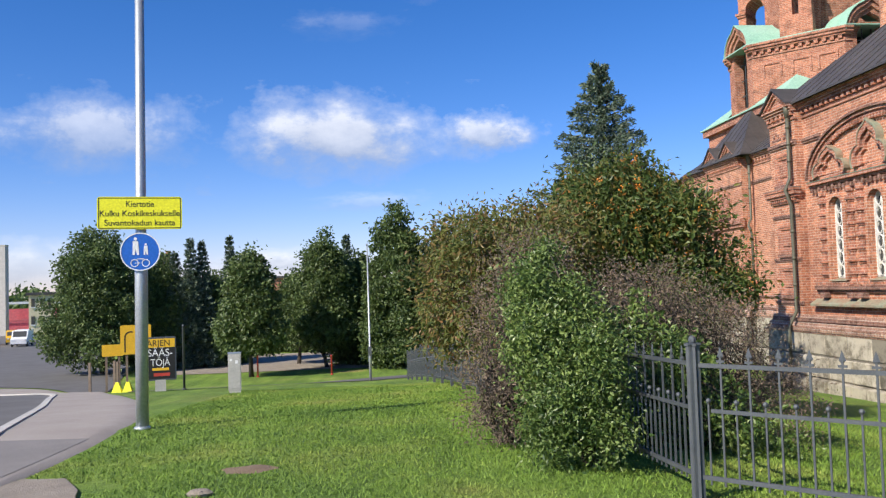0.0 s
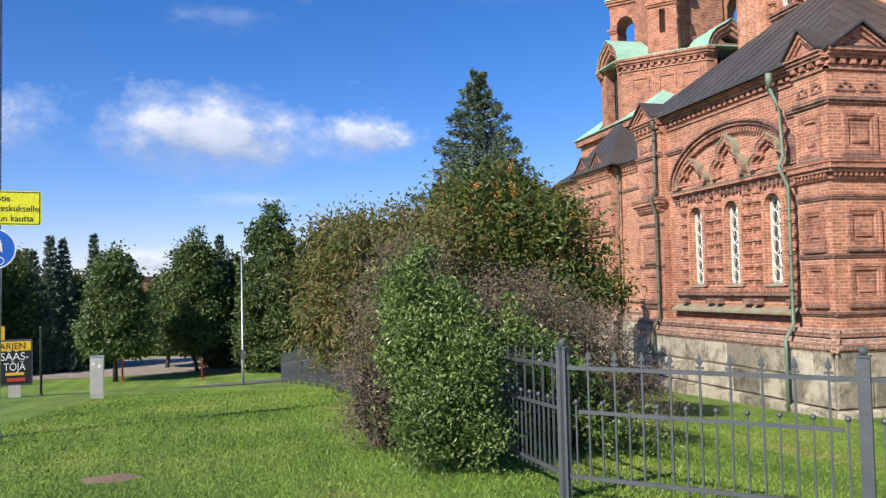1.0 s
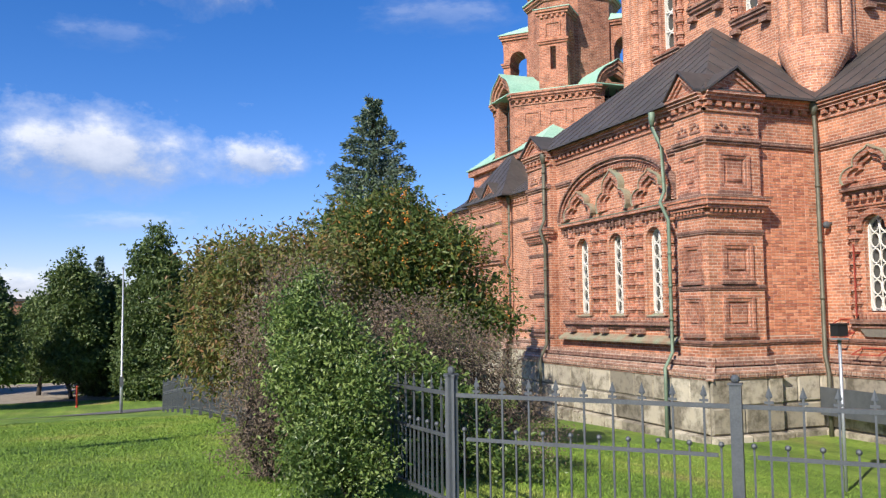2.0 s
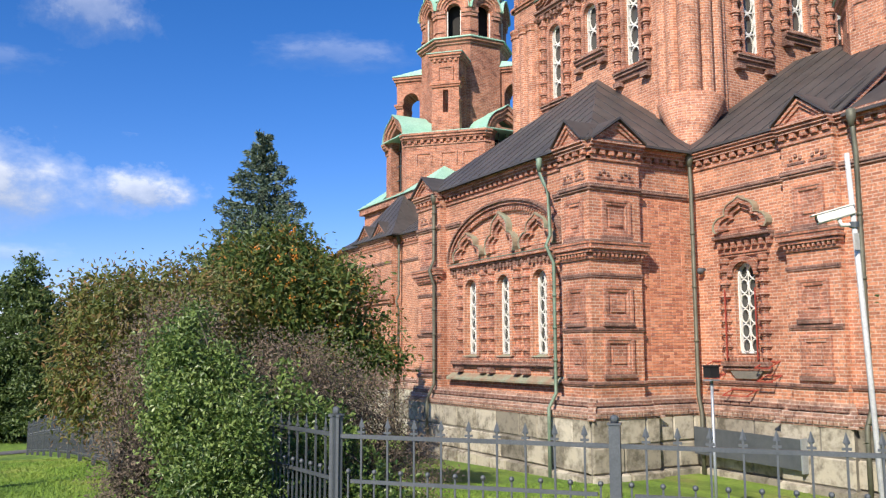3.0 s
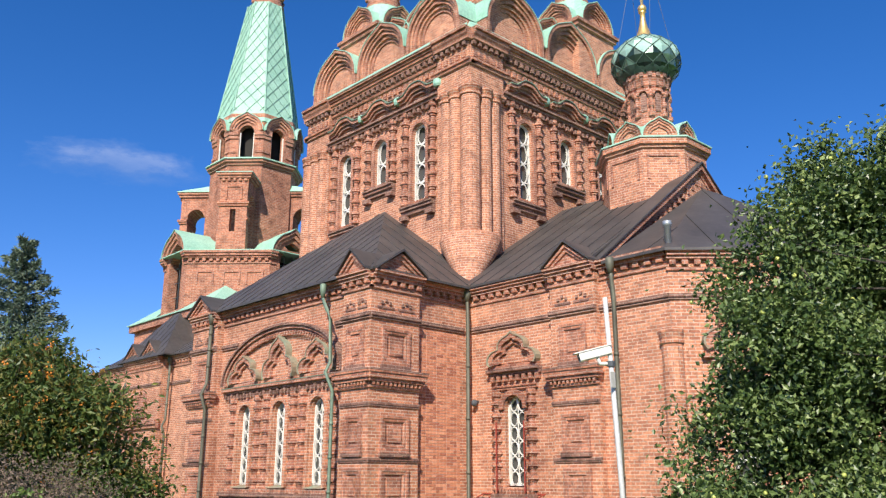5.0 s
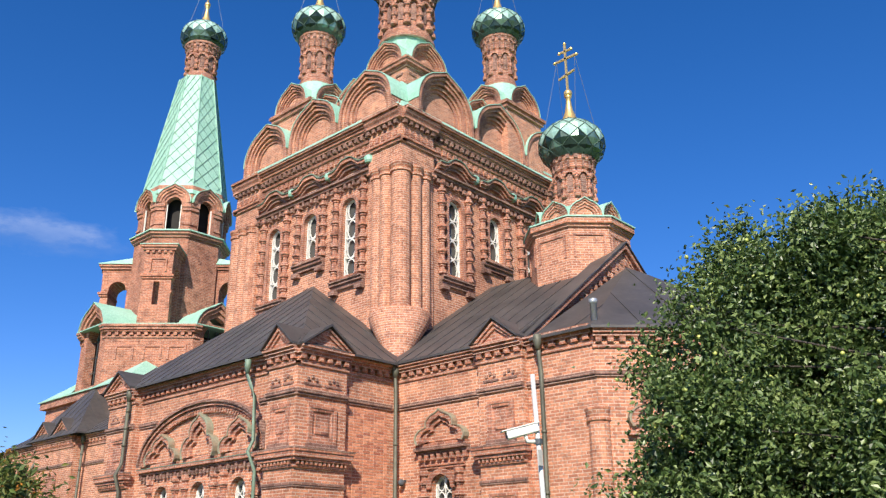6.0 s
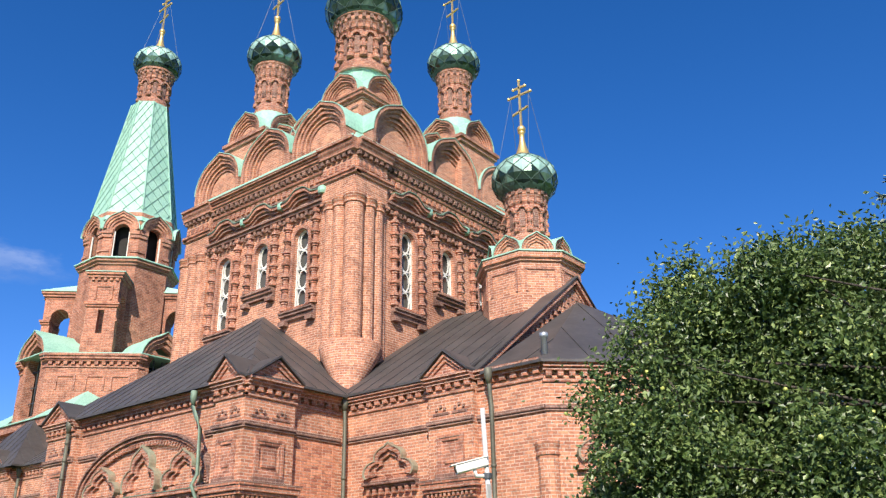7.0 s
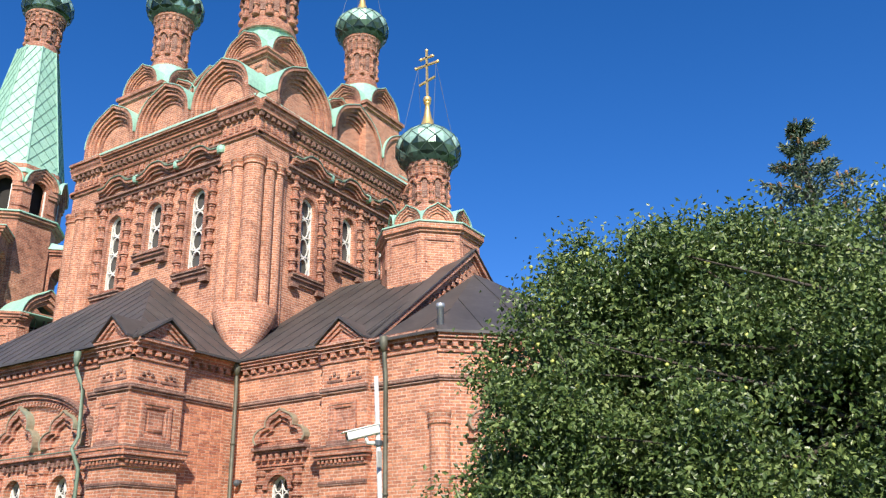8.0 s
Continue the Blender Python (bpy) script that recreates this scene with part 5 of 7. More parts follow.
b = Build()
b.prism(octagon(EX, EY, 1.62), 9.5, 12.15)
b.prism(octagon(EX, EY, 1.7), 12.15, 12.25)
b.prism(octagon(EX, EY, 1.78), 12.25, 12.45)
cparts("turret_base", b, BRICK, "band")
b = Build()
b.prism(octagon(EX, EY, 1.82), 12.45, 12.5)
b.prism(octagon(EX, EY, 1.08), 12.5, 13.3, top=octagon(EX, EY, 0.78))
cpart("turret_flashing", b, COPPER)
for i in range(8):
    a = i * math.pi / 4
    m = wall_frame(EX + 1.32 * math.cos(a), EY + 1.32 * math.sin(a), math.cos(a), math.sin(a))
    kokoshnik(m, 0, 12.66, 0.56, 0.0, 0.4, 0.14, 3, stilt=0.16)
    m = wall_frame(EX + 1.62 * math.cos(a), EY + 1.62 * math.sin(a), math.cos(a), math.sin(a))
    b = Build(m)
    for s in (-1, 1):
        b.box(s * 0.5 - 0.04, s * 0.5 + 0.04, -0.02, 0.04, 11.1, 11.9)
    b.box(-0.54, 0.54, -0.02, 0.043, 11.85, 11.93)
    cpart("panel", b, BRICK_TRIM)

# ---- the church: bell tower ----
TENT_SEAM = plain("shaded_copper_seam", (0.13, 0.26, 0.20), (0.20, 0.36, 0.28), 2.0, 0.6, 0.1, 0, 0, 10)
TX, TY = 23.9, 41.8


def octo_faces(r):
    for i in range(8):
        a = i * math.pi / 4 + math.pi / 4
        yield wall_frame(TX + r * math.cos(a), TY + r * math.sin(a), math.cos(a), math.sin(a)), r * math.tan(math.pi / 8), i


TOWER_LOW = [(4.4, -1.3), (4.4, 1.3), (1.3, 4.4), (-1.3, 4.4), (-4.4, 1.3), (-4.4, -1.3), (-1.3, -4.4), (1.3, -4.4)]


def chamfered(k):
    return [(TX + x * k, TY + y * k) for x, y in TOWER_LOW]


b = Build()
b.prism([(TX - 4.4, TY - 4.4), (TX + 4.4, TY - 4.4), (TX + 4.4, TY + 4.4), (TX - 4.4, TY + 4.4)], -2.5, 9.9)
cpart("tower_block", b, TOWER_BRICK)
b = Build()
b.prism([(TX - 4.65, TY - 4.65), (TX + 4.65, TY - 4.65), (TX + 4.65, TY + 4.65), (TX - 4.65, TY + 4.65)], 9.75, 10.1)
cpart("tower_cornice", b, BRICK_TRIM)
b = Build()
b.prism([(TX - 4.75, TY - 4.75), (TX + 4.75, TY - 4.75), (TX + 4.75, TY + 4.75), (TX - 4.75, TY + 4.75)], 10.1, 10.17)
for sx, sy in ((-1, -1), (1, -1), (-1, 1), (1, 1)):
    b.add([(TX + sx * 4.7, TY + sy * 4.7, 10.17), (TX + sx * 4.7, TY + sy * 1.2, 10.17), (TX + sx * 1.2, TY + sy * 4.7, 10.17), (TX + sx * 3.0, TY + sy * 3.0, 11.5)], [(0, 1, 3), (0, 2, 3), (1, 2, 3)])
cpart("tower_skirt", b, COPPER, None, "pale green copper skirt roof")
# added black block: painted shade behind the lower arches
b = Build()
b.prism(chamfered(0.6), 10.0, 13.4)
cpart("tower_inner_shade", b, DARK)
for i in range(8):
    a = i * math.pi / 4
    odd = i % 2
    R, h = (4.03, 2.19) if odd else (4.4, 1.3)
    m = wall_frame(TX + R * math.cos(a), TY + R * math.sin(a), math.cos(a), math.sin(a))
    b = Build(m)
    if odd:
        b.box(-h, h, -0.4, 0, 10.0, 13.3)
        sunk = Build(m)
        for c in (-1.2, 0.2, 1.4):
            for s in (-1, 1):
                sunk.box(c + s * 0.42 - 0.05, c + s * 0.42 + 0.05, -0.02, 0.05, 11.6, 12.3)
            sunk.box(c - 0.47, c + 0.47, -0.02, 0.053, 12.25, 12.35)
        cparts("panel", sunk, BRICK_TRIM)
    else:
        arched_wall(b, -h, h, 10.0, 13.6, [(0, 0.72, 10.4, 12.85)], 0.5)
        kokoshnik(m, 0, 13.2, 1.36, 0.06, 1.9, 0.35, 3, field=False)
        g = Build(m)
        for s in (-0.24, 0.24):
            g.box(s - 0.02, s + 0.02, -0.4, -0.36, 10.4, 13.4)
        for z in (11.2, 12.0, 12.8):
            g.box(-0.72, 0.72, -0.4, -0.36, z, z + 0.04)
        cpart("window_grille", g, IRON)
    cpart("wall", b, TOWER_BRICK)
    b = Build(m)
    for z, zz, o in ((12.72, 12.8, 0.06), (13.02, 13.12, 0.16), (13.12, 13.26, 0.24), (13.26, 13.38, 0.3)):
        e = 0.003 if odd else 0.0
        if odd:
            b.box(-h - o * 0.4, h + o * 0.4, -0.03, o, z + e, zz + e)
        else:
            for s in (-1, 1):
                b.box(min(s * 1.0, s * (h + o * 0.4)), max(s * 1.0, s * (h + o * 0.4)), -0.03, o, z, zz)
    if odd:
        dentils(b, -h, h, 12.84, 0, 0.17, 0.17, 0.17, 0.13)
    cparts("cornice", b, BRICK_TRIM, "dentil")
    if odd:
        # a pier with a slot in front and an arched passage through its flanks
        b = Build(m)
        b.box(-0.78, 0.78, -0.5, -0.05, 13.4, 14.5)
        for s in (-1, 1):
            b.box(-0.75 if s < 0 else 0.15, -0.15 if s < 0 else 0.75, -0.5, -0.08, 14.5, 15.75)
        b.box(-0.75, 0.75, -1.7, -0.08, 16.85, 17.35)
        b.box(-0.75, 0.75, -1.75, -1.5, 13.4, 16.85)
        b.box(-0.74, 0.74, -0.5, -0.09, 15.75, 16.86)
        for z, zz, o in ((15.9, 16.02, 0.06), (16.02, 16.14, 0.12), (17.35, 17.48, 0.02), (17.48, 17.62, 0.12), (17.62, 17.75, 0.2)):
            b.box(-0.75 - o, 0.75 + o, -1.7 if z > 17 else -0.5, -0.08 + o, z, zz)
        dentils(b, -0.75, 0.75, 17.32, -0.08, 0.15, 0.15, 0.14, 0.1)
        for s in (-1, 1):
            b.box(s * 0.4 - 0.05, s * 0.4 + 0.05, -0.1, -0.03, 16.3, 17.0)
            b.box(s * 0.75 - 0.07, s * 0.75 + 0.07, -0.58, -0.06, 15.15, 15.3)
        b.box(-0.45, 0.45, -0.1, -0.027, 16.98, 17.08)
        side = m @ Matrix(((0, 1, 0, 0), (-1, 0, 0, -0.97), (0, 0, 1, 0), (0, 0, 0, 1)))
        b.ring(0, 16.3, 0.47, 0.75, -0.77, 0.77, n=12, m=m.inverted() @ side)
        bt = cparts("buttress", b, TOWER_BRICK, "block")
        b = Build(m)
        b.box(-1.0, 1.0, -1.75, 0.16, 17.75, 17.79)
        b.add([(-1.0, 0.16, 17.79), (1.0, 0.16, 17.79), (0.7, -1.7, 18.2), (-0.7, -1.7, 18.2), (-1.0, -1.75, 17.79), (1.0, -1.75, 17.79)], [(0, 1, 2, 3), (0, 4, 3), (1, 5, 2)])
        cpart("buttress_cap", b, COPPER, bt)
b = Build()
b.prism(chamfered(1.07), 13.38, 13.43)
b.prism(chamfered(1.03), 13.43, 13.8, top=chamfered(0.56))
cpart("tower_flashing", b, COPPER)
b = Build()
b.prism(octagon(TX, TY, 2.34), 13.4, 19.0)
b.prism(octagon(TX, TY, 2.44), 18.85, 19.0)
b.prism(octagon(TX, TY, 2.56), 19.0, 19.15)
cparts("tower_shaft", b, TOWER_BRICK, "band")
b = Build()
b.prism(octagon(TX, TY, 2.64), 19.15, 19.22)
cpart("belfry_sill", b, COPPER)
for m, h, i in octo_faces(2.3):
    b = Build(m)
    arched_wall(b, -h, h, 19.2, 22.0, [(0, 0.42, 19.3, 20.85)], 0.4)
    cpart("wall", b, TOWER_BRICK)
    b = Build(m)
    for s in (-1, 1):
        for u, z, zz, o in ((0.46, 20.65, 20.95, 0.12), (0.5, 20.45, 20.6, 0.08), (0.55, 19.6, 19.72, 0.06), (0.5, 19.25, 19.45, 0.1)):
            b.box(u if s > 0 else -h - 0.02, h + 0.02 if s > 0 else -u, -0.03, o, z, zz)
    cparts("impost", b, BRICK_TRIM)
    kokoshnik(m, 0, 20.9, 0.95, 0.12, 0.6, 0.2, 3, field=False)
    bw = Build(m)
    for s in (-1, 1):
        bw.box(s * 0.39 - 0.03, s * 0.39 + 0.03, -0.15, -0.09, 19.3, 20.85)
    bw.box(-0.42, 0.42, -0.15, -0.09, 19.3, 19.36)
    cpart("belfry_frame", bw, WHITE)
# added black block: painted shade inside the belfry openings
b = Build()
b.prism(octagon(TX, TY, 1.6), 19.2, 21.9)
cpart("belfry_inner_shade", b, DARK)
b = Build()
b.prism(octagon(TX, TY, 2.36), 21.5, 22.2, top=octagon(TX, TY, 2.2))
b.prism(octagon(TX, TY, 2.2), 22.2, 30.0, top=octagon(TX, TY, 1.0))
tent = cpart("tent_roof", b, COPPER, None, "tall pale green copper tent roof with lozenge seams")
oct0, oct1 = octagon(TX, TY, 2.22), octagon(TX, TY, 1.02)
b, e = Build(), Build()
for i in range(8):
    p0, p1, q0, q1 = (Vector((*oct0[i], 22.2)), Vector((*oct0[(i + 1) % 8], 22.2)), Vector((*oct1[i], 30.0)), Vector((*oct1[(i + 1) % 8], 30.0)))
    e.tube([p0, q0], 0.04, 5)
    n = (p1 - p0).cross(q0 - p0).normalized() * 0.012
    at = lambda s, t: (p0.lerp(q0, t)).lerp(p1.lerp(q1, t), s)
    for k in range(-3, 10):
        for sgn in (1,):
            t0, t1 = k / 9.5, (k + 2.4) / 9.5
            s0, s1 = 0.0, 1.0
            if t0 < 0:
                s0, t0 = -t0 / (t1 - t0), 0.0
            if t1 > 1:
                s1, t1 = (1 - t0) / (t1 - t0) * (1 - s0) + s0, 1.0
            if s0 < s1 and t0 < 1 and t1 > 0:
                b.tube([at(s0, t0), at(s1, t1)], 0.017, 4)
                b.tube([at(1 - s0, t0), at(1 - s1, t1)], 0.012, 4)
cpart("seam", b, TENT_SEAM, tent)
cparts("ridge_roll", e, COPPER, "", tent)
drum(TX + 0.1, TY, 30.0, 32.5, 0.93, 9)
onion(TX + 0.1, TY, 33.2, 1.43, 2.6, 12, 6)

# ---- trees and shrubs ----
def leaf_mat(name, stops, trans=0.35, rough=0.5):
    m, nt, b = mat_base(name, rough)
    g = nt.nodes.new("ShaderNodeNewGeometry")
    col = ramp(nt, g.outputs["Random Per Island"], stops)
    pos = ramp(nt, noise_fac(nt, g.outputs["Position"], 0.9, 4), [(0.35, (0.7, 0.75, 0.7)), (0.65, (1.15, 1.1, 1.05))])
    col = mix(nt, 0.8, col, pos, "MULTIPLY")
    nt.links.new(col, b.inputs["Base Color"])
    t = nt.nodes.new("ShaderNodeBsdfTranslucent")
    nt.links.new(col, t.inputs["Color"])
    ms = nt.nodes.new("ShaderNodeMixShader")
    ms.inputs[0].default_value = trans
    out = nt.nodes["Material Output"]
    nt.links.new(b.outputs[0], ms.inputs[1])
    nt.links.new(t.outputs[0], ms.inputs[2])
    nt.links.new(ms.outputs[0], out.inputs["Surface"])
    return m


BARK = plain("rough_grey_bark", (0.05, 0.04, 0.032), (0.09, 0.075, 0.06), 3.0, 0.95, 0, 0.8, 0.03, 25)
L_LILAC = leaf_mat("green_shrub_leaf", [(0.0, (0.04, 0.085, 0.02)), (0.5, (0.12, 0.19, 0.042)), (1.0, (0.27, 0.35, 0.11))], 0.22, 0.42)
L_BROWN = leaf_mat("dry_brown_twig_leaf", [(0.0, (0.15, 0.11, 0.085)), (0.5, (0.23, 0.17, 0.13)), (0.85, (0.28, 0.21, 0.16)), (1.0, (0.16, 0.18, 0.07))], 0.15, 0.8)
L_YELLOW = leaf_mat("yellowing_shrub_leaf", [(0.0, (0.11, 0.15, 0.035)), (0.45, (0.19, 0.21, 0.055)), (0.8, (0.28, 0.22, 0.075)), (1.0, (0.29, 0.15, 0.07))])
L_ROWAN = leaf_mat("rowan_leaf", [(0.0, (0.06, 0.11, 0.028)), (0.6, (0.14, 0.20, 0.05)), (0.9, (0.22, 0.20, 0.05)), (1.0, (0.34, 0.16, 0.03))])
BERRY = plain("orange_rowan_berries", (0.62, 0.18, 0.02), (0.7, 0.28, 0.03), 5, 0.5, 0, 0, 0, 20)
L_APPLE = leaf_mat("apple_leaf", [(0.0, (0.03, 0.06, 0.016)), (0.5, (0.085, 0.138, 0.036)), (1.0, (0.24, 0.31, 0.11))], 0.15, 0.42)
APPLE = plain("pale_green_apple", (0.40, 0.46, 0.10), (0.52, 0.55, 0.16), 6, 0.4, 0, 0, 0, 20)
L_LINDEN = leaf_mat("linden_leaf", [(0.0, (0.06, 0.10, 0.032)), (0.6, (0.12, 0.18, 0.055)), (1.0, (0.19, 0.25, 0.09))], 0.35)
L_FIR = leaf_mat("spruce_needles", [(0.0, (0.05, 0.09, 0.062)), (0.6, (0.12, 0.175, 0.12)), (1.0, (0.24, 0.29, 0.21))], 0.1, 0.6)
CONE = plain("brown_spruce_cones", (0.22, 0.12, 0.05), (0.30, 0.17, 0.07), 5, 0.7, 0, 0, 0, 20)


def leaf_mesh(name, centres, size, mat, rng, droop=0.3, aspect=0.5, out=None):
    """Bent leaves of two faces each, set every way round; out: ways that they lean towards."""
    n = len(centres)
    s = size * rng.uniform(0.6, 1.25, n)[:, None]
    d = rng.normal(size=(n, 3))
    d[:, 2] -= droop
    if out is not None:
        d += out
    d /= np.linalg.norm(d, axis=1)[:, None]
    side = np.cross(d, rng.normal(size=(n, 3)))
    side /= np.linalg.norm(side, axis=1)[:, None] + 1e-9
    nrm = np.cross(d, side)
    tip, mid = centres + d * s, centres + d * s * 0.45 + nrm * s * 0.08
    pts = np.stack([centres, mid + side * s * aspect * 0.5, tip - nrm * s * 0.1, mid - side * s * aspect * 0.5], 1).reshape(-1, 3)
    k = 4 * np.arange(n)[:, None]
    f = np.concatenate([k + [0, 1, 2], k + [0, 2, 3]], 0)
    me = bpy.data.meshes.new(name)
    me.from_pydata(pts.tolist(), [], f.tolist())
    me.materials.append(mat)
    return me


def crown_points(rng, lobes, clumps, per, spread, shell=0.55):
    """Leaf places in clumps, most of them near the outside of a heap of round lobes (x, y, z, rx, ry, rz)."""
    lob = np.array(lobes, float)
    vol = lob[:, 3] * lob[:, 4] * lob[:, 5]
    pick = rng.choice(len(lob), clumps, p=vol ** 0.7 / (vol ** 0.7).sum())
    d = rng.normal(size=(clumps, 3))
    d /= np.linalg.norm(d, axis=1)[:, None]
    r = shell + (1.06 - shell) * rng.random(clumps) ** 0.6
    c = lob[pick, :3] + d * r[:, None] * lob[pick, 3:]
    sp = spread * rng.uniform(0.6, 1.5, (clumps, 1, 1))
    p = c[:, None, :] + rng.normal(size=(clumps, per, 3)) * sp * np.array([1, 1, 0.8])
    return p.reshape(-1, 3), c, np.repeat(d, per, 0)


def woody(name, base, lobes, rng, stems, r0, parent, twigs=20):
    """Tapered stems that fork towards the lobes."""
    b = Build()
    lob = np.array(lobes, float)
    for i in range(stems):
        t = lob[rng.integers(len(lob))]
        a = np.array(base) + np.array([rng.normal(0, r0 * 1.6), rng.normal(0, r0 * 1.6), -0.15]) * (stems > 1)
        e = t[:3] + rng.normal(size=3) * t[3:] * 0.25
        m1 = a * 0.65 + e * 0.35 + rng.normal(size=3) * 0.1
        m1[:2] = a[:2] * 0.8 + e[:2] * 0.2
        m2 = a * 0.3 + e * 0.7 + rng.normal(size=3) * 0.12
        b.tube([tuple(a), tuple(m1), tuple(m2), tuple(e)], [r0, r0 * 0.75, r0 * 0.5, r0 * 0.15], 7)
        for _ in range(twigs // stems + 1):
            t2 = lob[rng.integers(len(lob))]
            dd = rng.normal(size=3)
            e2 = t2[:3] + dd / np.linalg.norm(dd) * t2[3:] * rng.uniform(0.7, 1.0)
            s0 = m1 + (e - m1) * rng.random()
            mm = (s0 + e2) / 2 + rng.normal(size=3) * 0.1
            b.tube([tuple(s0), tuple(mm), tuple(e2)], [r0 * 0.3, r0 * 0.2, r0 * 0.06], 5)
    return part(name, b, BARK, parent, smooth=True)


def broadleaf(name, label, category, base, lobes, clumps, per, spread, size, mat, seed, stems=1, r0=0.1, shell=0.5, twigs=24, droop=0.3, aspect=0.5, fruit=None, group=""):
    rng = np.random.default_rng(seed)
    t = thing(name, label, category, group, at=base)
    rel = [(x - base[0], y - base[1], z - base[2], rx, ry, rz) for x, y, z, rx, ry, rz in lobes]
    shoots = []
    for l in rel:
        for _ in range(6):
            d = rng.normal(size=3)
            d[2] = abs(d[2]) * 0.8
            d /= np.linalg.norm(d)
            k = rng.uniform(0.2, 0.36)
            shoots.append((l[0] + d[0] * l[3] * 0.98, l[1] + d[1] * l[4] * 0.98, l[2] + d[2] * l[5] * 0.98, l[3] * k, l[4] * k, l[5] * k))
    rel = rel + shoots
    woody("trunk" if stems == 1 else "stem", (0, 0, -0.1), rel, rng, stems, r0, t, twigs)
    p, c, d = crown_points(rng, rel, clumps, per, spread, shell)
    me = leaf_mesh("crown", p, size, mat, rng, droop, aspect, d * 0.6)
    part("crown", me, mat, t)
    if fruit:
        fm, fn, fr, fl = fruit
        b = Build()
        for i in rng.choice(len(c), fn):
            for _ in range(fl):
                q = c[i] * 1.0 + rng.normal(size=3) * spread * (0.8 if fl == 1 else 0.25)
                b.ball(tuple(q), fr * rng.uniform(0.8, 1.15), 5)
        ob = part("fruit", b, fm, t, smooth=True)
        ob["kind"] = "stuff"
    return t


def spruce(label, base, height, radius, seed, whorls=26, needles=240, cones=0, size=0.16, group=""):
    """A spruce: whorls of boughs that droop, each a spray of needle tufts."""
    rng = np.random.default_rng(seed)
    t = thing("spruce", label, "spruce tree", group, at=base)
    b = Build()
    b.tube([(0, 0, -0.2), (0.02, 0, height * 0.5), (0, 0.01, height * 0.99)], [radius * 0.07, radius * 0.04, 0.012], 8)
    pts, outs, cone_at = [], [], []
    for w in range(whorls):
        f = (w + 0.3) / whorls
        z = height * (0.06 + 0.93 * f)
        ln = radius * (1 - f) ** 0.95 + 0.07
        k = int(6 + 5 * (1 - f))
        for i in range(k):
            a = 6.283 * (i + rng.random() * 0.7) / k + w * 0.7
            l = ln * rng.uniform(0.7, 1.15)
            up = 0.42 * f - 0.2 * (1 - f)
            e = (l * math.cos(a), l * math.sin(a), z + l * up + rng.normal() * 0.05)
            b.tube([(0, 0, z), (e[0] * 0.55, e[1] * 0.55, z + (e[2] - z) * 0.7 - 0.03 * l), e], [0.02 + 0.012 * l, 0.012, 0.005], 4)
            n = int(needles * (0.25 + l / radius) / 2)
            s = rng.random(n) ** 0.7
            wd = 0.2 * l * (1.15 - s) * rng.normal(size=n) + rng.normal(size=n) * 0.02
            px = e[0] * s - math.sin(a) * wd
            py = e[1] * s + math.cos(a) * wd
            pz = z + (e[2] - z) * s ** 1.3 - 0.05 * np.abs(rng.normal(size=n)) * (1 + l * 0.5) + rng.normal(size=n) * 0.02
            pts.append(np.stack([px, py, pz], 1))
            o = np.tile([math.cos(a), math.sin(a), 0.1], (n, 1))
            outs.append(o * 1.4)
            if cones and f > 0.55 and rng.random() < 0.8:
                cone_at.append((e[0] * 0.85, e[1] * 0.85, e[2] - 0.1))
                cone_at.append((e[0] * 0.65, e[1] * 0.65, e[2] - 0.1))
    part("trunk", b, BARK, t, smooth=True)
    me = leaf_mesh("crown", np.concatenate(pts), size, L_FIR, rng, 0.15, 0.32, np.concatenate(outs))
    part("crown", me, L_FIR, t)
    if cone_at:
        b = Build()
        for c in cone_at:
            b.ball(c, 0.045, 5, 2.2)
        part("cone", b, CONE, t, smooth=True)["kind"] = "stuff"
    return t


def gz(x, y):
    return ground_z(x, y)


# shrubs along the fence
broadleaf("shrub", "dense green leafy shrub grown through the iron fence", "shrub", (2.35, 9.0, gz(2.35, 9)),
          [(2.12, 9.0, 0.5, 0.33, 0.5, 0.5), (2.0, 9.3, 1.05, 0.31, 0.5, 0.42), (2.32, 8.8, 0.8, 0.23, 0.4, 0.4), (1.85, 9.0, 0.25, 0.2, 0.4, 0.34), (1.89, 9.8, 1.65, 0.2, 0.4, 0.36), (2.38, 8.6, 0.15, 0.16, 0.26, 0.36), (1.78, 9.5, 0.95, 0.19, 0.3, 0.3), (2.23, 9.5, 1.5, 0.23, 0.36, 0.28), (2.08, 9.9, 2.1, 0.12, 0.2, 0.2), (1.74, 9.6, 1.4, 0.12, 0.2, 0.2), (2.42, 9.2, 1.25, 0.16, 0.22, 0.2)],
          900, 40, 0.095, 0.058, L_LILAC, 11, 9, 0.03, 0.3, 60, 0.35, 0.5)
broadleaf("shrub", "half-dead brown twiggy shrub leaning over the fence", "shrub", (1.7, 10.9, gz(1.7, 10.9)),
          [(1.75, 10.9, 0.5, 0.55, 0.7, 0.7), (1.9, 11.4, 1.3, 0.6, 0.7, 0.7), (1.6, 10.6, 0.1, 0.5, 0.5, 0.45), (2.2, 11.6, 1.9, 0.7, 0.7, 0.6)],
          560, 20, 0.11, 0.05, L_BROWN, 12, 14, 0.022, 0.2, 260, 0.2, 0.35)
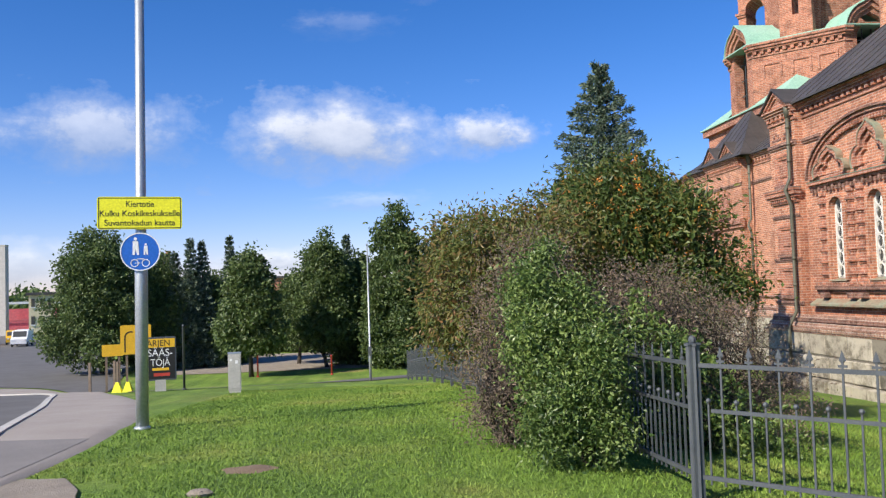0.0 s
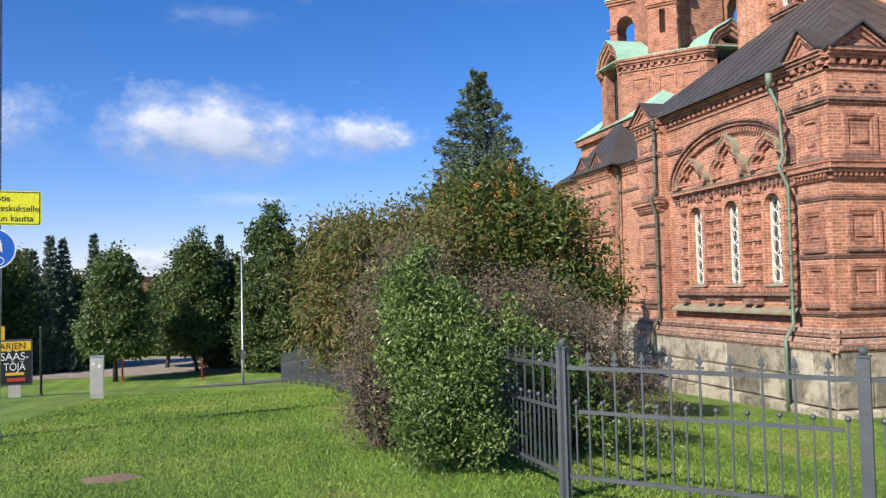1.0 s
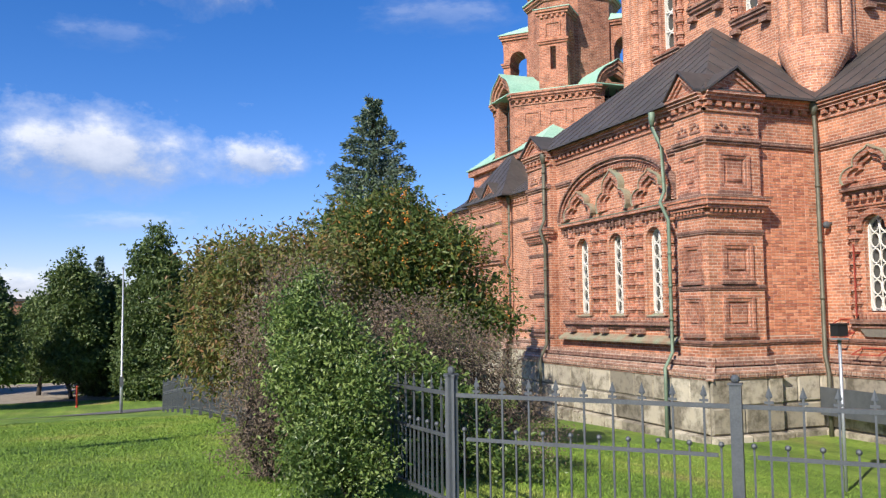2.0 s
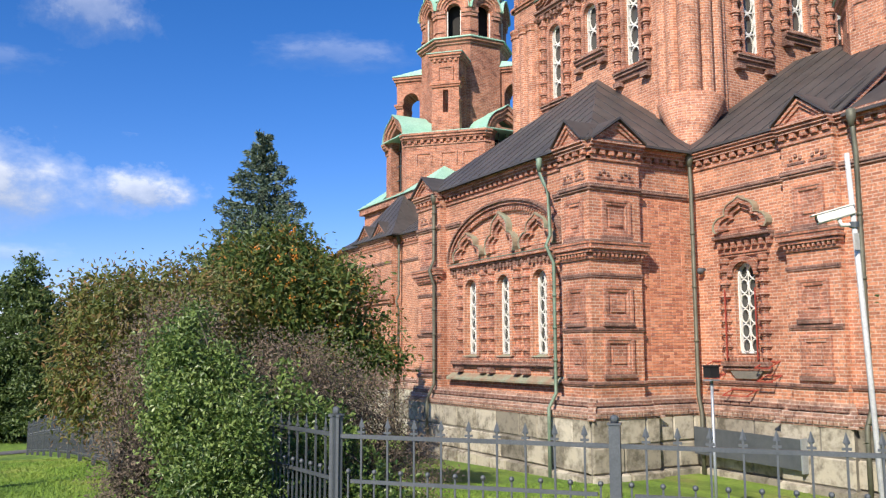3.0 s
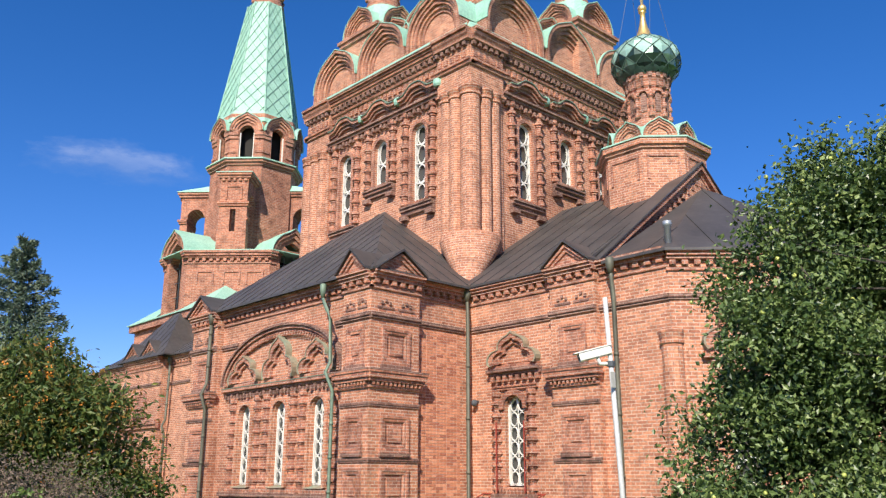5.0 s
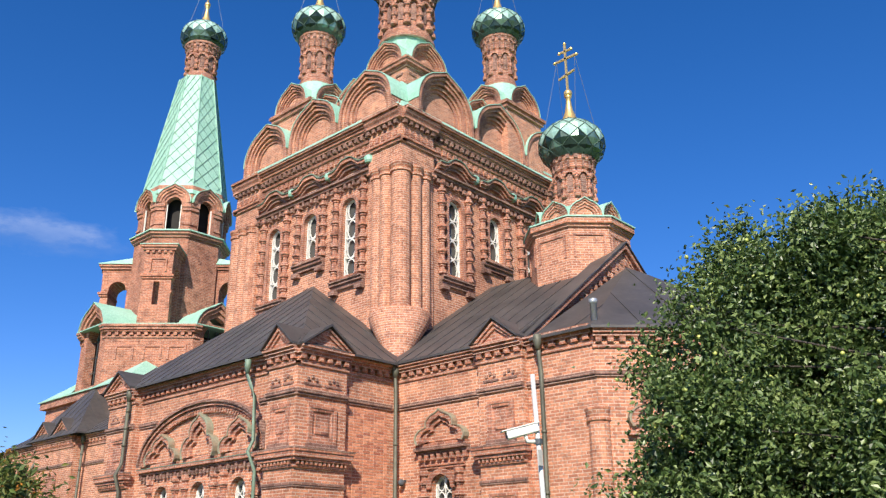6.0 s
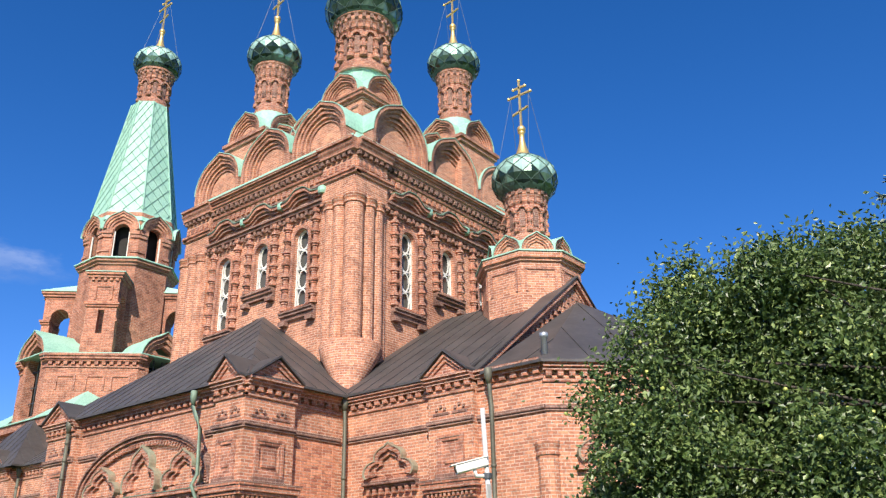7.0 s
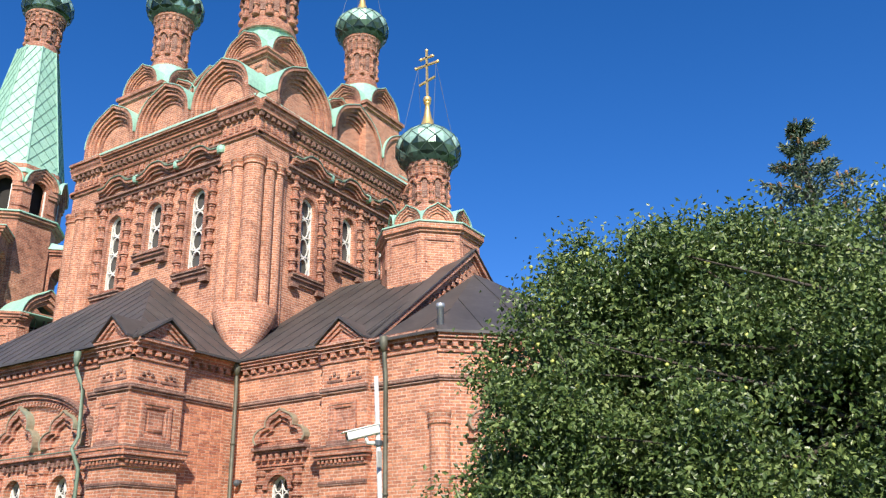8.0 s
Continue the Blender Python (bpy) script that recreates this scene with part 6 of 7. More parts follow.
broadleaf("shrub", "yellowing shrub with drooping sprays above the fence", "shrub", (2.4, 16.0, gz(2.4, 16)),
          [(2.2, 16.0, 1.6, 1.3, 1.4, 1.3), (2.9, 15.2, 2.3, 1.1, 1.1, 0.9), (1.65, 16.3, 1.0, 0.7, 0.8, 0.6), (3.3, 16.4, 2.0, 1.1, 1.2, 1.2), (2.2, 16.4, 2.6, 0.9, 0.9, 0.6)],
          900, 26, 0.16, 0.12, L_YELLOW, 13, 6, 0.05, 0.35, 60, 0.6, 0.4)
broadleaf("shrub", "grey-brown bare twiggy shrub behind the fence", "shrub", (4.9, 11.9, gz(4.9, 11.9)),
          [(4.6, 11.9, 0.6, 1.1, 0.9, 0.9), (5.3, 11.6, 0.0, 0.8, 0.7, 0.7), (3.9, 11.6, 0.9, 0.9, 0.8, 0.9), (4.4, 12.3, 1.3, 0.8, 0.8, 0.6), (3.4, 11.3, 1.5, 0.7, 0.7, 0.6), (5.5, 11.5, 0.45, 0.55, 0.5, 0.5), (5.75, 11.4, -0.2, 0.5, 0.5, 0.6), (5.1, 11.7, 1.0, 0.5, 0.5, 0.45)],
          850, 22, 0.11, 0.05, L_BROWN, 14, 16, 0.022, 0.2, 240, 0.2, 0.35)
broadleaf("shrub", "green shrub in the shade behind the iron fence", "shrub", (4.1, 10.2, gz(4.1, 10.2)),
          [(3.9, 10.4, 0.0, 0.8, 0.8, 0.8), (4.5, 10.0, -0.3, 0.55, 0.6, 0.6), (3.3, 10.3, 0.6, 0.7, 0.7, 0.8)],
          600, 18, 0.08, 0.085, L_LILAC, 15, 6, 0.03, 0.4, 50, 0.35, 0.5)
broadleaf("rowan_tree", "rowan with orange berry clusters and turning leaves", "rowan tree", (6.0, 17.6, gz(6, 17.6)),
          [(5.4, 17.6, 3.1, 1.3, 1.2, 1.1), (5.85, 17.3, 2.6, 1.3, 1.2, 1.1), (6.65, 17.0, 1.5, 1.0, 1.0, 0.8), (4.7, 18.0, 3.6, 0.7, 0.8, 0.6), (5.55, 17.7, 3.7, 0.7, 0.7, 0.55), (5.0, 17.3, 2.2, 1.2, 1.0, 0.9), (6.35, 17.3, 2.9, 0.7, 0.7, 0.6), (7.15, 16.8, 2.1, 0.5, 0.5, 0.5)],
          1000, 30, 0.2, 0.14, L_ROWAN, 16, 3, 0.07, 0.4, 60, 0.4, 0.4, (BERRY, 80, 0.022, 7))
spruce("tall dark blue-green spruce in the churchyard", (6.64, 23.1, gz(6.64, 23.1)), 9.3, 3.6, 17, 30, 720, 0, 0.14)
# apple tree and the spruce behind it
broadleaf("apple_tree", "spreading apple tree full of pale green apples", "apple tree", (11.6, 2.6, gz(11.6, 2.6)),
          [(11.6, 2.6, 2.88, 2.6, 2.6, 2.0), (10.5, 3.8, 2.18, 1.2, 1.2, 1.3), (12.4, 1.4, 4.22, 2.0, 1.8, 1.47), (11.2, 3.2, 4.72, 1.4, 1.3, 1.1), (9.6, 4.6, 0.58, 0.8, 0.8, 0.9), (12.6, -0.6, 3.28, 1.9, 1.8, 2.0), (10.6, 2.4, 1.08, 2.0, 2.0, 1.6), (12.0, 2.2, 5.42, 0.9, 0.9, 0.74), (11.5, 3.9, 4.02, 0.9, 0.8, 0.74), (12.6, 0.6, 5.82, 0.9, 0.8, 0.64), (9.99, 4.36, 4.0, 0.9, 0.9, 0.78), (10.68, 3.68, 5.3, 0.95, 0.9, 0.69), (12.03, 2.05, 5.52, 1.1, 1.0, 0.74), (9.59, 4.96, 2.14, 0.75, 0.75, 0.8), (9.3, 5.09, 1.14, 0.7, 0.7, 0.8), (9.62, 4.45, 3.15, 0.8, 0.8, 0.8)],
          2300, 150, 0.165, 0.08, L_APPLE, 18, 2, 0.12, 0.58, 60, 0.35, 0.6, (APPLE, 1500, 0.028, 1))
spruce("old spruce with brown cones at its top", (20.3, 2.1, gz(20.3, 2.1)), 13.6, 5.6, 19, 24, 620, 1, 0.17)
# the line of trees beyond the lawn
def far_tree(x, y, top, rx, seed, label, low=1.5, sharp=0.75):
    """A linden with a crown of many boughs that narrows to a point."""
    z = gz(x, y)
    h = top - z - low
    rng = random.Random(seed)
    lobes = []
    for i in range(6):
        f = (i + 0.5) / 6
        r = rx * (1 - f) ** sharp * (0.82 if i == 0 else 0.92)
        lobes.append((x, y, z + low + h * f, r * 0.9, r * 0.9, h * 0.13))
    for i in range(26):
        a = i * 2.4 + rng.random()
        f = 0.04 + 0.84 * (i / 26) ** 0.9
        r = rx * (1 - f) ** sharp * (0.82 if f < 0.1 else 1)
        q = rx * rng.uniform(0.17, 0.27)
        lobes.append((x + r * 0.82 * math.cos(a), y + r * 0.82 * math.sin(a), z + low + h * f + rng.uniform(-0.1, 0.1), q, q, q * 1.05))
    broadleaf("linden_tree", label, "linden tree", (x, y, z), lobes, 2300, 15, 0.2, 0.24, L_LINDEN, seed, 1, 0.16, 0.55, 24, 0.4, 0.6, None, "trees beyond the lawn")


dk = "dark green linden with a dense crown beyond the lawn"
far_tree(-17.6, 58.0, 6.3, 4.2, 31, "broad dark green linden beside the street", 0.9, 0.6)
far_tree(-14.2, 60.5, 4.4, 2.6, 32, dk, 0.1, 0.6)
far_tree(-12.9, 63.0, 2.9, 2.6, 39, dk, 0.1, 0.5)
far_tree(-10.9, 62.0, 3.0, 2.3, 40, dk, 0.1, 0.5)
far_tree(-6.95, 51.0, 4.2, 2.2, 33, "young dark green linden beside the path", 1.7, 0.62)
far_tree(-4.9, 60.0, 3.0, 1.7, 47, dk, 1.7, 0.6)
far_tree(-2.75, 56.0, 5.5, 2.5, 34, dk, 1.6, 0.65)
far_tree(-0.6, 58.0, 4.0, 2.2, 35, dk, 0.2, 0.6)
far_tree(1.9, 54.0, 6.8, 2.7, 36, "tall dark linden at the end of the lawn", 0.2, 0.45)
far_tree(5.0, 57.0, 5.4, 2.7, 37, dk, 0.2, 0.55)
far_tree(8.2, 60.0, 4.6, 2.8, 38, dk, 0.2, 0.55)
for x, s in ((-12.5, 61), (-9.0, 62), (-5.4, 63), (-1.8, 64)):
    far_tree(x, 75.0 + s % 3, 1.5 + 0.4 * (s % 2), 3.0, s, "low dark linden behind the sandy court", 0.1, 0.4)
for x, y, top, s in ((-13.2, 60.0, 4.9, 41), (-12.16, 60.0, 5.9, 42), (-11.45, 60.5, 5.7, 43), (-10.1, 64.0, 6.3, 44), (-1.4, 60.0, 5.9, 45), (-14.6, 63.0, 5.0, 46)):
    spruce("slim dark spruce beyond the lawn", (x, y, gz(x, y)), top - gz(x, y), 1.35, s, 24, 170, 0, 0.24, "far spruces")
# wooded ridge on the horizon
rng = np.random.default_rng(51)
pp = []
for i in range(260):
    a = radians(-60 + 100 * i / 260 + rng.uniform(-0.2, 0.2))
    d = 420 + rng.uniform(-30, 60)
    q = rng.normal(size=(110, 3)) * [4.5, 4.5, 2.6]
    pp.append(q + [d * math.sin(a), d * math.cos(a), -4 + 4 + rng.uniform(-1.5, 3.0)])
me = leaf_mesh("woods", np.concatenate(pp), 2.6, L_LINDEN, rng, 0.2, 0.7)
tagged(new("woods", me), "dark wooded ridge along the horizon", "woods", kind="stuff")

# ---- fence ----
def spear(b, x, y, z):
    b.add([(x - 0.028, y, z), (x, y - 0.01, z), (x + 0.028, y, z), (x, y + 0.01, z), (x, y, z + 0.085), (x, y, z - 0.03)], [(0, 1, 4), (1, 2, 4), (2, 3, 4), (3, 0, 4), (0, 5, 1), (1, 5, 2), (2, 5, 3), (3, 5, 0)])
    b.box(x - 0.035, x + 0.035, y - 0.008, y + 0.008, z - 0.055, z - 0.035)


def picket_meshes():
    a = Build()
    a.box(-0.0085, 0.0085, -0.0085, 0.0085, 0.16, 1.27)
    spear(a, 0, 0, 1.275)
    c = Build()
    c.box(-0.0075, 0.0075, -0.0075, 0.0075, 0.16, 0.87)
    c.ball((0, 0, 0.885), 0.024, 6)
    d = Build()
    d.box(-0.045, 0.045, -0.045, 0.045, -0.35, 1.36)
    d.box(-0.055, 0.055, -0.055, 0.055, 1.36, 1.375)
    d.ball((0, 0, 1.405), 0.036, 8)
    return a.mesh("picket", IRON), c.mesh("short_picket", IRON), d.mesh("post", IRON)


PICKET, SHORT_PICKET, POST = picket_meshes()


def fence(points, label, ornate):
    """Posts at the given places, rails between them, tall speared pickets with short knobbed ones in between."""
    x0, y0 = points[0]
    t = thing("fence", label, "fence", at=(x0, y0, ground_z(x0, y0)))
    org = Vector((x0, y0, ground_z(x0, y0)))
    base = [Vector((x, y, -0.19 - 0.02 * i if ornate else ground_z(x, y))) for i, (x, y) in enumerate(points)]
    for p in base:
        o = part("post", POST, IRON, t)
        o.matrix_basis = Matrix.Translation(p - org) @ Matrix.Rotation(math.atan2(points[1][1] - y0, points[1][0] - x0), 4, "Z")
    for p, q in zip(base, base[1:]):
        d = q - p
        ang = math.atan2(d.y, d.x)
        n = 10
        for z, h, r in ((1.19, 0.018, 0.016), (0.80, 0.016, 0.012), (0.22, 0.018, 0.014)):
            b = Build()
            side = Vector((-d.y, d.x, 0)).normalized() * r
            s, e = p - org + Vector((0, 0, z)), q - org + Vector((0, 0, z))
            if z == 0.80 and ornate:
                s, e = s.lerp(e, 0.06), s.lerp(e, 0.94)
            hh = Vector((0, 0, h))
            b.add([tuple(v) for v in (s - side - hh, s + side - hh, s + side + hh, s - side + hh, e - side - hh, e + side - hh, e + side + hh, e - side + hh)],
                  [(0, 1, 2, 3), (4, 5, 6, 7), (0, 1, 5, 4), (1, 2, 6, 5), (2, 3, 7, 6), (3, 0, 4, 7)])
            part("rail", b, IRON, t)
        for i in range(1, 2 * n):
            o = part("short_picket" if i % 2 else "picket", SHORT_PICKET if i % 2 else PICKET, IRON, t)
            o.matrix_basis = Matrix.Translation(p - org + d * (i / (2 * n))) @ Matrix.Rotation(ang, 4, "Z")
    return t


fence([(2.82 + 1.745 * i, 7.29 - 1.745 * i) for i in range(5)], "grey wrought iron fence with spear finials and square posts", True)
fence([(2.82 - 0.0275 * 2.47 * i, 7.29 + 2.47 * i) for i in range(15)], "grey iron picket fence running downhill beside the lawn", False)

# ---- signs and posts ----
YELLOW = plain("yellow_sign_face", (0.82, 0.78, 0.02), (0.86, 0.82, 0.03), 2, 0.5, 0, 0, 0, 30)
ORANGE = plain("orange_yellow_sign_face", (0.80, 0.46, 0.02), (0.84, 0.50, 0.03), 2, 0.5, 0, 0, 0, 30)
BLUE = plain("blue_sign_face", (0.015, 0.12, 0.52), (0.02, 0.14, 0.56), 2, 0.4, 0, 0, 0, 30)
BLACK = plain("black_print", (0.015, 0.014, 0.014), (0.022, 0.02, 0.02), 2, 0.5, 0, 0, 0, 30)
SIGNWHITE = plain("white_print", (0.78, 0.78, 0.78), (0.82, 0.82, 0.82), 2, 0.5, 0, 0, 0, 30)
RED = plain("red_paint", (0.50, 0.05, 0.035), (0.58, 0.07, 0.05), 2, 0.5, 0, 0.05, 0.003, 40)
RUST_RED = plain("rust_red_iron", (0.28, 0.045, 0.03), (0.36, 0.06, 0.04), 3, 0.6, 0, 0.1, 0.003, 40)
CONCRETE = plain("pale_concrete", (0.42, 0.41, 0.38), (0.52, 0.50, 0.47), 2, 0.85, 0, 0.2, 0.01, 30)
WOOD = plain("weathered_timber", (0.16, 0.12, 0.09), (0.24, 0.19, 0.14), 3, 0.85, 0, 0.3, 0.01, 30)


def writing(body, m, size, mat, parent, name="lettering", width=None):
    """Raised letters, centred, on the upright face of m (u right, w outward, z up)."""
    cu = bpy.data.curves.new(name, "FONT")
    cu.body, cu.size, cu.extrude, cu.align_x, cu.align_y = body, size, 0.002, "CENTER", "CENTER"
    tmp = bpy.data.objects.new(name, cu)
    scene.collection.objects.link(tmp)
    dg = bpy.context.evaluated_depsgraph_get()
    me = bpy.data.meshes.new_from_object(tmp.evaluated_get(dg))
    bpy.data.objects.remove(tmp)
    w = max(v.co.x for v in me.vertices) - min(v.co.x for v in me.vertices)
    k = width / w if width else 1.0
    for v in me.vertices:
        v.co = Vector((v.co.x * k, v.co.z, v.co.y))
    me.materials.clear()
    me.materials.append(mat)
    ob = new(name, me)
    ob.matrix_basis = m
    ob.parent = parent
    return ob


def rounded(w, h, r, n=5):
    out = []
    for cx, cz, a0 in ((w - r, h - r, 0), (-w + r, h - r, 90), (-w + r, -h + r, 180), (w - r, -h + r, 270)):
        out += [(cx + r * math.cos(radians(a0 + 90 * i / n)), cz + r * math.sin(radians(a0 + 90 * i / n))) for i in range(n + 1)]
    return out


PX, PY = -3.645, 14.0
PZ = ground_z(PX, PY)
FACE = wall_frame(0, 0, 0.13, -1)
sign = thing("sign_post", "galvanised pole with a yellow detour sign and a round blue sign", "road sign", at=(PX, PY, PZ))
sign.rotation_euler = (0, radians(0.5), 0)
b = Build()
b.lathe([(0.1, -0.2), (0.1, 2.8), (0.085, 2.85), (0.062, 9.5)], 0, 0, 18)
b.lathe([(0.13, -0.02), (0.13, 0.03), (0.1, 0.05)], 0, 0, 18)
part("pole", b, GALV, sign, smooth=True)
b = Build(FACE)
b.slab([(u, z + 3.44) for u, z in rounded(0.645, 0.26, 0.05)], 0.11, 0.125)
yp = part("sign_board", b, YELLOW, sign, "yellow detour board with black lettering")
b = Build(FACE)
for u0, u1, z0, z1 in ((-0.62, 0.62, 3.675, 3.685), (-0.62, 0.62, 3.195, 3.205), (-0.625, -0.615, 3.195, 3.685), (0.615, 0.625, 3.195, 3.685)):
    b.box(u0, u1, 0.125, 0.129, z0, z1)
part("border", b, BLACK, yp)
for txt, z, w in (("Kiertotie", 3.58, 0.42), ("Kulku Koskikeskukselle", 3.43, 1.21), ("Suvantokadun kautta", 3.28, 1.07)):
    writing(txt, FACE @ Matrix.Translation((0, 0.127, z)), 0.135, BLACK, yp, width=w)
b = Build(FACE)
b.slab([(0.305 * math.cos(6.283 * i / 36), 2.82 + 0.305 * math.sin(6.283 * i / 36)) for i in range(36)], 0.11, 0.122)
bs = part("round_sign", b, BLUE, sign, "round blue sign with a white rim and symbols")
b = Build(FACE)
b.ring(0, 2.82, 0.288, 0.305, 0.12, 0.127, 0, 2 * math.pi, 36)
part("rim", b, SIGNWHITE, bs)
b = Build(FACE)
for u, k in ((-0.07, 1.0), (0.085, 0.66)):
    z = 2.77
    b.slab([(u - 0.045 * k, z), (u - 0.012 * k, z), (u, z + 0.1 * k), (u + 0.022 * k, z), (u + 0.055 * k, z), (u + 0.04 * k, z + 0.22 * k), (u - 0.04 * k, z + 0.22 * k)], 0.122, 0.127)
    b.slab([(u + 0.027 * k * math.cos(0.785 * i), z + 0.255 * k + 0.027 * k * math.sin(0.785 * i)) for i in range(8)], 0.122, 0.127)
part("symbol_bar", b, SIGNWHITE, bs)
b = Build(FACE)
for u in (-0.085, 0.085):
    b.ring(u, 2.64, 0.05, 0.062, 0.122, 0.127, 0, 2 * math.pi, 16)
b.slab([(-0.085, 2.635), (0.0, 2.635), (0.0, 2.645), (-0.085, 2.645)], 0.122, 0.127)
b.slab([(-0.05, 2.70), (0.06, 2.70), (0.06, 2.712), (-0.05, 2.712)], 0.122, 0.1275)
part("wheel_symbol", b, SIGNWHITE, bs)

# lamp post at the end of the lawn
lx, ly = 0.03, 44.2
lamp = thing("lamp_post", "slim pale grey lamp post on the lawn's far edge", "lamp post", at=(lx, ly, ground_z(lx, ly)))
b = Build()
b.lathe([(0.075, -0.1), (0.075, 1.7), (0.05, 1.75), (0.035, 7.0)], 0, 0, 12)
part("pole", b, GALV, lamp, smooth=True)
b = Build()
b.box(-0.09, 0.09, -0.1, -0.06, 1.3, 1.75)
part("hatch", b, IRON, lamp)
b = Build()
b.box(-0.06, 0.06, -0.25, 0.08, 6.98, 7.06)
part("lamp_head", b, GALV, lamp)
# cable cabinet
kx, ky = -4.1, 26.4
cab = thing("utility_cabinet", "pale grey metal cable cabinet standing on the lawn", "cabinet", at=(kx, ky, ground_z(kx, ky)))
b = Build(Matrix.Rotation(radians(8), 4, "Z"))
b.box(-0.19, 0.19, -0.16, 0.16, 0.1, 1.2)
part("body", b, CONCRETE, cab)
b = Build(Matrix.Rotation(radians(8), 4, "Z"))
b.box(-0.2, 0.2, -0.17, 0.17, 1.2, 1.23)
part("cap", b, GALV, cab)
b = Build(Matrix.Rotation(radians(8), 4, "Z"))
b.box(-0.17, 0.17, -0.15, 0.15, -0.25, 0.1)
part("plinth", b, CONCRETE, cab)
b = Build(Matrix.Rotation(radians(8), 4, "Z"))
b.box(-0.165, 0.165, -0.168, -0.16, 0.16, 1.15)
part("door", b, CONCRETE, cab)
b = Build(Matrix.Rotation(radians(8), 4, "Z"))
b.box(-0.14, -0.06, -0.172, -0.168, 0.98, 1.05)
b.box(0.02, 0.1, -0.172, -0.168, 0.9, 1.0)
part("sticker", b, SIGNWHITE, cab)

# advertising board
ax, ay = -8.2, 34.4
az = ground_z(ax, ay)
AD = wall_frame(0, 0, 0.22, -1)
ad = thing("billboard", "black advertising board with yellow and white lettering on a concrete foot", "billboard", at=(ax, ay, az))
b = Build(AD)
b.box(-0.2, 0.2, -0.12, 0.12, -0.2, 0.45)
part("foot", b, CONCRETE, ad)
b = Build(AD)
b.slab([(u, z + 1.28) for u, z in rounded(0.6, 0.85, 0.06)], -0.08, 0.08)
case = part("frame", b, IRON, ad)
b = Build(AD)
b.box(-0.55, 0.55, 0.08, 0.088, 0.5, 1.72)
part("poster", b, BLACK, ad)
b = Build(AD)
b.box(-0.55, 0.55, 0.08, 0.09, 1.72, 2.06)
part("banner", b, ORANGE, ad)
writing("ARJEN", AD @ Matrix.Translation((-0.06, 0.093, 1.88)), 0.34, BLACK, ad, width=0.86)
writing("S\u00c4\u00c4S-", AD @ Matrix.Translation((0, 0.092, 1.5)), 0.4, SIGNWHITE, ad, width=0.92)
writing("T\u00d6J\u00c4", AD @ Matrix.Translation((0, 0.092, 1.12)), 0.4, SIGNWHITE, ad, width=0.72)
b = Build(AD)
b.box(-0.3, 0.32, 0.088, 0.092, 0.82, 0.92)
part("text_bar", b, ORANGE, ad)
b = Build(AD)
b.box(-0.25, 0.35, 0.088, 0.092, 0.6, 0.72)
part("text_bar", b, RED, ad)
# orange detour boards on posts
for ox, oy, w, h, zc in ((-9.6, 36.2, 0.6, 0.6, 2.15), (-11.0, 37.8, 0.43, 0.25, 1.8)):
    d = thing("detour_sign", "orange-yellow temporary road sign on timber posts", "road sign", "temporary road signs", at=(ox, oy, ground_z(ox, oy)))
    m = wall_frame(0, 0, 0.26, -1)
    b = Build(m)
    b.slab([(u, z + zc) for u, z in rounded(w, h, 0.05)], 0.04, 0.06)
    brd = part("sign_board", b, ORANGE, d)
    if w > 0.5:
        b = Build(m)
        b.box(-0.45, -0.4, 0.06, 0.066, zc - 0.5, zc + 0.1)
        b.ring(-0.2, zc + 0.1, 0.2, 0.25, 0.06, 0.066, 1.2, math.pi, 10)
        b.ring(0.2, zc + 0.2, 0.13, 0.18, 0.06, 0.066, 0, 2 * math.pi, 14)
        part("arrow", b, BLACK, brd)
    for s in (-0.6, 0.6):
        b = Build(m)
        b.box(w * s - 0.045, w * s + 0.045, -0.05, 0.04, -0.2, zc + h * 0.8)
        part("post", b, WOOD, d)
for ox, oy in ((-11.9, 37.6), (-10.7, 37.4), (-10.5, 36.3)):
    d = thing("timber_post", "weathered timber post behind the road signs", "post", "timber posts", at=(ox, oy, ground_z(ox, oy)))
    b = Build()
    b.box(-0.05, 0.05, -0.05, 0.05, -0.2, 1.3)
    part("shaft", b, WOOD, d)
for ox, oy in ((-10.2, 35.6), (-9.75, 35.5)):
    b = Build()
    b.prism([(-0.2, -0.15), (0.2, -0.15), (0.2, 0.15), (-0.2, 0.15)], 0, 0.42, top=[(-0.06, -0.05), (0.06, -0.05), (0.06, 0.05), (-0.06, 0.05)])
    o = tagged(part("sandbag_weight", b, YELLOW), "yellow weight at the foot of the road signs", "weight", "sign weights")
    o.location = (ox, oy, ground_z(ox, oy))
# dark slim post beside the board, red posts by the court
for ox, oy, h, mt, lb in ((-7.55, 35.6, 2.6, IRON, "slim dark post with a small hood beside the path"), (-6.5, 50.5, 2.0, RED, "red painted post at the court's edge"), (-2.2, 50.0, 1.1, RED, "red painted post at the court's edge")):
    d = thing("post", lb, "post", at=(ox, oy, ground_z(ox, oy)))
    b = Build()
    b.lathe([(0.05, -0.1), (0.05, h), (0.06, h + 0.01), (0.02, h + 0.06)], 0, 0, 10)
    part("shaft", b, mt, d, smooth=True)
    b = Build()
    b.lathe([(0.08, 0.0), (0.08, 0.06), (0.05, 0.08)], 0, 0, 10)
    part("collar", b, mt, d)

# ---- by the church wall ----
# surveillance mast
MASTPAINT = plain("weathered_white_mast_paint", (0.50, 0.50, 0.49), (0.60, 0.60, 0.58), 2.0, 0.6, 0, 0.1, 0.004, 30)
mx, my = 8.25, 5.72
mast = thing("camera_mast", "slightly leaning white mast with a surveillance camera", "camera mast", at=(mx, my, ground_z(mx, my)))
zt = 3.86 - ground_z(mx, my)
top = Vector((-0.16, 0.12, zt))
b = Build()
